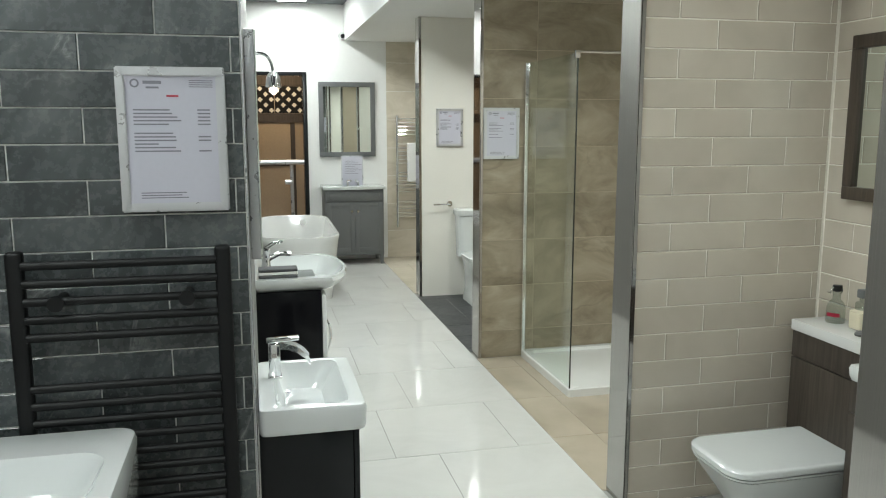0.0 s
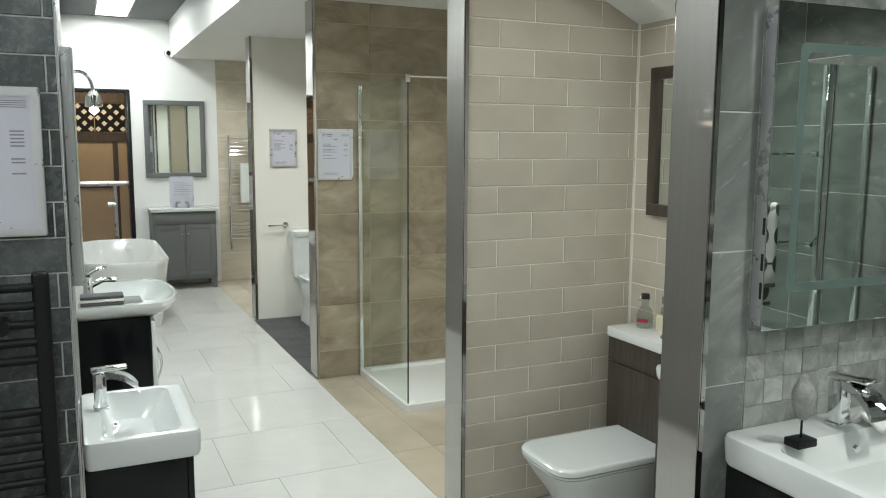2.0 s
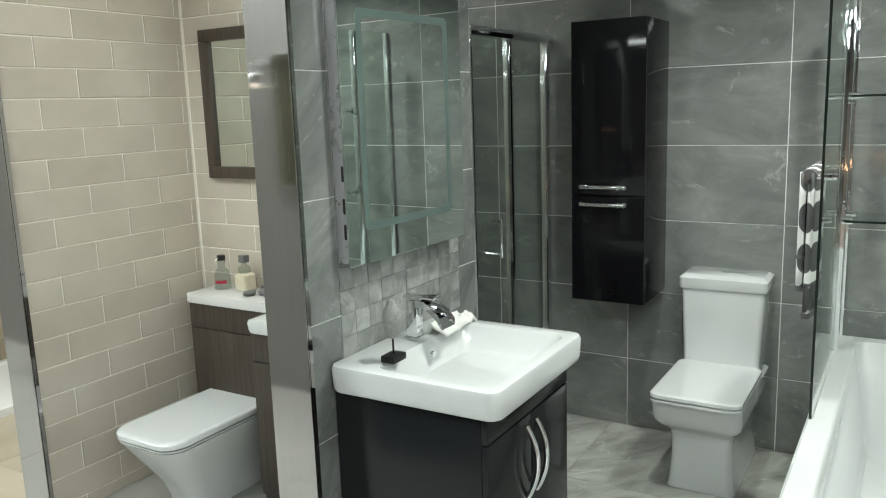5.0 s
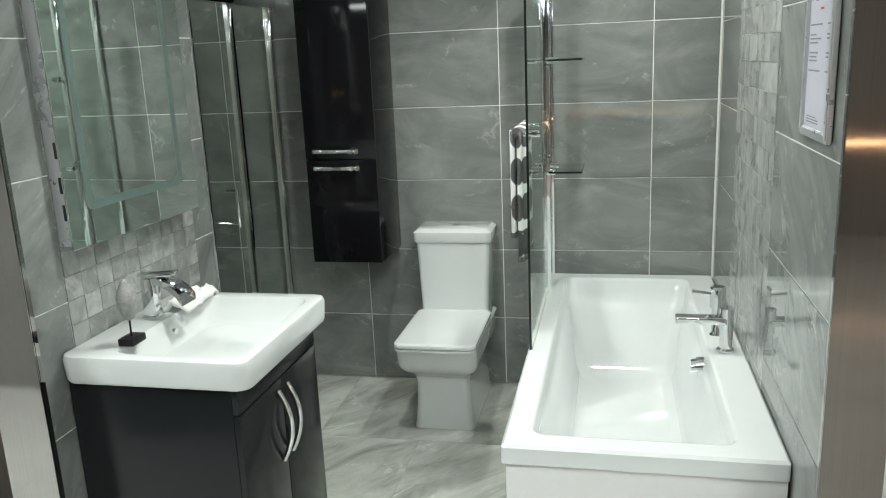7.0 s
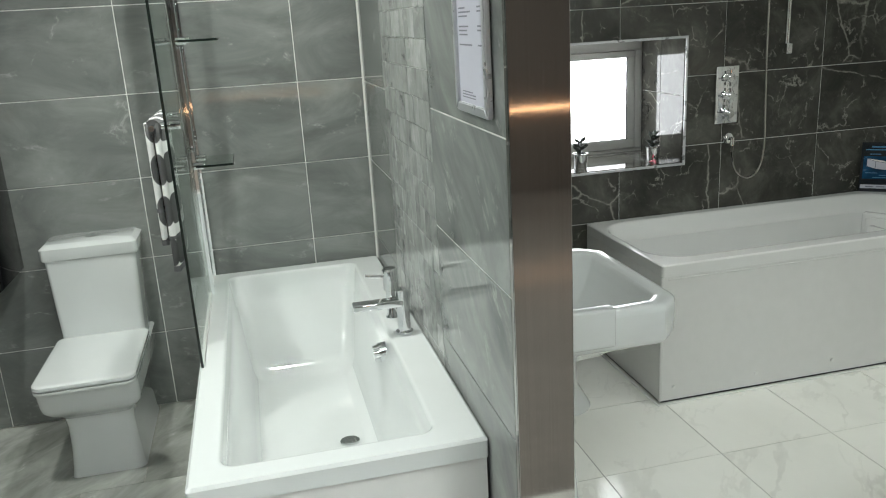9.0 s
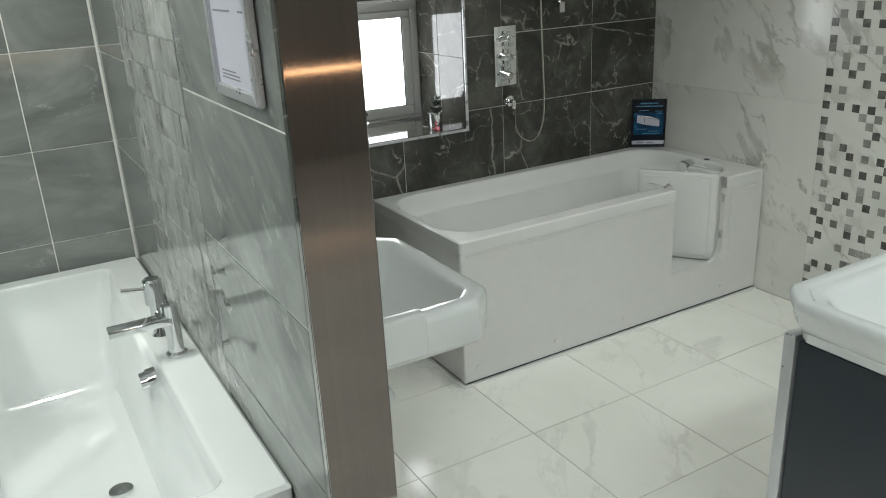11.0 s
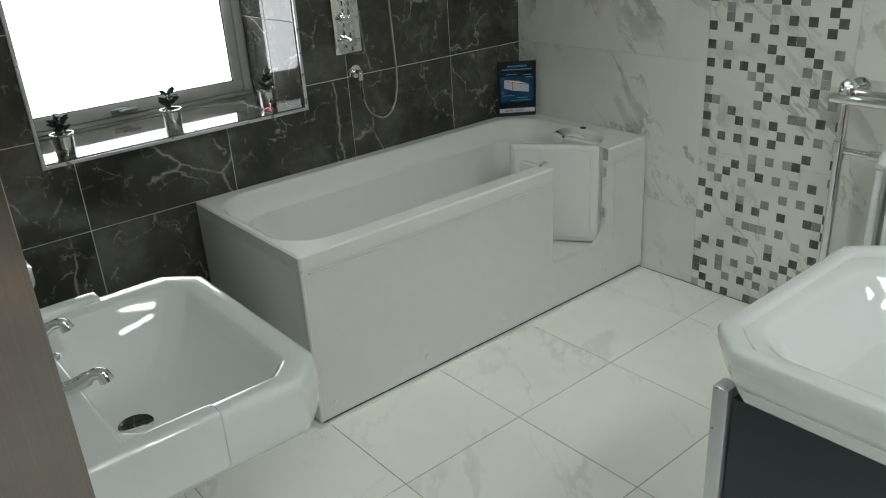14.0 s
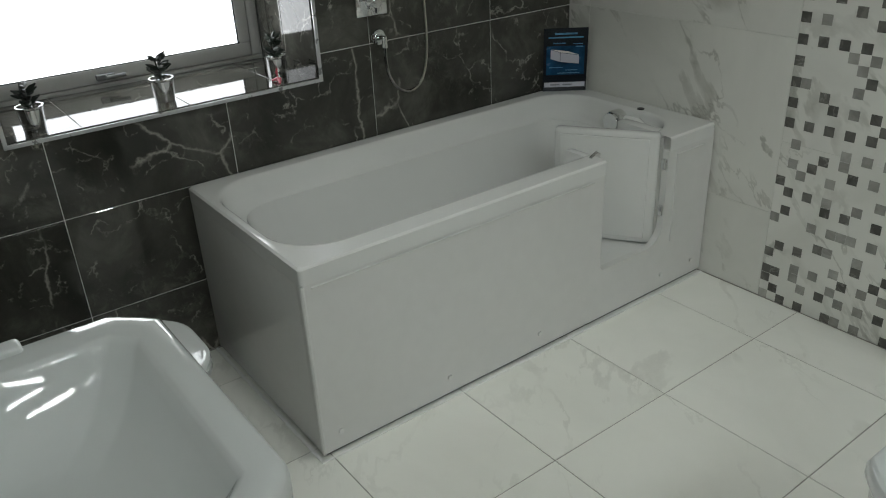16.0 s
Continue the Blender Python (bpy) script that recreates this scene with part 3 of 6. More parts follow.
# ---- window in the dark wall ----
def build_window():
    w = tagged(new("window_1"), "frosted window with pale grey frame in a tiled recess", "window", kind="structure")
    part("trim", join(*[box(X_WALL - 0.004, X_WALL + 0.012, a, b, c, d, 0.001) for a, b, c, d in ((WY0 - 0.006, WY1 + 0.006, WZ0 - 0.012, WZ0 - 0.001), (WY0 - 0.006, WY1 + 0.006, WZ1 + 0.001, WZ1 + 0.012), (WY0 - 0.012, WY0 - 0.001, WZ0 - 0.012, WZ1 + 0.012), (WY1 + 0.001, WY1 + 0.012, WZ0 - 0.012, WZ1 + 0.012))]), SATIN, w, "thin satin metal tile trim", smooth=False)
    xf = 4.27
    part("window_frame", join(box(xf, xf + 0.07, WY0 + 0.001, WY1 - 0.001, WZ0 + 0.001, WZ0 + 0.017, 0.006), box(xf, xf + 0.07, WY0 + 0.001, WY1 - 0.001, WZ1 - 0.06, WZ1 - 0.001, 0.006), box(xf, xf + 0.07, WY0 + 0.001, WY0 + 0.041, WZ0 + 0.017, WZ1 - 0.06, 0.006), box(xf, xf + 0.07, WY1 - 0.048, WY1 - 0.001, WZ0 + 0.017, WZ1 - 0.06, 0.006)), PVC, w, "pale grey plastic window frame")
    a, b, c, d = WY0 + 0.043, WY1 - 0.05, WZ0 + 0.019, WZ1 - 0.062
    part("sash", join(box(xf - 0.005, xf + 0.05, a, b, c, c + 0.05, 0.008), box(xf - 0.005, xf + 0.05, a, b, d - 0.035, d, 0.008), box(xf - 0.005, xf + 0.05, a, a + 0.045, c + 0.05, d - 0.035, 0.008), box(xf - 0.005, xf + 0.05, b - 0.03, b, c + 0.05, d - 0.035, 0.008)), PVC, w)
    part("gasket", join(box(xf - 0.001, xf + 0.004, a + 0.04, b - 0.028, c + 0.044, c + 0.052, 0), box(xf - 0.001, xf + 0.004, a + 0.04, a + 0.048, c + 0.05, d - 0.03, 0)), RUBBER, w, smooth=False)
    part("pane", box(xf + 0.005, xf + 0.03, a + 0.04, b - 0.026, c + 0.046, d - 0.032, 0), PANE_GLOW, w, "bright frosted window pane", smooth=False)
    part("window_handle", join(box(xf - 0.03, xf - 0.006, -0.93, -0.87, c + 0.012, c + 0.032, 0.004), tube([(xf - 0.026, -0.9, c + 0.022), (xf - 0.04, -0.9, c + 0.022), (xf - 0.042, -0.96, c + 0.024)], 0.007)), GREY_PAINT, w)
    return w


build_window()


def potted_succulent(x, y, z, seed, berries=False):
    rnd = random.Random(seed)
    p = thing("potted_succulent", (x, y, z), "small dark succulent in a silver pot" + (" beside a red flower" if berries else ""), "plant", "pots on the window sill")
    part("pot", lathe([(0.028, 0.0), (0.03, 0.002), (0.036, 0.066), (0.038, 0.068), (0.038, 0.074), (0.034, 0.074), (0.032, 0.06), (0.001, 0.058)], n=24), SILVER_POT, p, "shiny silver metal pot")
    stems = [tube([(0, 0, 0.055), (rnd.uniform(-0.008, 0.008), rnd.uniform(-0.008, 0.008), 0.135)], 0.003, 6)]
    for k in range(26):
        a, h = rnd.uniform(0, 6.28), rnd.uniform(0.072, 0.14)
        r = 0.034 * (1.15 - abs(h - 0.1) * 10)
        tip = Vector((math.cos(a) * max(r, 0.012), math.sin(a) * max(r, 0.012), h + rnd.uniform(0.002, 0.014)))
        mid = tip * 0.55 + Vector((0, 0, h * 0.42))
        stems.append(tube([(0, 0, h - 0.006), tuple(mid), tuple(tip)], [0.003, 0.008, 0.002], 6))
    part("foliage", join(*stems), LEAF, p, "dark fleshy leaves")
    if berries:
        part("flower", join(tube([(-0.04, 0.02, 0.006), (-0.075, 0.03, 0.01), (-0.1, 0.04, 0.004)], [0.004, 0.009, 0.003], 8), tube([(-0.05, 0.045, 0.005), (-0.07, 0.03, 0.012)], [0.003, 0.007], 8)), RED, p, "crimson artificial flower")
    return p


potted_succulent(3.925, -0.6, WZ0 + 0.001, 1)
potted_succulent(3.955, -0.99, WZ0 + 0.001, 2)
potted_succulent(3.965, -1.385, WZ0 + 0.001, 3, True)


# ---- walk-in bath ----
def build_walk_in_bath():
    x0, x1, y0, y1, top = 3.09, X_WALL - 0.004, Y_MARBLE + 0.004, -0.966, 0.612
    b = thing("walk_in_bath", ((x0 + x1) / 2, (y0 + y1) / 2, 0), "white walk-in bath with an open inward door", "bath")
    b_inv = Matrix.Translation((-(x0 + x1) / 2, -(y0 + y1) / 2, 0))
    L = lambda bm: (bmesh.ops.transform(bm, matrix=b_inv, verts=bm.verts), bm)[1]
    cx, cy, w, d = (x0 + x1) / 2, (y0 + y1) / 2, x1 - x0, y1 - y0
    dy0, dy1, dz = -2.408, -2.084, 0.205
    # rim plate with well
    n = 8
    inner = lambda dz_, shrink, r: ring(cx + 0.01, cy + 0.03, w - 0.19 - shrink, d - 0.2 - shrink * 1.6, r, dz_, n)
    loops = [ring(cx, cy, w, d, 0.012, top - 0.05, n), ring(cx, cy, w, d, 0.012, top - 0.006, n), ring(cx, cy, w - 0.012, d - 0.012, 0.012, top, n), ring(cx, cy, w - 0.022, d - 0.022, 0.012, top, n), inner(top, -0.072, 0.17), inner(top, -0.06, 0.17), inner(top - 0.003, -0.052, 0.165), inner(top - 0.012, -0.045, 0.16), inner(top - 0.05, -0.025, 0.155), inner(top - 0.075, 0.0, 0.15), inner(top - 0.085, 0.03, 0.14), inner(0.4, 0.08, 0.13), inner(0.26, 0.14, 0.12), inner(0.18, 0.2, 0.11), inner(0.155, 0.3, 0.1)]
    tub = loft(loops, False, True)
    # the rim is cut away at the door
    for co, no in (((0, dy0, 0), (0, 1, 0)), ((0, dy1, 0), (0, 1, 0)), ((x0 + 0.25, 0, 0), (1, 0, 0)), ((0, 0, dz), (0, 0, 1))):
        bmesh.ops.bisect_plane(tub, geom=list(tub.verts) + list(tub.edges) + list(tub.faces), plane_co=co, plane_no=no)
    gone = [f for f in tub.faces if dy0 - 0.001 < f.calc_center_median().y < dy1 + 0.001 and f.calc_center_median().x < x0 + 0.25 and f.calc_center_median().z > dz]
    bmesh.ops.delete(tub, geom=gone, context="FACES")
    part("tub", L(tub), ACRYLIC, b, "white acrylic tub with a moulded rim")
    # long front panel, lower under the door, with rounded notch corners
    r, r2 = 0.085, 0.022
    z_hi, z_lo = top - 0.052, 0.013
    cols = [(y0, z_hi), (dy0, z_hi)] + [(dy0 + r - r * math.cos(a), dz + r - r * math.sin(a)) for a in (i * math.pi / 16 for i in range(9))]
    cols += [(dy1 - r2 + r2 * math.sin(a), dz + r2 - r2 * math.cos(a)) for a in (i * math.pi / 16 for i in range(9))] + [(dy1, z_hi), (y1 - 0.002, z_hi)]
    def side_plate(xa, xb, pts):
        bm = bmesh.new()
        rows = [[bm.verts.new((x, y, z)) for x, z in ((xa, z_lo), (xb, z_lo), (xb, z), (xa, z))] for y, z in pts]
        for p, q in zip(rows, rows[1:]):
            for k in range(4):
                bm.faces.new((p[k], p[(k + 1) % 4], q[(k + 1) % 4], q[k]))
        bm.faces.new(rows[0])
        bm.faces.new(rows[-1][::-1])
        bmesh.ops.dissolve_degenerate(bm, dist=1e-5, edges=bm.edges)
        return bm
    part("front_panel", L(side_plate(x0 + 0.004, x0 + 0.03, cols)), PANEL_WHITE, b, "plain white front panel with a door cut-out")
    part("end_panel", L(box(x0 + 0.032, x1, y1 - 0.024, y1 - 0.003, z_lo, z_hi, 0.002)), PANEL_WHITE, b, "plain white end panel")
    part("corner_strip", L(tube([(x0 + 0.008, y1 - 0.006, z_lo), (x0 + 0.008, y1 - 0.006, z_hi)], 0.007, 8)), PANEL_WHITE, b)
    # Black box stands in for the shade in the gap under the panels.
    part("plinth", L(box(x0 + 0.014, x1, y0, y1 - 0.012, 0.0, 0.0125, 0)), RUBBER, b, "black strip for the shade in the gap below the panels", smooth=False)
    part("threshold", L(loft([ring(x0 + 0.16, (dy0 + dy1) / 2, 0.27, dy1 - dy0 + 0.06, 0.02, z) for z in (dz - 0.045, dz - 0.017)])), ACRYLIC, b, "moulded white door threshold")
    for ya in (dy0 - 0.006, dy1 + 0.006):
        if ya > dy0:
            part("door_jamb", L(box(x0 + 0.03, x0 + 0.17, ya - 0.02, ya + 0.014, dz - 0.02, top - 0.001, 0.008)), ACRYLIC, b)
        else:
            part("door_jamb", L(box(x0 + 0.006, x0 + 0.26, ya - 0.06, ya - 0.012, dz - 0.02, top - 0.0015, 0.006)), ACRYLIC, b)
    # raised outline on the apron right of the door
    part("apron_bead", L(join(tube([(x0 + 0.004, y0 + 0.05, z_hi - 0.02), (x0 + 0.004, dy0 - 0.05, z_hi - 0.02), (x0 + 0.004, dy0 - 0.05, 0.2)], 0.004, 6), tube([(x0 + 0.004, y1 - 0.03, z_hi - 0.012), (x0 + 0.004, dy1 + 0.05, z_hi - 0.012)], 0.004, 6))), PANEL_WHITE, b)
    for yy in (-1.03, -1.42, -1.8, -2.42, -2.6):
        part("screw_cap", L(tube([(x0 + 0.0045, yy, 0.07), (x0 - 0.001, yy, 0.07)], 0.008, 12)), ACRYLIC, b)
    # door leaf, hinged at the far jamb and swung inwards
    hinge = Matrix.Translation((x0 + 0.035, dy0 - 0.008, 0)) @ Matrix.Rotation(radians(-57), 4, "Z")
    leaf = box(-0.02, 0.022, 0.012, 0.385, dz - 0.012, top + 0.006, 0.014, 3)
    bmesh.ops.transform(leaf, matrix=hinge, verts=leaf.verts)
    door = part("bath_door", L(leaf), ACRYLIC, b, "white door leaf swung open into the tub")
    face = join(box(-0.03, -0.018, 0.045, 0.365, dz + 0.012, top - 0.012, 0.008, 3))
    bmesh.ops.transform(face, matrix=hinge, verts=face.verts)
    part("door_panel", L(face), ACRYLIC, door, "raised moulded door panel")
    seal = tube([(-0.004, 0.008, top - 0.004), (-0.004, 0.008, dz + 0.04), (-0.004, 0.014, dz + 0.012), (-0.004, 0.034, dz - 0.006), (-0.004, 0.36, dz - 0.01)], 0.008, 6)
    bmesh.ops.transform(seal, matrix=hinge, verts=seal.verts)
    part("door_seal", L(seal), PVC, door, "grey rubber seal")
    for zz in (dz + 0.13, top - 0.1):
        part("hinge", L(box(x0 + 0.006, x0 + 0.026, dy0 - 0.008, dy0 + 0.012, zz - 0.02, zz + 0.02, 0.004)), CHROME, b, "small steel hinge")
    part("latch", L(join(tube([(x0 + 0.03, dy1 - 0.004, 0.43), (x0 + 0.03, dy1 - 0.02, 0.415), (x0 + 0.03, dy1 - 0.02, 0.37), (x0 + 0.03, dy1 - 0.004, 0.355)], 0.006, 8))), CHROME, b, "chrome door catch")
    part("rim_catch", L(tube([(x0 + 0.05, dy1 + 0.025, top), (x0 + 0.05, dy1 - 0.005, top + 0.014), (x0 + 0.05, dy1 - 0.02, top + 0.004)], 0.005, 8)), CHROME, b)
    k = (3.43, y0 + 0.15, 0.574)
    part("overflow_control", L(tube([(k[0], k[1] - 0.02, k[2]), (k[0], k[1] + 0.02, k[2]), (k[0], k[1] + 0.034, k[2])], [0.042, 0.042, 0.034], 24)), CHROME, b, "round chrome overflow control")
    part("filler", L(tube([(3.42, y0 + 0.13, 0.566), (3.34, y0 + 0.14, 0.572), (3.27, y0 + 0.16, 0.55)], 0.032, 14)), ACRYLIC, b)
    part("rim_plug", L(lathe([(0.014, 0), (0.014, 0.003), (0.002, 0.003)], (3.38, y0 + 0.07, top), 14)), RUBBER, b)
    part("sealant_bead", L(join(box(x0 - 0.014, x0 - 0.004, y0, y1 + 0.014, 0.0, 0.005, 0.002), box(x0 - 0.004, x1, y1 + 0.004, y1 + 0.014, 0.0, 0.005, 0.002))), WALL_WHITE, b, "white sealant line along the floor")
    return b


build_walk_in_bath()


def build_leaflet():
    h, w = 0.262, 0.178
    p = thing("leaflet_board", (3.762, -2.562, 0.6145), "black advertising board leaning on the bath corner", "sign", rz=52)
    lean = Matrix.Rotation(radians(-5), 4, "X")
    def put(name, bm, m, label="", parent=p):
        bmesh.ops.transform(bm, matrix=lean, verts=bm.verts)
        return part(name, bm, m, parent, label, smooth=False)
    # its face looks along +y
    put("board", box(-w / 2, w / 2, -0.004, 0.0, 0, h, 0.001), BOX_BLACK)
    put("picture", box(-w / 2 + 0.012, w / 2 - 0.012, 0.0, 0.0008, 0.07, 0.19, 0), BLUE_PRINT, "blue printed picture")
    # the printed bath: a long tub seen from one corner, drawn as three flat patches
    def patch(pts):
        bm = bmesh.new()
        lo = [bm.verts.new((x, 0.0008, z)) for x, z in pts]
        hi = [bm.verts.new((x, 0.0014, z)) for x, z in pts]
        for i in range(4):
            bm.faces.new((lo[i], lo[(i + 1) % 4], hi[(i + 1) % 4], hi[i]))
        bm.faces.new(hi)
        return bm
    put("printed_bath", join(patch(((-0.055, 0.115), (0.02, 0.125), (0.02, 0.162), (-0.055, 0.15))), patch(((0.022, 0.125), (0.06, 0.138), (0.06, 0.176), (0.022, 0.163)))), PAPER, "white picture of a bath")
    put("printed_rim", patch(((-0.055, 0.152), (0.02, 0.164), (0.06, 0.178), (-0.01, 0.168))), CLOTH_WHITE)
    put("footer_band", box(-w / 2 + 0.006, w / 2 - 0.006, 0.0, 0.0009, 0.018, 0.038, 0), PAPER, "white footer band")
    for k in range(2):
        put("text_bar", box(-0.03 + 0.05 * k, 0.008 + 0.05 * k, 0.0009, 0.0013, 0.025, 0.031, 0), INK)
    for bm in (box(-0.045, 0.045, 0.0, 0.0009, 0.236, 0.243, 0), box(-0.07, 0.07, 0.0, 0.0009, 0.222, 0.227, 0), box(-0.068, -0.03, 0.0008, 0.0012, 0.196, 0.199, 0), box(0.0, 0.05, 0.0008, 0.0012, 0.2, 0.203, 0), box(-0.07, -0.04, 0.0008, 0.0012, 0.185, 0.188, 0), box(-0.05, 0.0, 0.0008, 0.0012, 0.088, 0.091, 0), box(0.01, 0.065, 0.0008, 0.0012, 0.1, 0.103, 0), box(-0.06, 0.03, 0.0008, 0.0012, 0.076, 0.079, 0)):
        put("text_bar", bm, BLUE_TEXT)
    return p


build_leaflet()


def build_shower_valve():
    v = thing("shower_valve", (X_WALL, -1.7, 1.17), "chrome triple shower valve on the dark tiled wall", "shower valve")
    part("plate", box(-0.012, 0.0, -0.062, 0.062, -0.135, 0.14, 0.006), CHROME, v)
    for z in (0.085, 0.0, -0.085):
        k = part("knob", join(tube([(-0.012, 0, z), (-0.05, 0, z)], 0.02, 16), tube([(-0.038, -0.038, z), (-0.038, 0.038, z)], 0.006, 8), tube([(-0.038, 0, z - 0.036), (-0.038, 0, z + 0.036)], 0.006, 8), tube([(-0.05, 0, z), (-0.056, 0, z)], 0.014, 14)), CHROME, v, "cross-head chrome knob")
    h = thing("shower_hose", (X_WALL, -1.72, 0.96), "chrome shower hose hanging in a loop from its outlet", "shower hose")
    part("outlet", join(tube([(0, 0, 0), (-0.012, 0, 0)], 0.026, 16), tube([(-0.01, 0, 0), (-0.045, 0, 0), (-0.045, 0, -0.03)], 0.011, 10)), CHROME, h)
    loop = arc((-0.045, 0, -0.03), (-0.045, 0.01, -0.18), (-0.05, -0.085, -0.2), 10)[:-1] + arc((-0.05, -0.085, -0.2), (-0.05, -0.19, -0.2), (-0.04, -0.18, 0.05), 10) + [(-0.035, -0.17, 0.4), (-0.035, -0.165, 1.0)]
    hose = part("hose", tube(loop, 0.006, 8), STEEL, h, "ribbed silver hose")
    r = thing("shower_riser_rail", (X_WALL, -1.99, 1.3), "chrome shower riser rail on the dark wall", "shower rail")
    part("rail", tube([(-0.045, 0, 0.06), (-0.045, 0, 0.95)], 0.011, 12), CHROME, r)
    part("bracket", join(tube([(0, 0, 0.09), (-0.05, 0, 0.09)], 0.016, 14), box(-0.07, -0.03, -0.016, 0.016, 0.05, 0.1, 0.006)), CHROME, r)


build_shower_valve()


# ---- sanitary ware ----
def canted(cx, cy, w, d, c, z, n=6):
    """Rectangle with softly canted corners, as many points as ring()."""
    c = min(c, w / 2 - 1e-4, d / 2 - 1e-4)
    out = []
    for k, (sx, sy) in enumerate(((1, 1), (-1, 1), (-1, -1), (1, -1))):
        for i in range(n + 1):
            a, f = radians(90 * i / n), i / n
            u, v = 0.85 * (1 - f) + 0.15 * math.cos(a), 0.85 * f + 0.15 * math.sin(a)
            if k % 2:
                u, v = v, u
            out.append((cx + sx * (w / 2 - c + c * u), cy + sy * (d / 2 - c + c * v), z))
    return out


def soften(ob, width=0.008, seg=3, angle=25):
    m = ob.modifiers.new("soft", "BEVEL")
    m.width, m.segments, m.limit_method, m.angle_limit = width, seg, "ANGLE", radians(angle)
    ob.data.shade_smooth()
    return ob


def pillar_tap(parent, at, turn):
    """Old-style chrome basin tap with a cross head and a curved spout."""
    m = Matrix.Translation(at) @ Matrix.Rotation(turn, 4, "Z") @ Matrix.Scale(0.88, 4)
    body = join(lathe([(0.027, 0), (0.027, 0.006), (0.02, 0.012), (0.018, 0.05), (0.022, 0.055), (0.016, 0.064), (0.012, 0.078), (0.008, 0.082)], n=18), tube(arc((0, -0.008, 0.018), (0, -0.045, 0.022), (0, -0.075, 0.04), 6) + arc((0, -0.075, 0.04), (0, -0.09, 0.052), (0, -0.104, 0.048), 5)[1:] + [(0, -0.11, 0.032)], [0.014] * 7 + [0.011] * 4 + [0.012, 0.014], 12))
    bmesh.ops.transform(body, matrix=m, verts=body.verts)
    t = part("tap", body, CHROME, parent, "chrome pillar tap with a curved spout")
    head = join(tube([(-0.03, 0, 0.092), (0.03, 0, 0.092)], 0.0055, 8), tube([(0, -0.03, 0.092), (0, 0.03, 0.092)], 0.0055, 8), lathe([(0.012, 0.082), (0.012, 0.1), (0.004, 0.104)], n=12), *[lathe([(0.001, -0.008), (0.008, -0.004), (0.008, 0.004), (0.001, 0.008)], (x, y, 0.092), 10) for x, y in ((0.032, 0), (-0.032, 0), (0, 0.032), (0, -0.032))])
    bmesh.ops.transform(head, matrix=m, verts=head.verts)
    part("cross_head", head, CHROME, t, "chrome cross-head handle")


def build_pedestal_basin():
    cx, w, back, front, top = 2.468, 0.604, -0.064, -0.53, 0.84
    p = thing("pedestal_basin", (cx, back, 0), "white ceramic pedestal basin with chrome cross-head taps", "basin")
    d = back - front
    cy = -d / 2
    loops = [canted(0, cy + 0.07, 0.3, 0.22, 0.05, 0.64), canted(0, cy + 0.03, w - 0.17, d - 0.13, 0.07, 0.69), canted(0, cy + 0.008, w - 0.06, d - 0.04, 0.06, 0.715), canted(0, cy + 0.002, w - 0.024, d - 0.014, 0.056, 0.726), canted(0, cy, w - 0.012, d - 0.006, 0.06, 0.74), canted(0, cy, w, d, 0.068, 0.79), canted(0, cy, w, d, 0.068, top - 0.022), canted(0, cy, w - 0.004, d - 0.004, 0.068, top - 0.01), canted(0, cy, w - 0.014, d - 0.014, 0.067, top - 0.003), canted(0, cy, w - 0.03, d - 0.03, 0.064, top)]
    for t, z in ((0.0, 0.0), (0.03, 0.003), (0.07, 0.012), (0.14, 0.035), (0.26, 0.068), (0.42, 0.096), (0.62, 0.118), (0.82, 0.131), (1.0, 0.135)):
        loops.append(canted(-0.015 - 0.005 * t, cy - 0.03 + 0.07 * t, w - 0.11 - 0.27 * t, d - 0.16 - 0.16 * t, 0.042, top - z))
    bowl = soften(part("bowl", loft(loops), CERAMIC, p, "octagonal white glazed bowl"), 0.004, 2, 40)
    ledge = soften(part("tap_ledge", join(box(-w / 2 - 0.006, w / 2 + 0.006, -0.112, -0.002, top - 0.13, top + 0.012, 0.011, 3), box(-w / 2 - 0.006, -w / 2 + 0.034, -0.255, -0.1, top - 0.1, top + 0.0115, 0.011, 3), box(w / 2 - 0.034, w / 2 + 0.006, -0.255, -0.1, top - 0.1, top + 0.0115, 0.011, 3), box(-w / 2 + 0.05, w / 2 - 0.05, -0.028, -0.002, top, top + 0.032, 0.01, 3)), CERAMIC, p, "raised ledge behind the bowl"), 0.004, 2)
    part("pedestal", loft([ring(0, -0.17, 0.25, 0.2, 0.05, 0.0), ring(0, -0.17, 0.25, 0.2, 0.05, 0.06), ring(0, -0.165, 0.2, 0.17, 0.05, 0.09), ring(0, -0.16, 0.17, 0.15, 0.04, 0.3), ring(0, -0.16, 0.2, 0.17, 0.05, 0.7)]), CERAMIC, p, "tapered white ceramic pedestal")
    pillar_tap(p, (-0.08, -0.06, top + 0.012), radians(-33))
    pillar_tap(p, (0.15, -0.064, top + 0.012), radians(-30))
    part("waste", lathe([(0.032, 0), (0.032, 0.004), (0.02, 0.002), (0.001, 0.002)], (-0.02, cy + 0.04, top - 0.135), 20), CHROME, p, "chrome basin waste")
    for x in (-0.05, 0.07):
        part("overflow_slot", lathe([(0.007, 0), (0.007, 0.002), (0.001, 0.002)], (x, cy - 0.18, top - 0.05), 10), CHROME, p)
    return p


build_pedestal_basin()


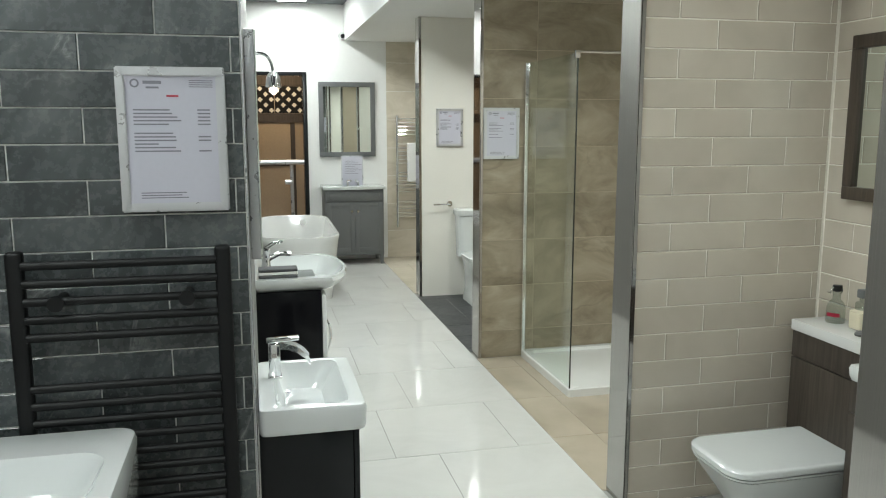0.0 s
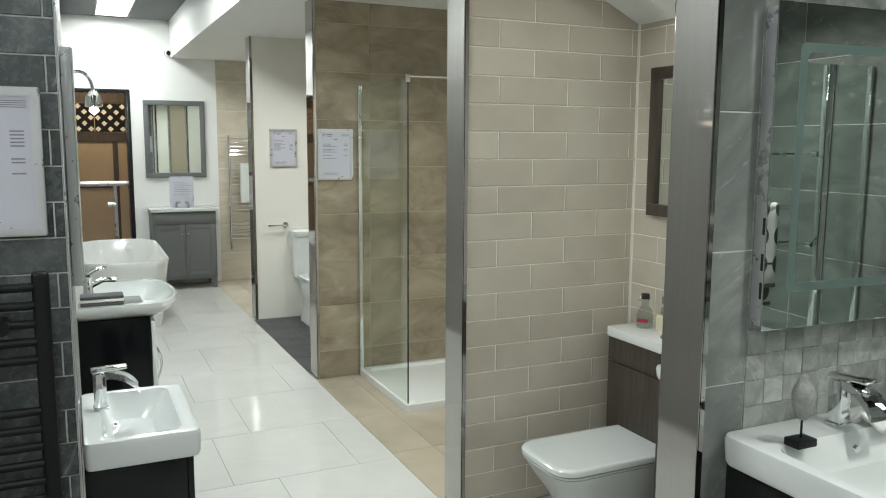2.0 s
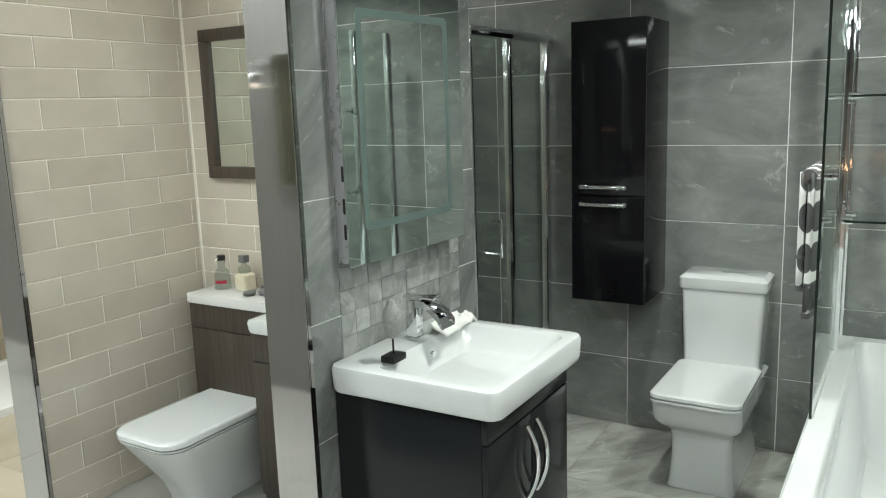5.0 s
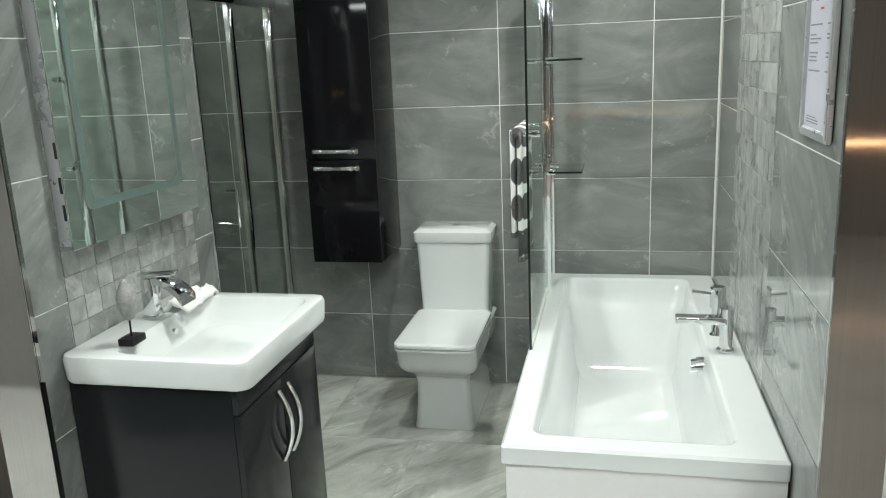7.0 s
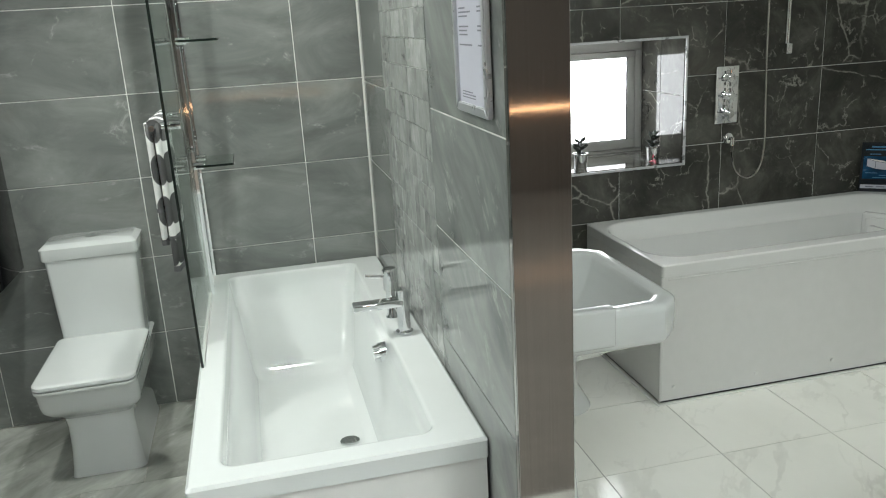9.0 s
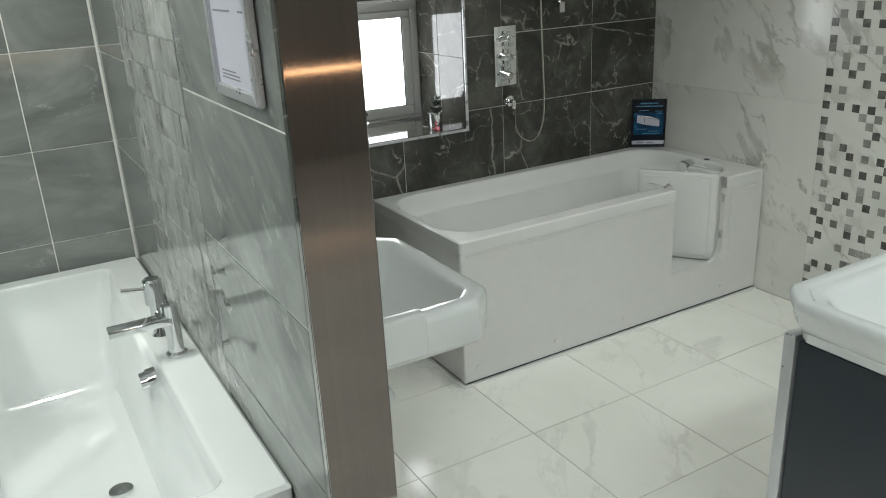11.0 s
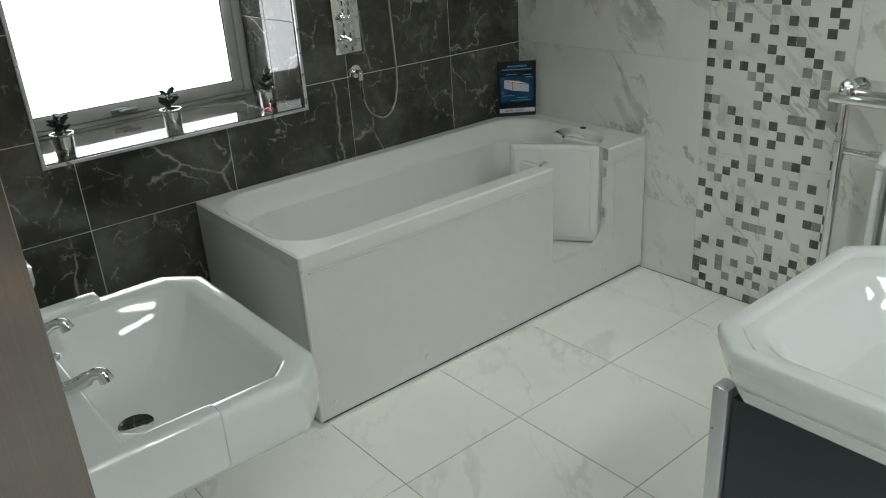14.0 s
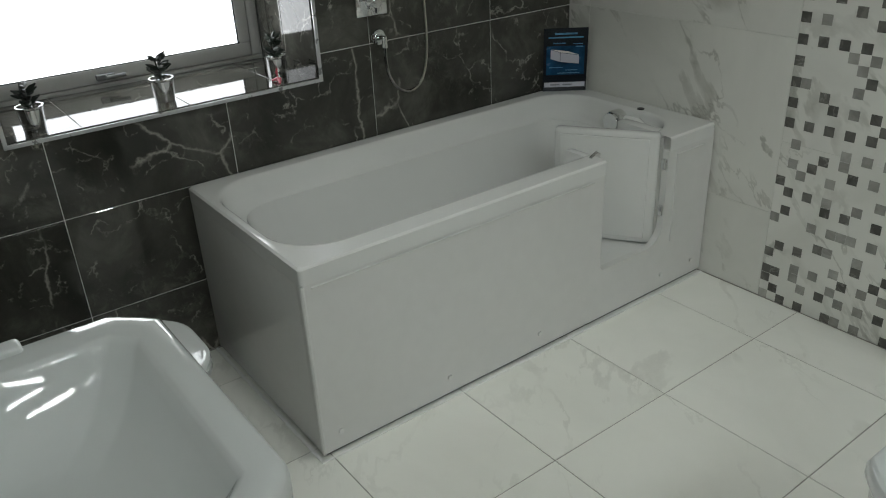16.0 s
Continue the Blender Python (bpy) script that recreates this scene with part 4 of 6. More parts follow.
def close_coupled_wc(at, rz, label, square=False, w=0.37, seat_z=0.42, proj=0.66):
    """Toilet with its back at y = 0, facing -y."""
    t = thing("toilet", at, label, "toilet", rz=rz)
    r = 0.035 if square else 0.14
    rim = seat_z - 0.025
    py = -(0.2 + proj) / 2
    pd = proj - 0.2
    if square:
        f = proj - 0.015
        loops = [ring(0, -(f - 0.1) / 2, *q) for q in ((0.272, f - 0.1, 0.03, 0.0), (0.26, f - 0.108, 0.03, 0.03), (0.244, f - 0.118, 0.03, 0.12), (0.238, f - 0.112, 0.03, 0.21), (0.252, f - 0.098, 0.03, 0.25))]
        loops += [ring(0, -(f - 0.065) / 2, 0.284, f - 0.065, 0.03, 0.278), ring(0, -(f - 0.03) / 2, 0.318, f - 0.03, 0.03, 0.3), ring(0, -(f - 0.008) / 2, w - 0.006, f - 0.008, r, 0.322), ring(0, -f / 2, w, f, r, 0.345), ring(0, -(f + 0.012) / 2, w + 0.002, f + 0.012, r, rim)]
    else:
        loops = [ring(0, -0.35, 0.27, 0.6, 0.13, 0.0), ring(0, -0.345, 0.26, 0.58, 0.125, 0.03), ring(0, -0.33, 0.225, 0.53, 0.11, 0.1), ring(0, -0.33, 0.24, 0.52, 0.115, 0.22), ring(0, py, w - 0.04, pd + 0.0, r, 0.33), ring(0, py, w, pd + 0.03, r, rim)]
    swell = 0.02 if square else 0.0
    def bowed(*a):
        """A ring whose front edge swells forward."""
        return [(x, y - swell * max(0.0, 1 - (2 * x / w) ** 2) * min(1.0, max(0.0, (py - y) / (pd / 2))) ** 2, z) for x, y, z in ring(*a, n=10)]
    if square:
        cut = [[(x, y - swell * max(0.0, 1 - (2 * x / w) ** 2) * min(1.0, max(0.0, (py - y) / (pd / 2))) ** 2 * min(1.0, k / 6), z) for x, y, z in lp] for k, lp in enumerate(loops)]
        loops = cut
    part("pan", loft(loops), CERAMIC, t, "white ceramic pan")
    part("seat", loft([bowed(0, py, w - 0.02, pd + 0.01, r, rim - 0.001), bowed(0, py, w - 0.02, pd + 0.01, r, rim + 0.003), bowed(0, py, w + 0.002, pd + 0.03, r, rim + 0.004), bowed(0, py, w + 0.006, pd + 0.034, r, rim + 0.008), bowed(0, py, w + 0.005, pd + 0.033, r, rim + 0.017), bowed(0, py, w - 0.02, pd + 0.01, r, rim + 0.018)]), CERAMIC, t, "white toilet seat")
    part("lid", loft([bowed(0, py, w - 0.02, pd + 0.01, r, rim + 0.018), bowed(0, py, w - 0.02, pd + 0.01, r, rim + 0.022), bowed(0, py, w + 0.002, pd + 0.03, r, rim + 0.0225), bowed(0, py, w + 0.006, pd + 0.036, r, rim + 0.026), bowed(0, py, w + 0.004, pd + 0.034, r, rim + 0.037), bowed(0, py, w - 0.004, pd + 0.026, r, rim + 0.0405), bowed(0, py, w - 0.016, pd + 0.014, max(r - 0.005, 0.02), rim + 0.0418), bowed(0, py, w - 0.04, pd - 0.01, max(r - 0.01, 0.02), rim + 0.042)]), CERAMIC, t, "closed white toilet lid")
    part("cistern", loft([ring(0, -0.105, w - 0.03, 0.17, 0.02 if square else 0.05, rim - 0.01), ring(0, -0.1, w - 0.03, 0.19, 0.02 if square else 0.05, 0.45), ring(0, -0.1, w - 0.005, 0.195, 0.02 if square else 0.05, 0.77)]), CERAMIC, t, "white ceramic cistern")
    ct = part("cistern_lid", loft([ring(0, -0.1, w + 0.012, 0.205, 0.02 if square else 0.05, 0.772), ring(0, -0.1, w + 0.018, 0.212, 0.02 if square else 0.05, 0.782), ring(0, -0.1, w + 0.018, 0.212, 0.02 if square else 0.05, 0.82), ring(0, -0.1, w - 0.02, 0.17, 0.02 if square else 0.05, 0.835)]), CERAMIC, t)
    part("flush_button", lathe([(0.024, 0.83), (0.024, 0.838), (0.02, 0.841), (0.001, 0.841)], (0, -0.1, 0), 20), CHROME, ct, "chrome dual flush button")
    return t


close_coupled_wc((3.25, -0.062, 0), 0, "white ceramic toilet with a rounded lid beside the pedestal basin")
close_coupled_wc((X_WALL - 0.002, 1.24, 0), -90, "square white toilet with closed lid and cistern", True, 0.348, 0.43, 0.652)
close_coupled_wc((2.39, 7.676, 0), 0, "white toilet against the cream partition", False, 0.37, 0.43)


def build_corner_vanity():
    x0, x1, y0, y1, top = 1.09, 1.757, -1.565, -0.985, 0.872
    cx, cy, w, d = (x0 + x1) / 2, (y0 + y1) / 2, x1 - x0, y1 - y0
    v = thing("vanity_unit", (cx, cy, 0), "dark blue-grey vanity cabinet with silver corner posts", "vanity unit")
    hw, hd = w / 2 - 0.033, d / 2 - 0.04
    part("carcass", box(-hw + 0.02, hw - 0.02, -hd, hd - 0.022, 0.09, 0.765, 0.002), NAVY, v)
    part("side_panel", box(-hw + 0.022, hw - 0.022, hd - 0.02, hd - 0.002, 0.06, 0.755, 0.003), NAVY, v, "plain dark blue-grey panel")
    for sx in (-1, 1):
        part("corner_post", box(sx * hw - 0.015, sx * hw + 0.015, hd - 0.035, hd + 0.002, 0.0, 0.765, 0.003), SATIN, v, "silver-grey corner post")
        part("corner_post", box(sx * hw - 0.015, sx * hw + 0.015, -hd, -hd + 0.035, 0.0, 0.765, 0.003), SATIN, v, "silver-grey corner post")
    b = thing("vanity_basin", (cx, cy, 0), "thick white ceramic basin with canted corners on the cabinet", "basin")
    loops = [canted(0, 0, *q) for q in ((w - 0.05, d - 0.05, 0.06, 0.767), (w - 0.05, d - 0.05, 0.06, 0.79), (w - 0.03, d - 0.03, 0.062, 0.8), (w - 0.018, d - 0.018, 0.063, 0.812), (w - 0.016, d - 0.016, 0.063, 0.83), (w - 0.004, d - 0.004, 0.066, 0.84), (w, d, 0.067, 0.848), (w, d, 0.067, top - 0.01), (w - 0.006, d - 0.006, 0.066, top - 0.002), (w - 0.016, d - 0.016, 0.065, top), (w - 0.054, d - 0.054, 0.06, top), (w - 0.062, d - 0.062, 0.06, top - 0.003), (w - 0.068, d - 0.068, 0.06, top - 0.008))]
    for t, z in ((0.0, 0.009), (0.07, 0.013), (0.14, 0.024), (0.25, 0.05), (0.4, 0.08), (0.6, 0.1), (1.0, 0.11)):
        loops.append(ring(0, 0.02, w - 0.1 - 0.26 * t, d - 0.13 - 0.22 * t, 0.09 - 0.03 * t, top - z))
    soften(part("bowl", loft(loops), CERAMIC, b, "glazed bowl with a stepped rim"), 0.003, 2, 40)
    part("waste", lathe([(0.03, 0), (0.03, 0.004), (0.001, 0.003)], (0, 0.02, top - 0.11), 18), CHROME, b)
    part("overflow", tube([(0, -d / 2 + 0.115, top - 0.04), (0, -d / 2 + 0.125, top - 0.042)], 0.014, 14), CHROME, b, "chrome overflow ring")
    return v


build_corner_vanity()


def build_column_radiator():
    r = thing("towel_radiator", (1.85, Y_MARBLE, 0), "traditional white column radiator in a chrome towel frame", "radiator")
    y = 0.1
    xs = (0.4, -0.4)
    for x in xs:
        part("post", tube([(x, y, 0.0), (x, y, 0.9)], 0.015, 12), CHROME, r, "chrome upright")
        part("finial", join(lathe([(0.012, 0.88), (0.026, 0.9), (0.03, 0.925), (0.026, 0.95), (0.012, 0.965), (0.001, 0.968)], (x, y, 0), 18), tube([(x, 0.0, 0.925), (x, y, 0.925)], 0.012, 12)), CHROME, r, "round chrome corner ball")
        part("wall_flange", tube([(x, 0.0, 0.925), (x, 0.012, 0.925)], 0.032, 18), CHROME, r)
    part("top_rail", join(tube([(-0.4, y + 0.02, 0.905), (0.44, y + 0.02, 0.905)], 0.017, 12), tube([(-0.4, y, 0.925), (0.4, y, 0.925)], 0.012, 12)), CHROME, r, "chrome top towel rail")
    part("valve", join(tube([(0.4, y, 0.73), (0.27, y, 0.73)], 0.011, 12), tube([(0.4, y, 0.7), (0.4, y, 0.76)], 0.02, 14), tube([(0.3, y, 0.73), (0.265, y, 0.73)], 0.018, 12)), CHROME, r, "chrome valve stub")
    for k in range(11):
        x = 0.25 - 0.05 * k
        col = [tube([(x, y + dy, 0.16), (x, y + dy, 0.7)], 0.0125, 10) for dy in (-0.035, 0, 0.035)]
        part("column", join(*col, tube([(x, y - 0.04, 0.71), (x, y, 0.735), (x, y + 0.04, 0.71)], [0.014, 0.02, 0.014], 10), tube([(x, y - 0.04, 0.15), (x, y, 0.13), (x, y + 0.04, 0.15)], [0.014, 0.02, 0.014], 10)), CERAMIC, r, "white radiator column")
    for hz in (0.73, 0.14):
        part("header", tube([(-0.28, y, hz), (0.28, y, hz)], 0.014, 10), CERAMIC, r)
    return r


build_column_radiator()


# ---- grey bay ----
def build_shower_bath():
    x0, x1, y0, y1, top = 2.095, X_WALL - 0.003, 0.064, 0.806, 0.58
    b = thing("bath", ((x0 + x1) / 2, (y0 + y1) / 2, 0), "glossy white straight bath with a front panel", "bath")
    w, d = x1 - x0, y1 - y0
    well = lambda z, ex, ey, r, sx=0.0: ring(0.0 + sx, 0.02, w - ex, d - ey, r, z, 8)
    loops = [ring(0, 0, w, d, 0.01, top - 0.055, 8), ring(0, 0, w, d, 0.01, top - 0.008, 8), ring(0, 0, w - 0.016, d - 0.016, 0.01, top, 8), ring(0, 0, w - 0.028, d - 0.028, 0.01, top, 8), well(top, 0.138, 0.178, 0.045), well(top, 0.15, 0.19, 0.045), well(top - 0.003, 0.158, 0.198, 0.045), well(top - 0.012, 0.164, 0.204, 0.045), well(top - 0.05, 0.185, 0.216, 0.045), well(top - 0.1, 0.22, 0.232, 0.05, -0.01), well(top - 0.108, 0.236, 0.246, 0.05, -0.012), well(top - 0.33, 0.44, 0.32, 0.06, -0.06), well(top - 0.365, 0.48, 0.35, 0.06, -0.07), well(top - 0.38, 0.56, 0.42, 0.05, -0.08)]
    part("tub", loft(loops, False, True), CERAMIC, b, "glossy white tub")
    part("front_panel", box(-w / 2 + 0.008, -w / 2 + 0.03, -d / 2 + 0.004, d / 2 - 0.012, 0.0, top - 0.057, 0.003), PANEL_WHITE, b, "white end panel")
    part("side_panel", box(-w / 2 + 0.03, w / 2, d / 2 - 0.035, d / 2 - 0.014, 0.0, top - 0.057, 0.003), PANEL_WHITE, b, "white side panel")
    cx, cy = (x0 + x1) / 2, (y0 + y1) / 2
    part("waste", lathe([(0.034, 0.0), (0.034, 0.005), (0.024, 0.003), (0.001, 0.003)], (2.86 - cx, 0.35 - cy, top - 0.375), 22), CHROME, b, "chrome bath waste")
    part("overflow_control", join(tube([(2.92 - cx, 0.185 - cy, 0.5), (2.92 - cx, 0.215 - cy, 0.497)], 0.034, 24), tube([(2.92 - cx, 0.215 - cy, 0.497), (2.92 - cx, 0.235 - cy, 0.496)], [0.03, 0.027], 24)), CHROME, b, "round chrome overflow control")
    t = thing("bath_mixer_tap", (2.865, 0.128, top + 0.001), "chrome mixer tap with shower lever on the bath rim", "tap")
    for x in (0.0,):
        part("body", join(lathe([(0.03, 0), (0.03, 0.008), (0.022, 0.014), (0.022, 0.12), (0.024, 0.122), (0.024, 0.155), (0.016, 0.16)], (x, 0, 0), 20)), CHROME, t)
    part("spout", join(box(-0.024, 0.024, 0.0, 0.17, 0.1, 0.125, 0.007, 3)), CHROME, t, "flat chrome spout")
    part("second_body", join(lathe([(0.026, 0), (0.02, 0.012), (0.02, 0.1), (0.028, 0.104), (0.028, 0.175), (0.022, 0.182)], (0.17, 0.01, 0), 20), tube([(0.17, 0.02, 0.15), (0.17, 0.1, 0.162)], 0.007, 10), tube([(0.0, 0.005, 0.07), (0.17, 0.01, 0.07)], 0.013, 12)), CHROME, t, "chrome lever valve")
    # screen
    s = thing("bath_screen", (3.55, 0.795, top), "clear glass bath screen with chrome hinge post", "shower screen")
    part("glass", box(-0.735, 0.0, -0.004, 0.004, 0.012, 1.42, 0.0), GLASS, s, "clear glass pane", smooth=False).visible_shadow = False
    part("glass_edge", box(-0.739, -0.7352, -0.004, 0.004, 0.0, 1.42, 0.0), GLASS_EDGE, s, "dark polished glass edge", smooth=False)
    part("post", join(box(0.0, 0.03, -0.018, 0.018, 0.0, 1.42, 0.006, 2), tube([(0.05, 0, 0.0), (0.05, 0, 1.42)], 0.014, 12)), CHROME, s, "chrome hinge post")
    part("fixed_glass", box(0.066, 0.27, -0.004, 0.004, 0.012, 1.42, 0.0), GLASS, s, smooth=False).visible_shadow = False
    part("wall_channel", box(0.27, 0.286, -0.014, 0.014, 0.0, 1.42, 0.002), CHROME, s)
    for z in (0.995, 0.555):
        sh = part("glass_shelf", box(-0.22, 0.012, -0.16, -0.03, z, z + 0.008, 0.0015), GLASS, s, "small clear glass shelf")
        part("shelf_edge", join(box(-0.22, 0.012, -0.1625, -0.1602, z, z + 0.008, 0), box(-0.2225, -0.2202, -0.16, -0.03, z, z + 0.008, 0)), GLASS_EDGE, sh, "dark green glass edge", smooth=False)
        for sx in (0.0, -0.2):
            part("shelf_clamp", tube([(sx, -0.02, z + 0.004), (sx, -0.055, z + 0.004)], 0.013, 12), CHROME, sh)
    part("seal", box(-0.735, 0.0, -0.006, 0.006, 0.0, 0.012, 0.001), PVC, s)
    part("towel_bar", join(tube([(-0.66, 0.05, 0.755), (-0.2, 0.05, 0.755)], 0.009, 12), tube([(-0.6, 0.0, 0.755), (-0.6, 0.05, 0.755)], 0.011, 12), tube([(-0.26, 0.0, 0.755), (-0.26, 0.05, 0.755)], 0.011, 12), tube([(-0.6, -0.03, 0.755), (-0.6, 0.0, 0.755)], 0.014, 12)), CHROME, s, "chrome towel bar")
    # towel folded over the bar
    tw = thing("hand_towel", (3.09, 0.845, 1.335), "white towel with large dark grey spots over the screen bar", "towel")
    def sheet(y, z1, z0, seed, hw=0.16):
        bm = bmesh.new()
        g = [[bm.verts.new((-hw + 2 * hw * i / 12, y + 0.006 * math.sin(i * 1.1 + seed), z1 + (z0 - z1) * j / 6)) for i in range(13)] for j in range(7)]
        for j in range(6):
            for i in range(12):
                bm.faces.new((g[j][i], g[j][i + 1], g[j + 1][i + 1], g[j + 1][i]))
        return bm
    for y, z, sd in ((0.014, -0.37, 0.0), (-0.014, -0.46, 1.5)):
        o = part("flap", sheet(y, 0.012, z, sd), SPOTTED, tw)
        m = o.modifiers.new("thick", "SOLIDIFY")
        m.thickness, m.offset = 0.018, 0.0
        for a, h in ((z - 0.002, 0.018), (z + 0.105, 0.01)):
            o2 = part("hem_band", sheet(y, a + h, a, sd, 0.1615), CLOTH_GREY, o, "dark grey woven band")
            m = o2.modifiers.new("thick", "SOLIDIFY")
            m.thickness, m.offset = 0.021, 0.0
    o = part("fold", tube([(-0.16, 0, 0.0), (0.16, 0, 0.0)], 0.023, 14), SPOTTED, tw)


def spotted_cloth():
    m, nt, bsdf, link = base("spotted_towel_cloth")
    co = nt.nodes.new("ShaderNodeTexCoord")
    sep = nt.nodes.new("ShaderNodeSeparateXYZ")
    link(co.outputs["Object"], sep.inputs[0])
    along = nt.nodes.new("ShaderNodeMath")
    along.inputs[1].default_value = 0.16
    lean = nt.nodes.new("ShaderNodeMath")
    lean.operation = "MULTIPLY_ADD"
    lean.inputs[1].default_value = 2.0
    link(sep.outputs["Y"], lean.inputs[0])
    link(sep.outputs["X"], lean.inputs[2])
    link(lean.outputs[0], along.inputs[0])
    flat = nt.nodes.new("ShaderNodeCombineXYZ")
    link(along.outputs[0], flat.inputs[0])
    link(sep.outputs["Z"], flat.inputs[1])
    vo = nt.nodes.new("ShaderNodeTexVoronoi")
    vo.voronoi_dimensions = "2D"
    vo.inputs["Scale"].default_value, vo.inputs["Randomness"].default_value = 7.6, 0.0
    link(flat.outputs[0], vo.inputs["Vector"])
    c = ramp(nt, link, vo.outputs["Distance"], [(0.36, (0.07, 0.07, 0.07)), (0.385, (0.72, 0.72, 0.7))])
    link(c, bsdf.inputs["Base Color"])
    bsdf.inputs["Roughness"].default_value = 0.95
    bump(nt, link, bsdf, noise_tex(nt, link, co.outputs["Object"], 420, 3), 0.6, 0.002)
    return m


SPOTTED = spotted_cloth()
build_shower_bath()


def build_tall_cabinet():
    x0, y0, y1, z0, z1 = 3.5, 1.538, 1.866, 0.71, 1.926
    c = thing("wall_cabinet", (X_WALL, (y0 + y1) / 2, z0), "tall black gloss wall-hung cabinet with two doors", "cabinet")
    dx, hw, h = x0 - X_WALL, (y1 - y0) / 2, z1 - z0
    part("body", box(dx + 0.02, -0.001, -hw, hw, 0, h, 0.002), BLACK_GLOSS, c)
    split = 1.183 - z0
    for a, b, zz in ((0.0, split - 0.002, 1.146 - z0), (split + 0.002, h, 1.222 - z0)):
        d = part("door", box(dx, dx + 0.018, -hw, hw, a, b, 0.003), BLACK_GLOSS, c, "black gloss door")
        part("handle", join(tube(arc((dx - 0.012, -0.08, zz), (dx - 0.034, 0.01, zz), (dx - 0.012, 0.115, zz), 8), 0.009, 10), tube([(dx, -0.08, zz), (dx - 0.02, -0.08, zz)], 0.012, 10), tube([(dx, -0.055, zz), (dx - 0.024, -0.055, zz)], 0.012, 10), tube([(dx, 0.115, zz), (dx - 0.018, 0.115, zz)], 0.01, 10)), CHROME, d, "long chrome bow handle")
    return c


build_tall_cabinet()


def square_tap(parent, at, rz, s=1.0, fall=False):
    m = Matrix.Translation(at) @ Matrix.Rotation(radians(rz), 4, "Z") @ Matrix.Scale(s, 4)
    bm = join(box(-0.026, 0.026, -0.026, 0.026, 0, 0.008, 0.002), box(-0.022, 0.022, -0.022, 0.022, 0.006, 0.135, 0.004))
    if fall:
        # open waterfall lip: widens and curves down
        secs = [(-0.015, 0.118, 0.02), (-0.05, 0.116, 0.026), (-0.085, 0.104, 0.034), (-0.115, 0.082, 0.041), (-0.135, 0.055, 0.045)]
        sp = loft([[(-w, y, z - 0.004), (w, y, z - 0.004), (w, y, z + 0.02), (w - 0.004, y, z + 0.02), (w - 0.004, y, z), (-w + 0.004, y, z), (-w + 0.004, y, z + 0.02), (-w, y, z + 0.02)] for y, z, w in secs])
    else:
        sp = box(-0.024, 0.024, -0.135, -0.01, 0.085, 0.101, 0.004)
        for v in sp.verts:
            v.co.z -= 0.28 * max(0, -v.co.y - 0.03)
    hd = box(-0.023, 0.023, -0.095 if fall else -0.12, 0.028, 0.14, 0.153, 0.004)
    for v in hd.verts:
        v.co.z += 0.06 * max(0, -v.co.y)
    for b in (bm, sp, hd):
        bmesh.ops.transform(b, matrix=m, verts=b.verts)
    t = part("tap", bm, CHROME, parent, "square chrome mixer tap")
    part("spout", sp, CHROME, t, "chrome waterfall spout" if fall else "flat chrome spout")
    part("lever", hd, CHROME, t, "flat chrome lever")
    return t


def rect_basin(name, at, w, d, top, thick, label, r=0.045, rz=0.0, tap=True, bowl=(0.1, 0.2), tap_x=0.0, tap_size=1.0, fall=False):
    """Rectangular basin with its back edge at y = 0, bowl towards -y."""
    b = thing(name, at, label, "basin", rz=rz)
    cy = -d / 2
    bw, bd = w - bowl[0], d - bowl[1]
    by = -d + 0.05 + bd / 2
    lo = top - thick
    loops = [ring(0, cy, w - 0.02, d - 0.01, r, lo), ring(0, cy, w - 0.006, d - 0.004, r, lo + 0.012), ring(0, cy, w, d, r, top - 0.012), ring(0, cy, w - 0.008, d - 0.008, r, top - 0.002), ring(0, cy, w - 0.02, d - 0.02, r, top), ring(0, by, bw + 0.01, bd + 0.01, r + 0.02, top - 0.001), ring(0, by, bw - 0.006, bd - 0.006, r + 0.015, top - 0.012), ring(0, by + 0.01, bw - 0.08, bd - 0.07, r + 0.02, top - 0.075), ring(0, by + 0.02, bw - 0.2, bd - 0.16, r, top - 0.1)]
    part("bowl", loft(loops), CERAMIC, b, "white glazed rectangular bowl")
    part("waste", lathe([(0.03, 0), (0.03, 0.005), (0.001, 0.004)], (0, by + 0.02, top - 0.1), 20), CHROME, b, "chrome basin waste")
    part("overflow", tube([(0, by + bd / 2 - 0.03, top - 0.035), (0, by + bd / 2 - 0.04, top - 0.036)], 0.011, 12), CHROME, b)
    if tap:
        square_tap(b, (tap_x, -0.055 - (0.035 if d > 0.4 else 0.0), top), 0, tap_size, fall)
    return b


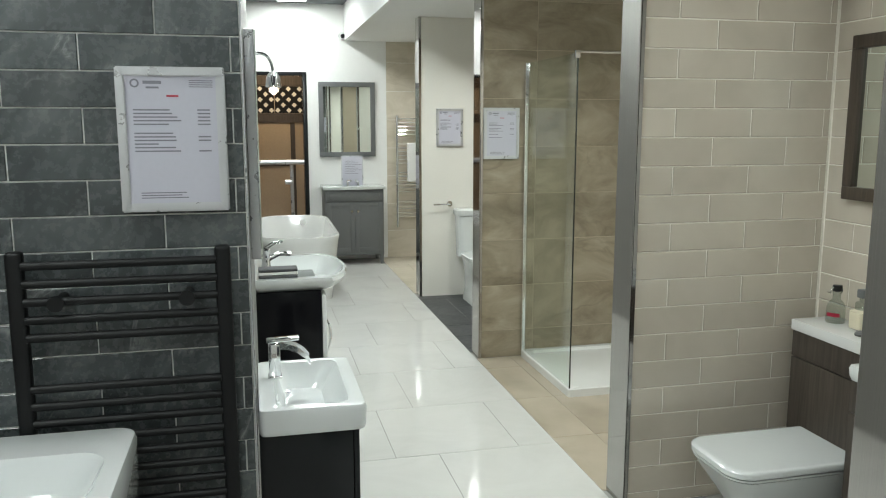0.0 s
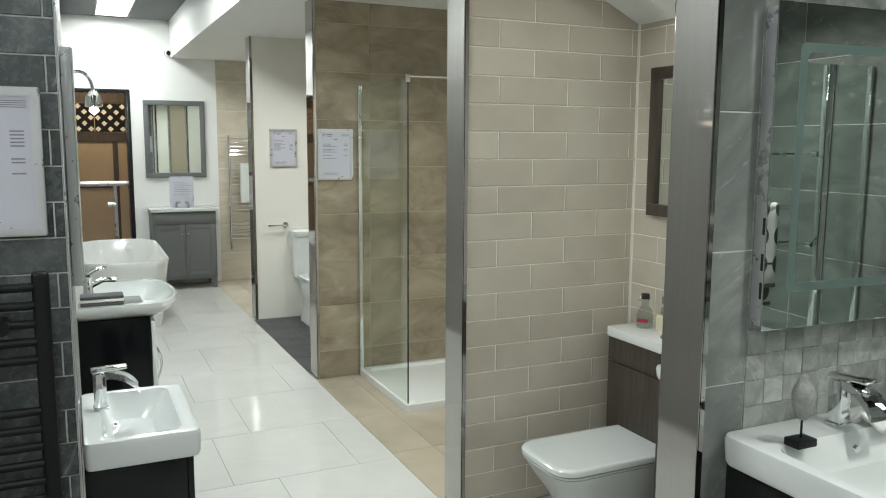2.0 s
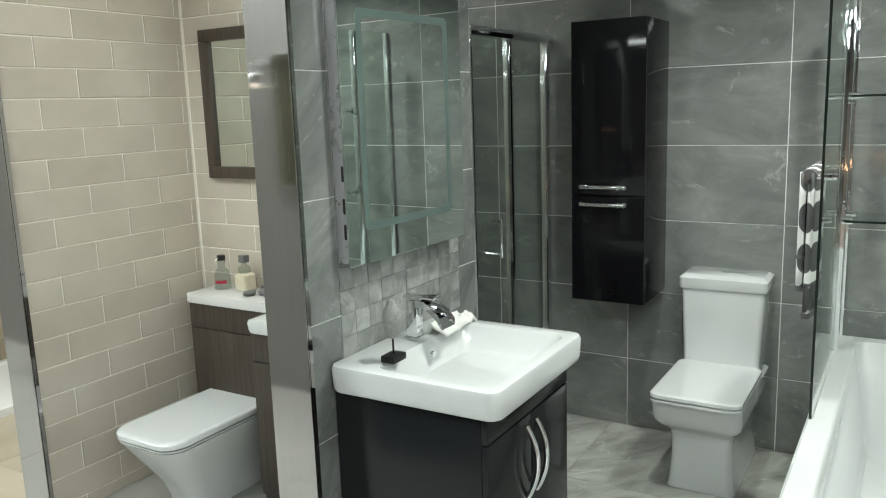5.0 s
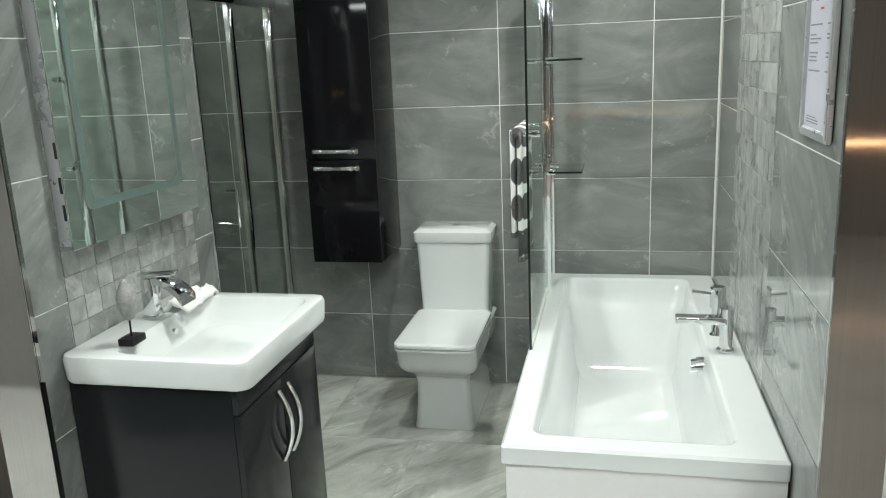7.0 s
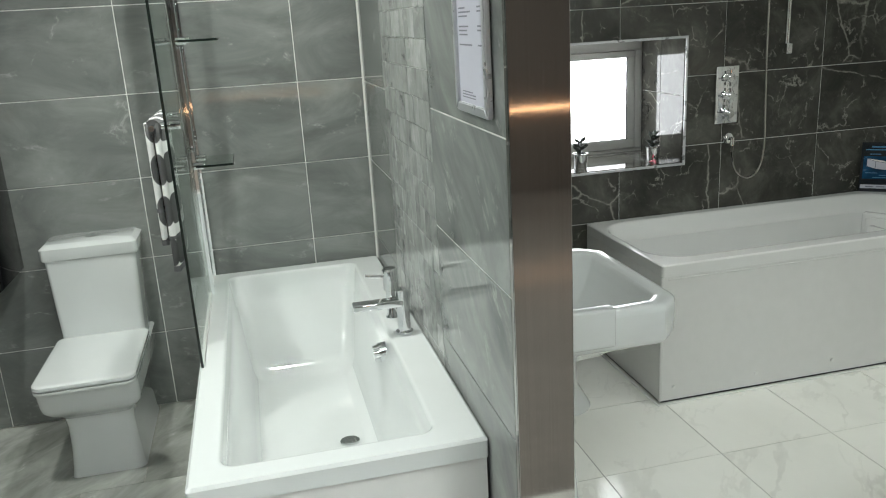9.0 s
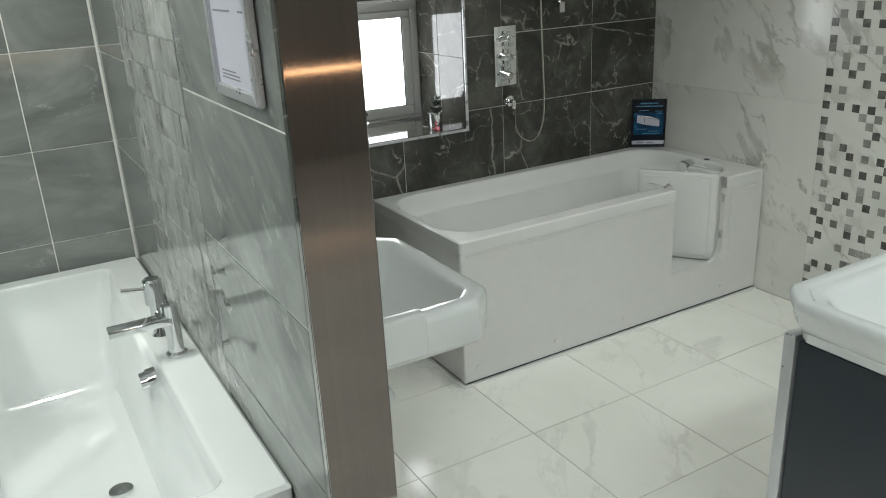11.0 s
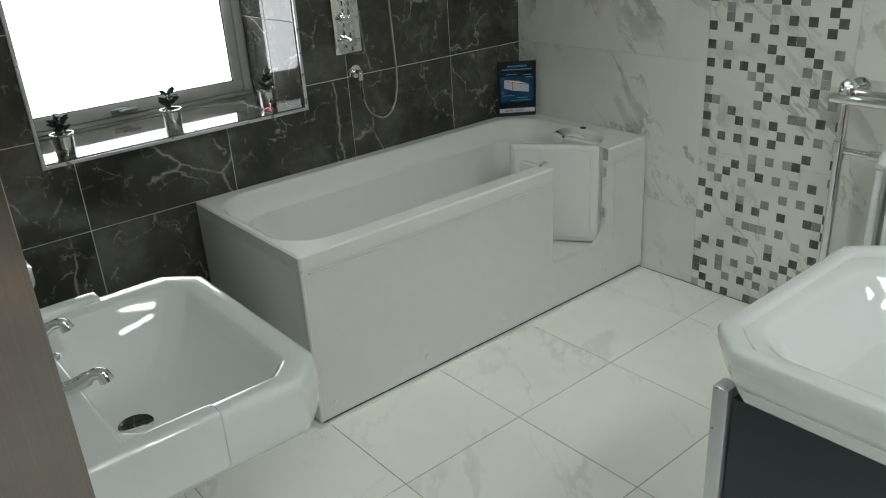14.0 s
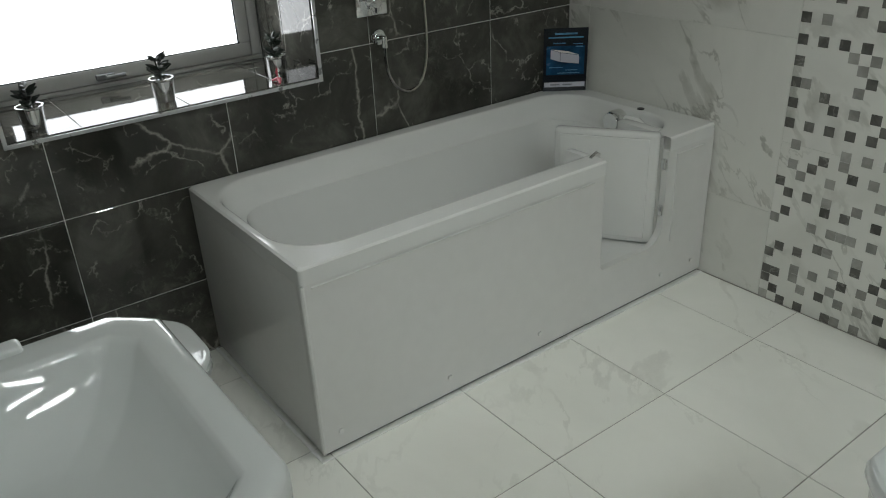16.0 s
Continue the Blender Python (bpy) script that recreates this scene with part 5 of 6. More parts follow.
def build_grey_vanity():
    x0, x1, front, back, top = 2.025, 2.69, 1.5, 2.093, 0.812
    cx, w, d = (x0 + x1) / 2, x1 - x0, back - front
    v = thing("vanity_unit", (cx, back, 0), "charcoal gloss vanity cabinet with curved chrome handles", "vanity unit")
    hw, fy = w / 2 - 0.035, -d + 0.05
    part("carcass", join(box(-hw, hw, fy + 0.02, -0.002, 0.02, top - 0.088, 0.004)), CHARCOAL, v)
    part("drawer_front", box(-hw, hw, fy, fy + 0.019, 0.64, top - 0.09, 0.003), CHARCOAL, v)
    for a, b, hx, s in ((-hw, -0.002, -0.035, 1), (0.002, hw, 0.035, -1)):
        dr = part("door", box(a, b, fy, fy + 0.019, 0.024, 0.634, 0.003), CHARCOAL, v, "charcoal gloss door")
        part("handle", join(tube(arc((hx, fy, 0.6), (hx, fy - 0.075, 0.49), (hx, fy, 0.36), 12), 0.009, 10)), CHROME, dr, "curved chrome bow handle")
    b = rect_basin("basin", (cx, back - 0.001, 0), w, d - 0.0, top, 0.086, "thick white rectangular basin on the charcoal cabinet", 0.04, fall=True, tap_x=0.04)
    # cloth draped behind the tap and small ornament
    c = thing("face_cloth", (cx + 0.12, back - 0.12, top), "crumpled white cloth beside the tap", "cloth")
    bm = bmesh.new()
    g = [[bm.verts.new((0.22 * i / 14 - 0.03, 0.1 * j / 8 - 0.07, 0.012 + 0.028 * noise.noise((i * 0.45, j * 0.5, 1.0)) + 0.02 * math.sin(j / 8 * 3.14))) for i in range(15)] for j in range(9)]
    for j in range(8):
        for i in range(14):
            bm.faces.new((g[j][i], g[j][i + 1], g[j + 1][i + 1], g[j + 1][i]))
    part("cloth", bm, CLOTH_WHITE, c).modifiers.new("thick", "SOLIDIFY").thickness = 0.012
    o = thing("ornament", (2.155, 1.925, top + 0.001), "small silvery carved ornament on a black stand", "ornament")
    part("stand", box(-0.035, 0.035, -0.025, 0.025, 0, 0.022, 0.003), BLACK_MATT, o, "black wooden base")
    part("rod", tube([(0, 0, 0.02), (0, 0, 0.075)], 0.003, 8), BLACK_MATT, o)
    prof = [(0.004, 0.072), (0.014, 0.078), (0.02, 0.088), (0.023, 0.1), (0.026, 0.115), (0.029, 0.13), (0.031, 0.142), (0.029, 0.155), (0.024, 0.167), (0.017, 0.177), (0.014, 0.182), (0.013, 0.19), (0.008, 0.197), (0.001, 0.2)]
    bust = lathe(prof, n=28)
    for q in bust.verts:
        rough = noise.noise(q.co * 130.0) * (0.0035 if q.co.z > 0.13 else 0.0015)
        q.co += Vector((q.co.x, q.co.y, 0)).normalized() * rough
    part("carving", bust, CARVED, o, "grey rounded stone carving")
    return v


build_grey_vanity()


def build_led_mirror():
    x0, x1, z0, z1 = 2.115, 2.79, 1.106, 2.0
    m = thing("led_mirror", ((x0 + x1) / 2, 2.058, (z0 + z1) / 2), "frameless mirror with a frosted light band", "mirror", rz=-2.6)
    hw, hh = (x1 - x0) / 2, (z1 - z0) / 2
    part("body", box(-hw + 0.004, hw - 0.012, -0.022, 0.02, -hh + 0.012, hh - 0.012, 0.002), SATIN, m)
    part("mirror_glass", box(-hw, hw, -0.028, -0.023, -hh, hh, 0.0015), MIRROR, m, "mirror glass", smooth=False)
    a, b, t = hw - 0.085, hh - 0.105, 0.025
    part("frosted_band", loft([[(x, yy, z) for x, z, _ in ring(0, 0, 2 * p, 2 * q, 0.02, 0, 4)] for p, q, yy in ((a, b, -0.0282), (a, b, -0.0292), (a - t, b - t, -0.0292), (a - t, b - t, -0.0282))], False, False), FROST, m, "frosted greenish light band", smooth=False)
    for z in (-0.18, -0.28, -0.36):
        part("edge_button", box(-hw + 0.003, -hw + 0.018, -0.02, -0.008, z, z + 0.05, 0.004), RUBBER, m)
    return m


build_led_mirror()


def build_shower_door():
    y, x0, x1, top = 2.112, 3.016, X_WALL - 0.003, 1.9
    s = thing("shower_enclosure", (x0, y, 0), "chrome framed glass shower door in the recess", "shower enclosure")
    w = x1 - x0
    for a, b in ((0.0, 0.02), (0.352, 0.38), (0.745, 0.787)):
        part("stile", box(a, b, -0.018, 0.018, 0.14, top, 0.006, 2), CHROME, s, "chrome upright profile")
    part("head_rail", box(0, w, -0.022, 0.022, top - 0.035, top + 0.004, 0.006), CHROME, s, "chrome head rail")
    part("sill", box(0, w, -0.022, 0.022, 0.13, 0.16, 0.004), CHROME, s)
    for a, b in ((0.02, 0.352), (0.38, 0.745), (0.787, w - 0.002)):
        part("pane", box(a, b, -0.003, 0.003, 0.16, top - 0.035, 0), GLASS, s, "clear glass pane", smooth=False).visible_shadow = False
    part("door_handle", join(tube([(0.185, -0.045, 0.94), (0.185, -0.045, 1.11)], 0.007, 10), tube([(0.185, -0.045, 0.955), (0.185, 0, 0.955)], 0.006, 8), tube([(0.185, -0.045, 1.095), (0.185, 0, 1.095)], 0.006, 8)), CHROME, s, "slim chrome bar handle")
    t = thing("shower_tray", ((x0 + x1) / 2, 2.55, 0), "white raised shower tray in the recess", "shower tray")
    part("tray", loft([ring(0, 0, w, 0.86, 0.01, 0.0), ring(0, 0, w, 0.86, 0.01, 0.128), ring(0, 0, w - 0.06, 0.8, 0.03, 0.13), ring(0, 0, w - 0.1, 0.76, 0.03, 0.1)]), ACRYLIC, t)


build_shower_door()


def notice(at, facing_rz, w, h, label, seed, lines=14, frame_w=0.022, heading=True):
    """Snap frame with a printed sheet; face looks along -y before turning."""
    n = thing("notice_frame", at, label, "notice", rz=facing_rz)
    part("backing", box(-w / 2 + 0.004, w / 2 - 0.004, -0.005, -0.001, -h / 2 + 0.004, h / 2 - 0.004, 0), SATIN, n, smooth=False)
    def rail(p, q, r, s):
        bm = bmesh.new()
        o = [bm.verts.new((x, -0.001, z)) for x, z in (p, q, r, s)]
        i = [bm.verts.new((x, -0.015, z)) for x, z in (p, q, r, s)]
        for v, (x, z) in zip(i, (p, q, r, s)):
            v.co.x, v.co.z = x * 0.985, z * 0.99
        for k in range(4):
            bm.faces.new((o[k], o[(k + 1) % 4], i[(k + 1) % 4], i[k]))
        bm.faces.new(i)
        bm.faces.new(o[::-1])
        return bm
    a, b, f = w / 2, h / 2, frame_w
    for k in ((( -a, b), (a, b), (a - f, b - f), (-a + f, b - f)), ((a, b), (a, -b), (a - f, -b + f), (a - f, b - f)), ((a, -b), (-a, -b), (-a + f, -b + f), (a - f, -b + f)), ((-a, -b), (-a, b), (-a + f, b - f), (-a + f, -b + f))):
        part("frame_rail", soften_bm(rail(*k), 0.003), SATIN, n, "satin aluminium snap-frame rail")
    sheet = part("sheet", box(-a + f * 0.9, a - f * 0.9, -0.0085, -0.0055, -b + f * 0.9, b - f * 0.9, 0), PAPER, n, "printed white price sheet", smooth=False)
    rnd = random.Random(seed)
    bars, iw, ih = [], w - 2 * f, h - 2 * f
    z = ih / 2 - ih * 0.27
    for k in range(lines):
        gap = ih * (0.028 if rnd.random() < 0.75 else 0.07)
        ln = rnd.uniform(0.25, 0.52) * iw
        bars.append(box(-iw * 0.42, -iw * 0.42 + ln, -0.0092, -0.0086, z, z + ih * 0.011, 0))
        if rnd.random() < 0.7:
            bars.append(box(iw * 0.28, iw * 0.42, -0.0092, -0.0086, z, z + ih * 0.011, 0))
        z -= gap
        if z < -ih * 0.12:
            break
    for k in range(3):
        bars.append(box(-iw * 0.38, iw * rnd.uniform(0.0, 0.15), -0.0092, -0.0086, -ih * (0.42 + k * 0.02), -ih * (0.42 + k * 0.02) + ih * 0.008, 0))
    if heading:
        bars.append(box(-iw * 0.3, -iw * 0.1, -0.0092, -0.0086, ih * 0.435, ih * 0.46, 0))
        bars.append(box(-iw * 0.27, -iw * 0.13, -0.0092, -0.0086, ih * 0.4, ih * 0.415, 0))
        for k in range(4):
            bars.append(box(iw * 0.2, iw * 0.46, -0.0092, -0.0086, ih * (0.46 - k * 0.016), ih * (0.466 - k * 0.016), 0))
        part("emblem", loft([[(-iw * 0.39 + iw * r * math.cos(t), y, ih * 0.44 + iw * r * math.sin(t)) for t in (2 * math.pi * i / 20 for i in range(20))] for y, r in ((-0.0086, 0.05), (-0.0092, 0.05), (-0.0092, 0.03), (-0.0086, 0.03))], False, False), INK, n, "dark ring-shaped emblem", smooth=False)
        part("heading_bar", box(-iw * 0.05, iw * 0.08, -0.0092, -0.0086, ih * 0.335, ih * 0.352, 0), RED_INK, n, "red printed heading", smooth=False)
    for bm in bars:
        part("text_bar", bm, INK, n, "", False)
    return n


def soften_bm(bm, w):
    bmesh.ops.bevel(bm, geom=list(bm.edges), offset=w, segments=2, affect="EDGES")
    return bm


notice((0.216, 2.619, 1.57), 0, 0.258, 0.355, "silver framed price sheet on the slate wall", 3)
notice((2.02, 5.639, 1.543), 0, 0.25, 0.34, "silver framed price sheet on the tan tiles", 4, 16)
notice((2.168, 7.677, 1.572), 0, 0.25, 0.345, "silver framed price sheet on the cream partition", 5, 16)
notice((2.078, 0.062, 1.572), 180, 0.255, 0.355, "silver framed price sheet on the grey tiles", 6, 16)

# ---- beige bay ----
def build_beige_unit():
    xw, y0, y1 = 2.763, 2.79, 3.306
    u = thing("toilet_unit", (xw, (y0 + y1) / 2, 0), "dark wood grain back-to-wall toilet unit", "cabinet")
    h = (y1 - y0) / 2
    part("body", box(-0.19, -0.002, -h, h, 0, 0.768, 0.001), WENGE, u)
    part("lower_panel", box(-0.206, -0.191, -h + 0.002, h - 0.001, 0.02, 0.655, 0.002), WENGE, u, "dark wood grain panel")
    part("upper_panel", box(-0.206, -0.191, -h + 0.002, h - 0.001, 0.66, 0.766, 0.002), WENGE, u, "dark wood grain panel")
    t = thing("unit_top", (xw, (y0 + y1) / 2, 0.769), "white worktop slab on the toilet unit", "worktop")
    part("slab", box(-0.214, -0.002, -h - 0.002, h + 0.003, 0, 0.044, 0.004), ACRYLIC, t)
    v = thing("vanity_unit", (xw, 2.52, 0), "dark wood grain basin cabinet", "vanity unit")
    part("carcass", box(-0.35, -0.002, -0.26, 0.262, 0.0, 0.735, 0.002), WENGE, v)
    part("fascia", box(-0.368, -0.352, -0.258, 0.26, 0.62, 0.733, 0.002), WENGE, v)
    for a, b in ((-0.258, -0.001), (0.003, 0.26)):
        part("door", box(-0.368, -0.352, a, b, 0.05, 0.614, 0.002), WENGE, v, "dark wood grain door")
    rect_basin("basin", (xw - 0.001, 2.52, 0), 0.535, 0.385, 0.79, 0.052, "white inset basin on the wood grain cabinet", 0.02, -90, True, (0.12, 0.17))
    # back-to-wall pan facing -x
    p = thing("toilet", (xw - 0.207, 3.045, 0), "white back-to-wall toilet with a closed lid", "toilet", rz=-90)
    w, d = 0.36, 0.53
    def dee(sw, sd, r, z):
        """Square at the wall, rounded towards the front."""
        return [(x, min(y, -0.002), z) for x, y, z in ring(0, 0.06 - sd / 2, sw, sd + 0.12, r, z, 8)]
    part("pan", loft([dee(0.2, 0.36, 0.05, 0.0), dee(0.2, 0.36, 0.06, 0.06), dee(0.22, 0.4, 0.08, 0.14), dee(0.28, 0.46, 0.1, 0.23), dee(0.335, 0.505, 0.1, 0.3), dee(w - 0.008, d - 0.008, 0.085, 0.335)]), CERAMIC, p, "white ceramic pan")
    part("seat", loft([dee(w - 0.012, d - 0.012, 0.085, 0.337), dee(w - 0.004, d - 0.004, 0.085, 0.341), dee(w - 0.004, d - 0.004, 0.085, 0.347)]), CERAMIC, p)
    part("lid", loft([dee(w - 0.01, d - 0.01, 0.085, 0.35), dee(w + 0.002, d, 0.085, 0.354), dee(w + 0.002, d, 0.085, 0.372), dee(w - 0.004, d - 0.006, 0.083, 0.378), dee(w - 0.014, d - 0.016, 0.08, 0.3805), dee(w - 0.03, d - 0.03, 0.075, 0.381)]), CERAMIC, p, "closed white wrap-over lid")
    # bottles and stones
    z = 0.8135
    b = thing("swing_top_bottle", (2.68, 3.215, z), "clear swing-top bottle with red print", "bottle", "bottles on the worktop")
    part("glass", lathe([(0.034, 0.0), (0.037, 0.004), (0.036, 0.06), (0.028, 0.082), (0.016, 0.096), (0.015, 0.12), (0.018, 0.122), (0.018, 0.128), (0.001, 0.128)], n=22), BOTTLE_GLASS, b)
    part("stopper", lathe([(0.016, 0.129), (0.019, 0.134), (0.018, 0.152), (0.001, 0.154)], n=16), RUBBER, b, "black stopper")
    part("wire_clip", join(tube(arc((0.017, 0, 0.115), (0.034, 0, 0.13), (0.018, 0, 0.145), 8), 0.0018, 6), tube(arc((-0.017, 0, 0.115), (-0.045, 0, 0.12), (-0.018, 0, 0.145), 8), 0.0018, 6), tube([(-0.036, -0.012, 0.124), (-0.036, 0.012, 0.124)], 0.002, 6)), CHROME, b)
    part("print", loft([[(0.0375 * math.cos(radians(a)) , 0.0375 * math.sin(radians(a)), zz) for a in range(170, 256, 6)] for zz in (0.028, 0.042)], False, False), RED, b, "red printed label")
    b = thing("soap_bottle", (2.7, 3.095, z), "square cream liquid soap bottle with a dark cap", "bottle", "bottles on the worktop")
    part("soap", loft([ring(0, 0, 0.066, 0.066, 0.012, 0.002), ring(0, 0, 0.07, 0.07, 0.013, 0.008), ring(0, 0, 0.07, 0.07, 0.013, 0.07), ring(0, 0, 0.05, 0.05, 0.012, 0.078)]), WAX, b, "cream soap filling")
    part("neck", lathe([(0.026, 0.079), (0.028, 0.086), (0.026, 0.105), (0.014, 0.112), (0.013, 0.124)], n=18), BOTTLE_GLASS, b)
    part("cap", box(-0.017, 0.017, -0.017, 0.017, 0.125, 0.158, 0.003), GREY_PAINT, b, "square dark grey cap")
    for i, (x, y, s, hz) in enumerate(((2.625, 3.0, 0.028, 0.011), (2.66, 2.945, 0.034, 0.013), (2.7, 2.97, 0.024, 0.02), (2.64, 2.88, 0.036, 0.014))):
        q = tagged(part("pebble", lathe([(s * 0.3, 0), (s * 0.85, hz * 0.35), (s, hz), (s * 0.8, hz * 1.7), (s * 0.1, hz * 2)], n=14), PEBBLE), "smooth dark grey decorative pebble", "stone", "pebbles on the worktop")
        q.matrix_basis = pose(x, y, z, 0, 0, 40 * i) @ Matrix.Diagonal((1.25, 0.85, 1, 1))
    m = thing("framed_mirror", (2.763, 3.03, 1.63), "rectangular mirror in a dark brown wooden frame", "mirror", rz=-90)
    a, h2, f = 0.275, 0.324, 0.052
    part("mirror_glass", box(-a + f - 0.004, a - f + 0.004, -0.012, -0.008, -h2 + f - 0.004, h2 - f + 0.004, 0), MIRROR, m, "mirror glass", smooth=False)
    for x0, x1, z0, z1 in ((-a, a, h2 - f, h2), (-a, a, -h2, -h2 + f), (-a, -a + f, -h2 + f, h2 - f), (a - f, a, -h2 + f, h2 - f)):
        part("frame_rail", box(x0, x1, -0.028, -0.001, z0, z1, 0.004), WOOD_FRAME, m, "dark brown wooden frame rail")
    # a board leans on the cabinet
    l = thing("leaning_board", (2.33, 2.42, 0), "thin white board leaning in the bay", "board")
    bd = box(-0.008, 0.008, -0.15, 0.15, 0.0, 0.42, 0.002)
    bmesh.ops.transform(bd, matrix=Matrix.Rotation(radians(8), 4, "Y"), verts=bd.verts)
    part("board", bd, PANEL_WHITE, l)
    # boxed slope under the ceiling
    sl = bmesh.new()
    pts = [(2.2, SOFFIT), (2.765, SOFFIT), (2.765, 2.155), (2.36, 2.34), (2.2, 2.42)]
    f0 = [sl.verts.new((x, 3.2, z)) for x, z in pts]
    f1 = [sl.verts.new((x, 3.429, z)) for x, z in pts]
    for i in range(5):
        sl.faces.new((f0[i], f0[(i + 1) % 5], f1[(i + 1) % 5], f1[i]))
    sl.faces.new(f0)
    sl.faces.new(f1[::-1])
    structure("sloped_boxing", sl, WALL_WHITE, "white sloped boxing under the ceiling", "ceiling")


build_beige_unit()

# ---- tan shower bay ----
def build_tan_shower():
    t = thing("shower_tray", (2.725, 5.19, 0), "low white rectangular shower tray", "shower tray")
    part("tray", loft([ring(0, 0, 1.1, 0.88, 0.02, 0.0), ring(0, 0, 1.1, 0.88, 0.02, 0.045), ring(0, 0, 1.09, 0.87, 0.02, 0.05), ring(0, 0, 1.0, 0.78, 0.05, 0.05), ring(0, 0, 0.97, 0.75, 0.05, 0.032)]), ACRYLIC, t)
    part("waste", lathe([(0.05, 0.032), (0.05, 0.037), (0.001, 0.038)], (0.3, 0.0, 0), 22), CHROME, t)
    s = thing("shower_screen", (2.188, 5.63, 0.05), "clear glass walk-in shower screen with chrome brace", "shower screen")
    part("glass", box(-0.004, 0.004, -0.86, -0.02, 0.004, 1.95, 0), GLASS, s, "clear glass pane", smooth=False).visible_shadow = False
    part("glass_edge", box(-0.004, 0.004, -0.8635, -0.8602, 0.0, 1.95, 0), GLASS_EDGE, s, "dark polished glass edge", smooth=False)
    part("wall_channel", box(-0.012, 0.012, -0.022, 0.008, 0.0, 1.95, 0.002), CHROME, s, "chrome wall channel")
    part("brace", join(box(-0.012, 0.9, -0.862, -0.842, 1.948, 1.962, 0.003), box(-0.014, 0.014, -0.866, -0.838, 1.92, 1.965, 0.004)), STEEL, s, "chrome brace bar")
    part("towel_hook", join(tube([(0.55, -0.85, 1.945), (0.55, -0.85, 1.9)], 0.008, 8)), CHROME, s)


build_tan_shower()

# ---- corridor side ----
def build_black_radiator():
    y, z1 = 2.62, 1.315
    r = thing("towel_rail_radiator", (0.088, y, 0), "matt black ladder towel radiator on the slate wall", "radiator")
    for sx in (-0.235, 0.235):
        part("upright", join(box(sx - 0.019, sx + 0.019, -0.09, -0.055, 0.25, z1, 0.012, 3)), BLACK_MATT, r, "matt black upright")
        for zz in (1.19, 0.4):
            part("wall_bracket", join(tube([(sx * 0.63, -0.07, zz), (sx * 0.63, -0.001, zz)], 0.011, 10), tube([(sx * 0.63, -0.092, zz), (sx * 0.63, -0.1, zz)], 0.019, 16)), BLACK_MATT, r)
    z = z1 - 0.035
    for n_bars in (5, 9, 6):
        for k in range(n_bars):
            part("bar", tube([(-0.22, -0.082, z), (0.22, -0.082, z)], 0.0105, 10), BLACK_MATT, r, "matt black cross bar")
            z -= 0.0435
        z -= 0.083
    return r


build_black_radiator()
b = rect_basin("basin", (-0.17, 2.515, 0), 0.56, 0.46, 0.88, 0.15, "white rectangular basin in front of the black radiator", 0.05, 0, False)
v = thing("basin_stand", (-0.17, 2.5, 0), "dark cabinet under the white basin", "vanity unit")
part("carcass", box(-0.24, 0.24, -0.4, -0.02, 0.0, 0.728, 0.003), CHARCOAL, v)
part("door", box(-0.238, 0.238, -0.418, -0.402, 0.02, 0.72, 0.003), CHARCOAL, v)


def build_cloak_vanity():
    y0, y1, x0, x1, top = 2.655, 3.135, 0.392, 0.692, 0.835
    v = thing("vanity_unit", (x0, (y0 + y1) / 2, 0), "narrow charcoal cabinet under a cloakroom basin", "vanity unit", rz=90)
    part("carcass", box(-0.215, 0.215, -0.262, -0.002, 0.0, top - 0.078, 0.003), CHARCOAL, v)
    part("door", box(-0.213, 0.213, -0.28, -0.264, 0.03, top - 0.082, 0.003), CHARCOAL, v)
    b = rect_basin("basin", (x0, (y0 + y1) / 2, 0), y1 - y0, x1 - x0, top, 0.077, "small white square basin with a chrome tap", 0.02, 90, True, (0.07, 0.105), 0.06, 0.8, True)
    m = thing("mirror_cabinet", (0.389, 3.3, 1.55), "slim silver-edged mirror on the corridor wall", "mirror", rz=90)
    part("body", box(-0.25, 0.25, -0.03, -0.001, -0.36, 0.34, 0.003), SATIN, m)
    part("mirror_glass", box(-0.248, 0.248, -0.035, -0.031, -0.358, 0.338, 0), MIRROR, m, "mirror glass", smooth=False)
    l = thing("mirror_lamp", (0.389, 3.62, 1.83), "small chrome swan-neck lamp over the mirror", "wall lamp")
    part("arm", tube(arc((0.0, 0, 0.02), (0.09, 0, 0.07), (0.1, 0, -0.03), 10), 0.006, 8), CHROME, l)
    part("shade", lathe([(0.012, -0.03), (0.026, -0.05), (0.03, -0.085), (0.026, -0.087), (0.001, -0.05)], (0.1, 0, 0), 16), CHROME, l, "chrome lamp shade")
    part("wall_plate", tube([(0.0, 0, 0.02), (0.012, 0, 0.02)], 0.03, 16), CHROME, l)
    part("bulb", lathe([(0.012, -0.088), (0.018, -0.1), (0.001, -0.116)], (0.1, 0, 0), 12), BULB, l, "lit bulb")


build_cloak_vanity()


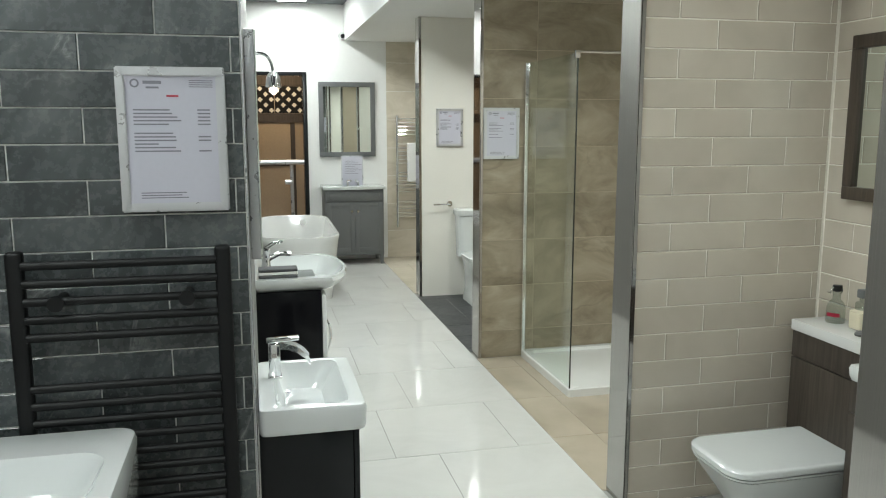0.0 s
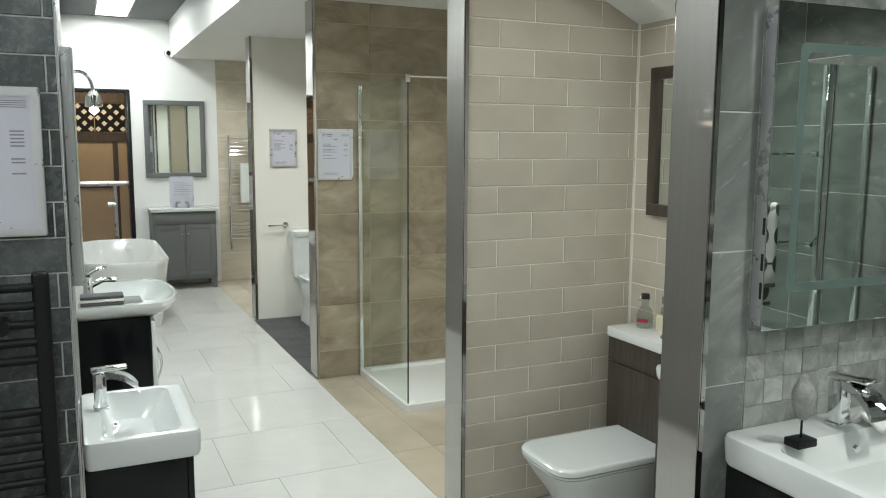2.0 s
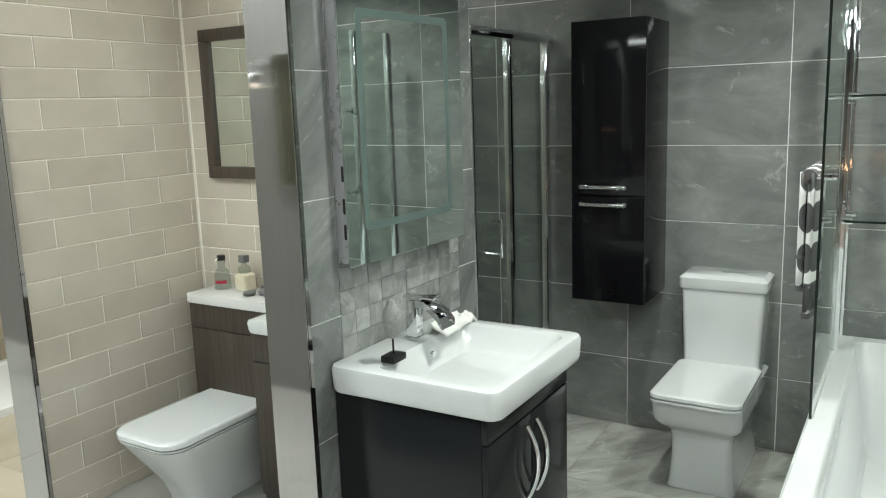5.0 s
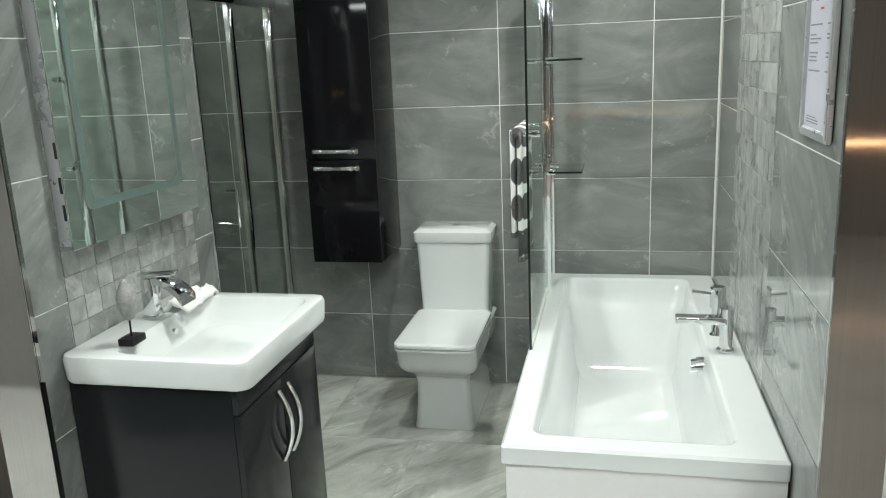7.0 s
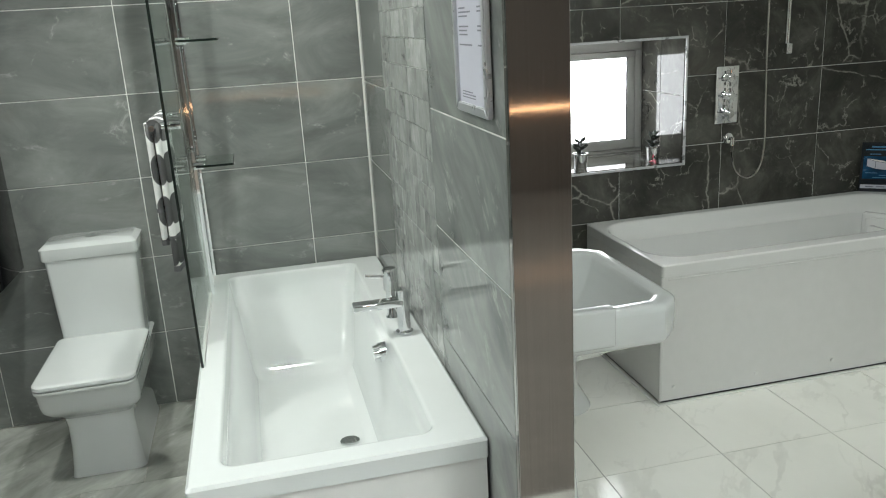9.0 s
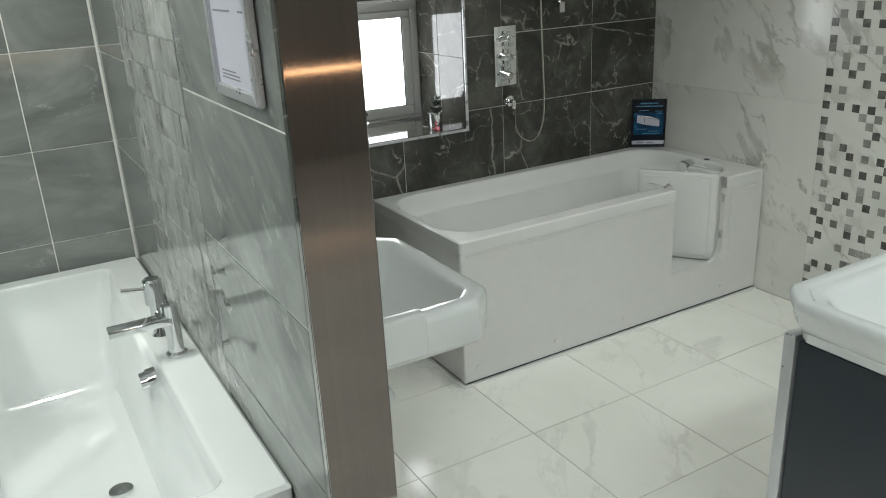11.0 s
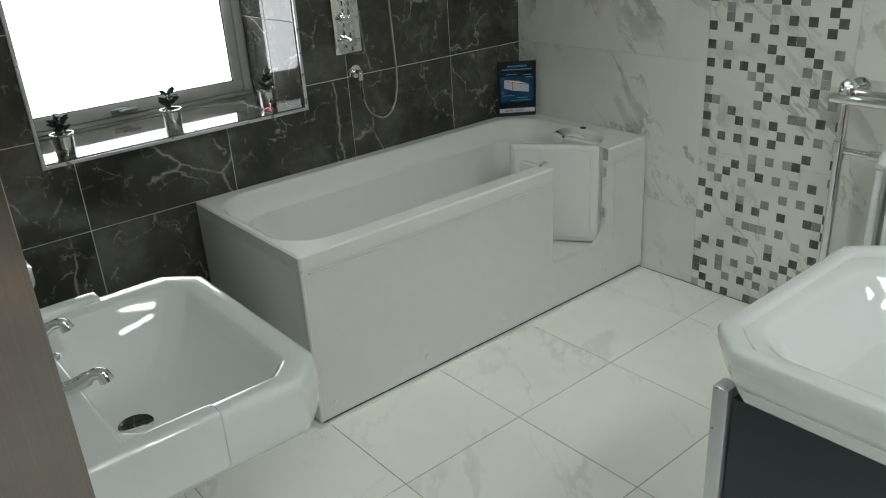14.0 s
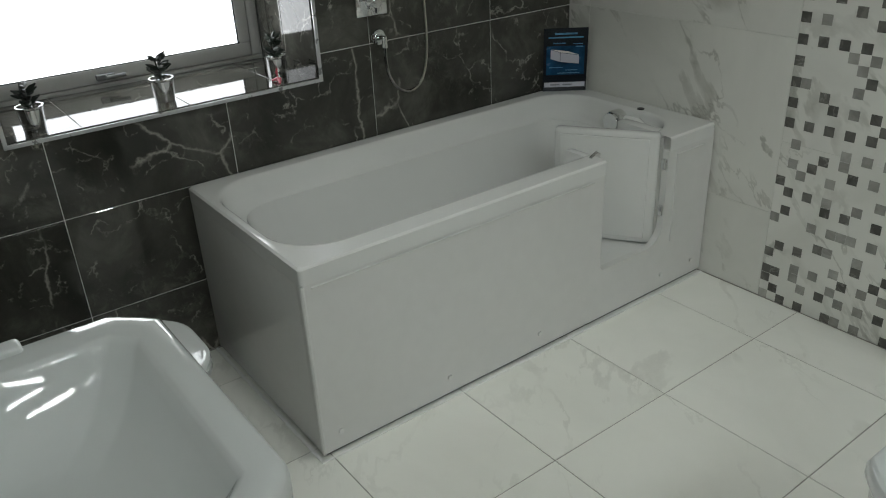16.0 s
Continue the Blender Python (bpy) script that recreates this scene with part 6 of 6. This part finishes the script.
def build_second_basin():
    x0, cy, top = 0.392, 4.8, 0.855
    v = thing("vanity_unit", (x0, cy, 0), "black gloss cabinet with white curved door", "vanity unit", rz=90)
    part("carcass", box(-0.36, 0.36, -0.32, -0.002, 0.0, top - 0.07, 0.003), BLACK_GLOSS, v)
    part("door", box(-0.355, 0.355, -0.345, -0.322, 0.03, top - 0.09, 0.006), ACRYLIC, v, "white front door")
    part("handle", tube(arc((-0.3, -0.345, 0.62), (-0.3, -0.39, 0.54), (-0.3, -0.345, 0.45), 8), 0.007, 8), CHROME, v, "chrome handle")
    b = thing("basin", (x0, cy, 0), "white bow-fronted basin with a chrome tap", "basin", rz=90)
    def bow(s, z, dx=0.0):
        out = []
        for i in range(25):
            t = math.pi * i / 24
            out.append((0.39 * s * math.cos(t), dx - 0.34 * s - 0.14 * s * math.sin(t) if 2 <= i <= 22 else dx - 0.16 * s * i / 2 * 1.9 * 0.5 if i < 2 else dx - 0.16 * s * (24 - i) / 2 * 0.95, z))
        return out
    part("bowl", loft([bow(0.7, top - 0.1, -0.02), bow(0.86, top - 0.07, -0.01), bow(0.97, top - 0.042, -0.003), bow(1.0, top - 0.018), bow(0.99, top), bow(0.86, top, -0.05), bow(0.82, top - 0.02, -0.055), bow(0.55, top - 0.1, -0.12)]), CERAMIC, b, "bow-fronted glazed bowl")
    part("tap", join(lathe([(0.028, 0), (0.024, 0.01), (0.022, 0.07), (0.026, 0.09), (0.014, 0.1)], (0, -0.06, top), 18), tube([(0, -0.07, top + 0.04), (0, -0.13, top + 0.07), (0, -0.19, top + 0.065)], [0.014, 0.013, 0.012], 12), tube([(0, -0.06, top + 0.1), (0, -0.1, top + 0.125), (0, -0.15, top + 0.135)], [0.012, 0.009, 0.006], 10)), CHROME, b, "chrome lever mixer tap")
    c = thing("folded_cloth", (0.5, 4.5, top + 0.001), "folded grey striped cloth on the basin", "cloth")
    for k in range(3):
        part("fold", box(-0.09, 0.1, -0.05, 0.05, 0.016 * k, 0.016 * k + 0.014, 0.006, 3), CLOTH_GREY if k != 1 else CLOTH_WHITE, c)
    m = thing("tall_mirror", (0.389, 5.0, 1.5), "frameless mirror above the bow-fronted basin", "mirror", rz=90)
    part("mirror_glass", box(-0.3, 0.3, -0.026, -0.002, -0.42, 0.42, 0.002), MIRROR, m, smooth=False)


build_second_basin()


def build_freestanding_bath():
    x0, x1, y0, y1, top = 0.4, 1.16, 7.6, 9.2, 0.6
    b = thing("freestanding_bath", ((x0 + x1) / 2, (y0 + y1) / 2, 0), "white freestanding bath with a raised end", "bath")
    w, d = x1 - x0, y1 - y0
    def lp(s, z, lift=0.0):
        return [(x, y, zz + lift * max(0, y / d + 0.5) ** 2) for x, y, zz in ring(0, 0, w * s, d * (1 - (1 - s) * w / d), 0.26 * s, z, 8)]
    part("tub", loft([lp(0.8, 0.0), lp(0.84, 0.1), lp(0.97, top - 0.06, 0.02), lp(1.0, top - 0.01, 0.03), lp(0.99, top, 0.03), lp(0.93, top, 0.03), lp(0.9, top - 0.02, 0.02), lp(0.75, 0.2), lp(0.6, 0.16)]), ACRYLIC, b, "smooth white tub")
    part("overflow", tube([(0.12, d / 2 - 0.06, 0.56), (0.12, d / 2 - 0.085, 0.555)], 0.035, 18), CHROME, b, "round chrome overflow")


build_freestanding_bath()


def build_far_end():
    y = Y_FAR - 0.002
    c = thing("vanity_unit", (1.51, y, 0), "grey painted two-door vanity cabinet on tapered feet", "vanity unit")
    h, d = 0.335, -0.43
    part("carcass", box(-h, h, d + 0.022, -0.002, 0.11, 0.865, 0.003), GREY_PAINT, c)
    for sx in (-1, 1):
        for yy in (d + 0.03, -0.03):
            part("foot", loft([ring(sx * (h - 0.025), yy, 0.028, 0.028, 0.003, 0.0), ring(sx * (h - 0.03), yy, 0.05, 0.05, 0.003, 0.11)]), GREY_PAINT, c)
    part("drawer_front", join(box(-h + 0.02, h - 0.02, d + 0.004, d + 0.02, 0.735, 0.845, 0.003), box(-h + 0.05, h - 0.05, d, d + 0.006, 0.76, 0.82, 0.003)), GREY_PAINT, c)
    for a, b, k in ((-h + 0.02, -0.003, -0.035), (0.003, h - 0.02, 0.035)):
        dr = part("door", join(box(a, b, d + 0.008, d + 0.02, 0.15, 0.72, 0.002), box(a, a + 0.05, d + 0.002, d + 0.01, 0.15, 0.72, 0.002), box(b - 0.05, b, d + 0.002, d + 0.01, 0.15, 0.72, 0.002), box(a + 0.05, b - 0.05, d + 0.002, d + 0.01, 0.15, 0.2, 0.002), box(a + 0.05, b - 0.05, d + 0.002, d + 0.01, 0.67, 0.72, 0.002)), GREY_PAINT, c, "grey shaker door")
        part("knob", tube([(k, d + 0.002, 0.62), (k, d - 0.02, 0.62)], [0.007, 0.014], 12), CHROME, dr)
    t = thing("white_worktop", (1.51, y, 0.866), "white basin top on the grey cabinet", "worktop")
    part("slab", box(-h - 0.02, h + 0.02, d - 0.015, -0.002, 0, 0.035, 0.006), CERAMIC, t)
    n = thing("standing_notice", (1.5, y - 0.33, 0.902), "acrylic framed notice standing on the white top", "notice")
    part("sheet", box(-0.115, 0.115, -0.004, 0.004, 0.0, 0.34, 0.002), PAPER, n)
    part("frame_rail", join(box(-0.125, 0.125, -0.006, 0.006, 0.335, 0.345, 0.002), box(-0.125, -0.113, -0.006, 0.006, 0.0, 0.345, 0.002), box(0.113, 0.125, -0.006, 0.006, 0.0, 0.345, 0.002)), SATIN, n)
    part("text_bar", join(*[box(-0.08, 0.03 + 0.04 * (k % 3), -0.0048, -0.0042, 0.28 - 0.02 * k, 0.284 - 0.02 * k, 0) for k in range(8)]), INK, n, smooth=False)
    for sx in (-1, 1):
        part("tap", tube([(0.06 * sx, -0.03, 0.0), (0.06 * sx, -0.03, 0.06), (0.03 * sx, -0.08, 0.065)], 0.012, 10), CHROME, n)
    m = thing("framed_mirror", (1.49, y, 1.652), "large mirror in a grey painted frame", "mirror")
    a, b, f = 0.328, 0.43, 0.055
    part("mirror_glass", box(-a + f - 0.004, a - f + 0.004, -0.016, -0.01, -b + f - 0.004, b - f + 0.004, 0), MIRROR, m, smooth=False)
    for x0, x1, z0, z1 in ((-a, a, b - f, b), (-a, a, -b, -b + f), (-a, -a + f, -b + f, b - f), (a - f, a, -b + f, b - f)):
        part("frame_rail", box(x0, x1, -0.03, -0.001, z0, z1, 0.004), GREY_PAINT, m, "grey painted frame rail")
    s = thing("security_camera", (1.45, y, 2.6), "small white dome security camera on the wall", "security camera")
    part("base", tube([(0, 0, 0), (0, -0.02, 0)], 0.04, 18), ACRYLIC, s)
    part("dome", tube([(0, -0.02, 0), (0, -0.06, -0.004), (0, -0.075, -0.006)], [0.045, 0.045, 0.03], 18), ACRYLIC, s)
    part("lens", tube([(0, -0.07, -0.006), (0, -0.084, -0.008)], [0.03, 0.02], 16), BLACK_GLOSS, s, "dark lens")
    # doorway and the room behind it
    dw = tagged(new("door_1"), "open doorway with a dark frame", "doorway", kind="structure")
    part("door_frame", join(box(0.985, 1.032, Y_FAR - 0.012, Y_FAR + 0.17, 0, 2.19, 0.003), box(0.39, 0.985, Y_FAR - 0.012, Y_FAR + 0.17, 2.15, 2.19, 0.003)), CHARCOAL, dw, "dark door frame")
    rl = thing("grab_rail", (0.72, Y_FAR + 0.3, 1.15), "polished rail across the doorway", "rail")
    part("rail", tube([(-0.34, 0, 0), (0.32, 0, 0)], 0.03, 14), SATIN, rl)
    part("post", join(tube([(0.13, 0.02, -1.15), (0.13, 0.02, 0.0)], 0.022, 12), tube([(0.05, 0.02, -0.24), (0.13, 0.02, -0.24)], 0.03, 12)), SATIN, rl)
    pn = structure("back_room_tiles", join(box(0.2, 1.35, Y_FAR + 1.5, Y_FAR + 1.6, 0, 2.7, 0)), CLAY, "beige panelled partition behind the doorway", "wall")
    part("dark_band", join(box(0.2, 1.35, Y_FAR + 1.485, Y_FAR + 1.499, 2.1, 2.28, 0.002), box(0.2, 1.35, Y_FAR + 1.485, Y_FAR + 1.499, 1.62, 1.74, 0.002), box(0.9, 0.96, Y_FAR + 1.48, Y_FAR + 1.499, 0.0, 1.62, 0.002), box(0.2, 0.9, Y_FAR + 1.485, Y_FAR + 1.499, 1.04, 1.1, 0.002)), WENGE, pn, "dark brown bands", smooth=False)
    for k in range(3):
        x = 0.34 + 0.37 * k
        tl = part("patterned_tile", box(x, x + 0.36, Y_FAR + 1.487, Y_FAR + 1.499, 1.745, 2.095, 0.001), BLACK_MATT, pn, "black and cream patterned tile", smooth=False)
        bits = []
        for i in range(5):
            for j in range(5):
                if (i + j) % 2 == 0:
                    cx, cz, q = x + 0.036 + 0.072 * i, 1.78 + 0.07 * j, 0.034
                    bm = bmesh.new()
                    vs = [bm.verts.new((cx + q * a, Y_FAR + 1.4855, cz + q * b)) for a, b in ((1, 0), (0, 1), (-1, 0), (0, -1))]
                    bm.faces.new(vs)
                    vs2 = bmesh.ops.extrude_face_region(bm, geom=list(bm.faces))["geom"]
                    bmesh.ops.translate(bm, vec=(0, 0.0014, 0), verts=[g for g in vs2 if isinstance(g, bmesh.types.BMVert)])
                    bits.append(bm)
        part("pattern", join(*bits), WALL_CREAM, tl, "cream diamond pattern", smooth=False)
    # Warm fill added to light the back room; no lamp is seen there.
    area(0.7, Y_FAR + 0.9, 2.6, 0.3, 0.3, 13, (1.0, 0.78, 0.5))
    r = thing("towel_rail_radiator", (2.27, y - 0.008, 0), "chrome ladder towel radiator with a white towel", "radiator")
    for x in (-0.2, 0.2):
        part("upright", tube([(x, -0.06, 0.38), (x, -0.06, 1.7)], 0.015, 10), CHROME, r)
    z = 1.66
    for nb in (5, 6, 6, 5):
        for k in range(nb):
            part("bar", tube([(-0.2, -0.06, z), (0.2, -0.06, z)], 0.01, 8), CHROME, r)
            z -= 0.045
        z -= 0.07
    t = thing("white_towel", (2.3, y - 0.07, 1.38), "white towel hanging on the chrome radiator", "towel")
    part("towel", box(-0.11, 0.14, -0.03, 0.025, -0.46, 0.0, 0.012, 3), CLOTH_WHITE, t)
    q = thing("toilet_roll_holder", (2.09, 7.677, 0.87), "chrome toilet roll holder on the cream partition", "holder")
    part("bar", join(tube([(-0.085, -0.05, 0.0), (0.085, -0.05, 0.0)], 0.008, 8), tube([(0.08, 0, 0.0), (0.08, -0.055, 0.0)], 0.012, 10), tube([(0.08, 0, 0.0), (0.08, -0.008, 0.0)], 0.026, 14)), CHROME, q)


build_far_end()

# ---- light strip on the wall behind the camera ----
st = thing("strip_light", (X_WEST, -0.6, 0.77), "thin warm strip light along the brown wall", "strip light")
part("housing", box(0.001, 0.03, -1.98, 1.98, 0.0, 0.03, 0.003), SATIN, st)
part("diffuser", box(0.031, 0.038, -1.96, 1.96, 0.006, 0.024, 0.002), STRIP_GLOW, st, "lit warm diffuser", smooth=False)

# ---- ceiling lamps ----
# Fittings go on the added panels too, not just the seen one.
for px, py, watts in PANELS:
    p = thing("ceiling_light", (px, py, HIGH), "slim rectangular white led ceiling panel, one seen, the rest added", "ceiling light", "led ceiling panels")
    part("frame", join(box(-0.165, 0.165, -0.615, -0.6, -0.018, -0.001, 0.002), box(-0.165, 0.165, 0.6, 0.615, -0.018, -0.001, 0.002), box(-0.165, -0.15, -0.6, 0.6, -0.018, -0.001, 0.002), box(0.15, 0.165, -0.6, 0.6, -0.018, -0.001, 0.002)), ACRYLIC, p)
    part("diffuser", box(-0.15, 0.15, -0.6, 0.6, -0.012, -0.001, 0), LED, p, "lit white diffuser", smooth=False)
# Added downlights get the same bezel and lens as the seen one.
for px, py, watts, wide in SPOTS:
    p = thing("downlight", (px, py, SOFFIT), "round chrome recessed downlight, one seen, the rest added", "ceiling light", "recessed downlights")
    part("bezel", lathe([(0.05, -0.001), (0.05, -0.005), (0.038, -0.007), (0.036, -0.002)], n=24), CHROME, p)
    part("lens", lathe([(0.035, -0.001), (0.035, -0.003), (0.001, -0.003)], n=20), LED, p, "lit lens")

# ---- tile pieces ----
G = X_WALL + 0.006
tiled(wall_grey, facing(-1, 0, G, 0), -3.0, -0.066, 0, SOFFIT, -1.03, 0.0, 0.686, 0.345, GREY)
tiled(shower_back, facing(0, -1, 0, 3.0), 2.98, X_WALL, 0, SOFFIT, 3.15, 0.0, 0.686, 0.345, GREY)
tiled(part1, facing(0, -1, 0, 2.098), 1.955, 2.118, 0, SOFFIT, 1.955, 0.188, 0.75, 0.38, GREY)
tiled(part1, facing(0, -1, 0, 2.098), 2.875, 3.01, 0, SOFFIT, 2.875, 0.2, 0.75, 0.38, GREY)
tiled(part1, facing(0, -1, 0, 2.098), 2.118, 2.875, 0.0, SOFFIT, 2.118, 0.188, 0.0757, 0.076, GREY_MOSAIC, gap=0.0012, name="mosaic_tile", wobble=0.003, skip=lambda u, v: (2.2 < u < 2.77 and 1.18 < v < 1.94) or (v < 0.42 and u > 2.2) or v > 2.3)
tiled(part1, facing(1, 0, 3.012, 0), 2.098, 2.24, 0, SOFFIT, 2.1, 0.2, 0.7, 0.38, GREY)
tiled(part0, facing(0, 1, 0, 0.058), -2.57, -1.852, 0, SOFFIT, -2.57, 0.0, 0.686, 0.341, GREY)
tiled(part0, facing(0, 1, 0, 0.058), -X_WALL, -3.31, 0, SOFFIT, -3.31, 0.0, 0.686, 0.341, GREY)
tiled(part0, facing(0, 1, 0, 0.058), -3.31, -2.57, 0, SOFFIT, -3.31, 0.0, 0.074, 0.0863, GREY_MOSAIC, gap=0.0012, name="mosaic_tile", wobble=0.003, skip=lambda u, v: v < 0.5 or v > 2.3)
tiled(part0, facing(0, -1, 0, -0.054), 1.852, X_WALL, 0, SOFFIT, 2.2, 0.0, 0.54, 0.3245, MARBLE_WALL)
D = X_WALL + 0.006
tiled(wall_dark, facing(-1, 0, D, 0), 0.054, -Y_MARBLE, 0, SOFFIT, 0.596, -0.062, 0.547, 0.334, DARK, gap=0.003, hole=(-WY1, -WY0, WZ0, WZ1))
tiled(part2, facing(0, -1, 0, 3.438), 1.889, 2.765, 0, SOFFIT, 2.22, 0.0525, 0.343, 0.1155, BEIGE, gap=0.0045, t=0.003, e=0.0026, bond=0.5, wobble=0.0009)
tiled(beige_side, facing(-1, 0, 2.773, 0), -3.43, -2.24, 0, SOFFIT, -3.43, 0.0525, 0.343, 0.1155, BEIGE, gap=0.0045, t=0.003, e=0.0026, bond=0.5, wobble=0.0009)
tiled(part3, facing(0, -1, 0, 5.648), 1.884, 3.4, 0, SOFFIT, 2.27, -0.126, 0.632, 0.3165, TAN, gap=0.004, skip=lambda u, v: 2.9 < u < 3.06 and 1.13 < v < 1.47)
for k in range(26):
    z = 1.145 + 0.0122 * k
    rr = random.Random(k)
    x = 2.905
    while x < 3.045:
        w = min(rr.uniform(0.02, 0.06), 3.052 - x)
        ob = new("sliver_tile", slab(round(w, 3), 0.0112, 0.008, 0.001, SLIVER))
        ob.parent = part3
        ob.matrix_basis = facing(0, -1, 0, 5.648) @ pose(x, z, rr.uniform(0, 0.003))
        x += w + 0.001
tiled(slate, facing(0, -1, 0, 2.628), -1.0, 0.384, 0.0, 2.4, 0.184, 0.071, 0.351, 0.0876, SLATE, t=0.0035, e=0.0015, bond=0.5, gap=0.004, wobble=0.0015, skip=lambda u, v: v < 0.4 and u < 0)
tiled(slate, facing(1, 0, 0.384, 0), 2.63, 2.9, 0.0, 2.4, 2.4, 0.069, 0.355, 0.0877, SLATE, t=0.0035, e=0.0015, bond=0.5, gap=0.004, wobble=0.0015)
part("edge_trim", box(0.3845, 0.3885, 2.622, 2.63, 0, 2.4, 0.001), SATIN, slate, "steel corner trim", smooth=False)
tiled(wall_far, facing(0, -1, 0, Y_FAR), 1.955, X_WALL, 0, SOFFIT, 1.955, 0.0, 0.6, 0.33, CREAM)
tiled(wall_marble, facing(0, 1, 0, Y_MARBLE - 0.006), -X_WALL, -2.835, 0, SOFFIT, -2.835, 0.335, 0.9, 0.61, MARBLE_WALL, gap=0.0015)
tiled(wall_marble, facing(0, 1, 0, Y_MARBLE - 0.006), -2.285, 0.2, 0, SOFFIT, -2.285, 0.335, 0.9, 0.61, MARBLE_WALL, gap=0.0015)
# mosaic strip: white and smoky squares
rr = random.Random(11)
P = 0.034375
laid = set()
for j in range(52):
    for i in range(16):
        near = sum(q in laid for q in ((i - 1, j), (i, j - 1)))
        slant = sum(q in laid for q in ((i - 1, j - 1), (i + 1, j - 1)))
        if rr.random() < (0.12 if near == 1 else 0.0 if near else (0.62, 0.36, 0.14)[slant]):
            laid.add((i, j))
            ob = new("mosaic_tile", slab(P - 0.001, P - 0.001, 0.0022, 0.0006, MOSAIC_DARK if rr.random() < 0.55 else MOSAIC_MID))
            ob.parent = wall_marble
            ob.matrix_basis = facing(0, 1, 0, Y_MARBLE - 0.006) @ pose(-2.835 + i * P + 0.0005, j * P + 0.0005, 0.001)
tiled(wall_marble, facing(0, 1, 0, Y_MARBLE - 0.006), -2.835, -2.285, 0, SOFFIT, -2.835, 0.0, 0.55, 0.6, MARBLE_WALL, gap=0.0004, t=0.0018)
# window recess lining
for name, m, a, b, c, d in (("sill", Matrix(((0, 1, 0, 0), (-1, 0, 0, 0), (0, 0, 1, WZ0), (0, 0, 0, 1))), -WY1, -WY0, D, 4.27), ("jamb", facing(0, 1, 0, WY0), -4.27, -D, WZ0, WZ1), ("jamb", facing(0, -1, 0, WY1), D, 4.27, WZ0, WZ1)):
    tiled(wall_dark, m, a, b, c, d, a + 0.2, c, 0.32, 0.3235, DARK, gap=0.002)
# floors
tiled(floor, pose(0, 0, -0.006), 0.39, 1.86, 0.0, Y_FAR, 1.03, 4.14, 0.63, 0.663, WHITE_FLOOR, gap=0.003, t=0.006, e=0.0008, bond=0.34)
tiled(floor, pose(0, 0, -0.006), 1.86, 3.84, 3.585, 5.64, 2.1, 3.6, 0.6, 0.6, TAN_FLOOR, gap=0.003, t=0.006, e=0.0008)
tiled(floor, pose(0, 0, -0.006), 1.86, 3.84, 5.795, 7.68, 2.1, 5.9, 0.33, 0.33, DARK_FLOOR, gap=0.003, t=0.006, e=0.0008)
tiled(floor, pose(0, 0, -0.006), 1.86, 3.84, 7.83, Y_FAR, 2.1, 7.9, 0.6, 0.33, CREAM, gap=0.003, t=0.006, e=0.0008)
tiled(floor, pose(0, 0, -0.006, 0, 0, 90), 0.06, 3.0, -3.84, -1.86, 1.322, -3.186, 0.69, 0.66, GREY_FLOOR, gap=0.003, t=0.006, e=0.0008, bond=0.68)
tiled(floor, pose(0, 0, -0.006), 0.4, 3.84, Y_MARBLE, 0.0, 2.673, -1.463, 0.475, 0.47, MARBLE, gap=0.003, t=0.006, e=0.0008)
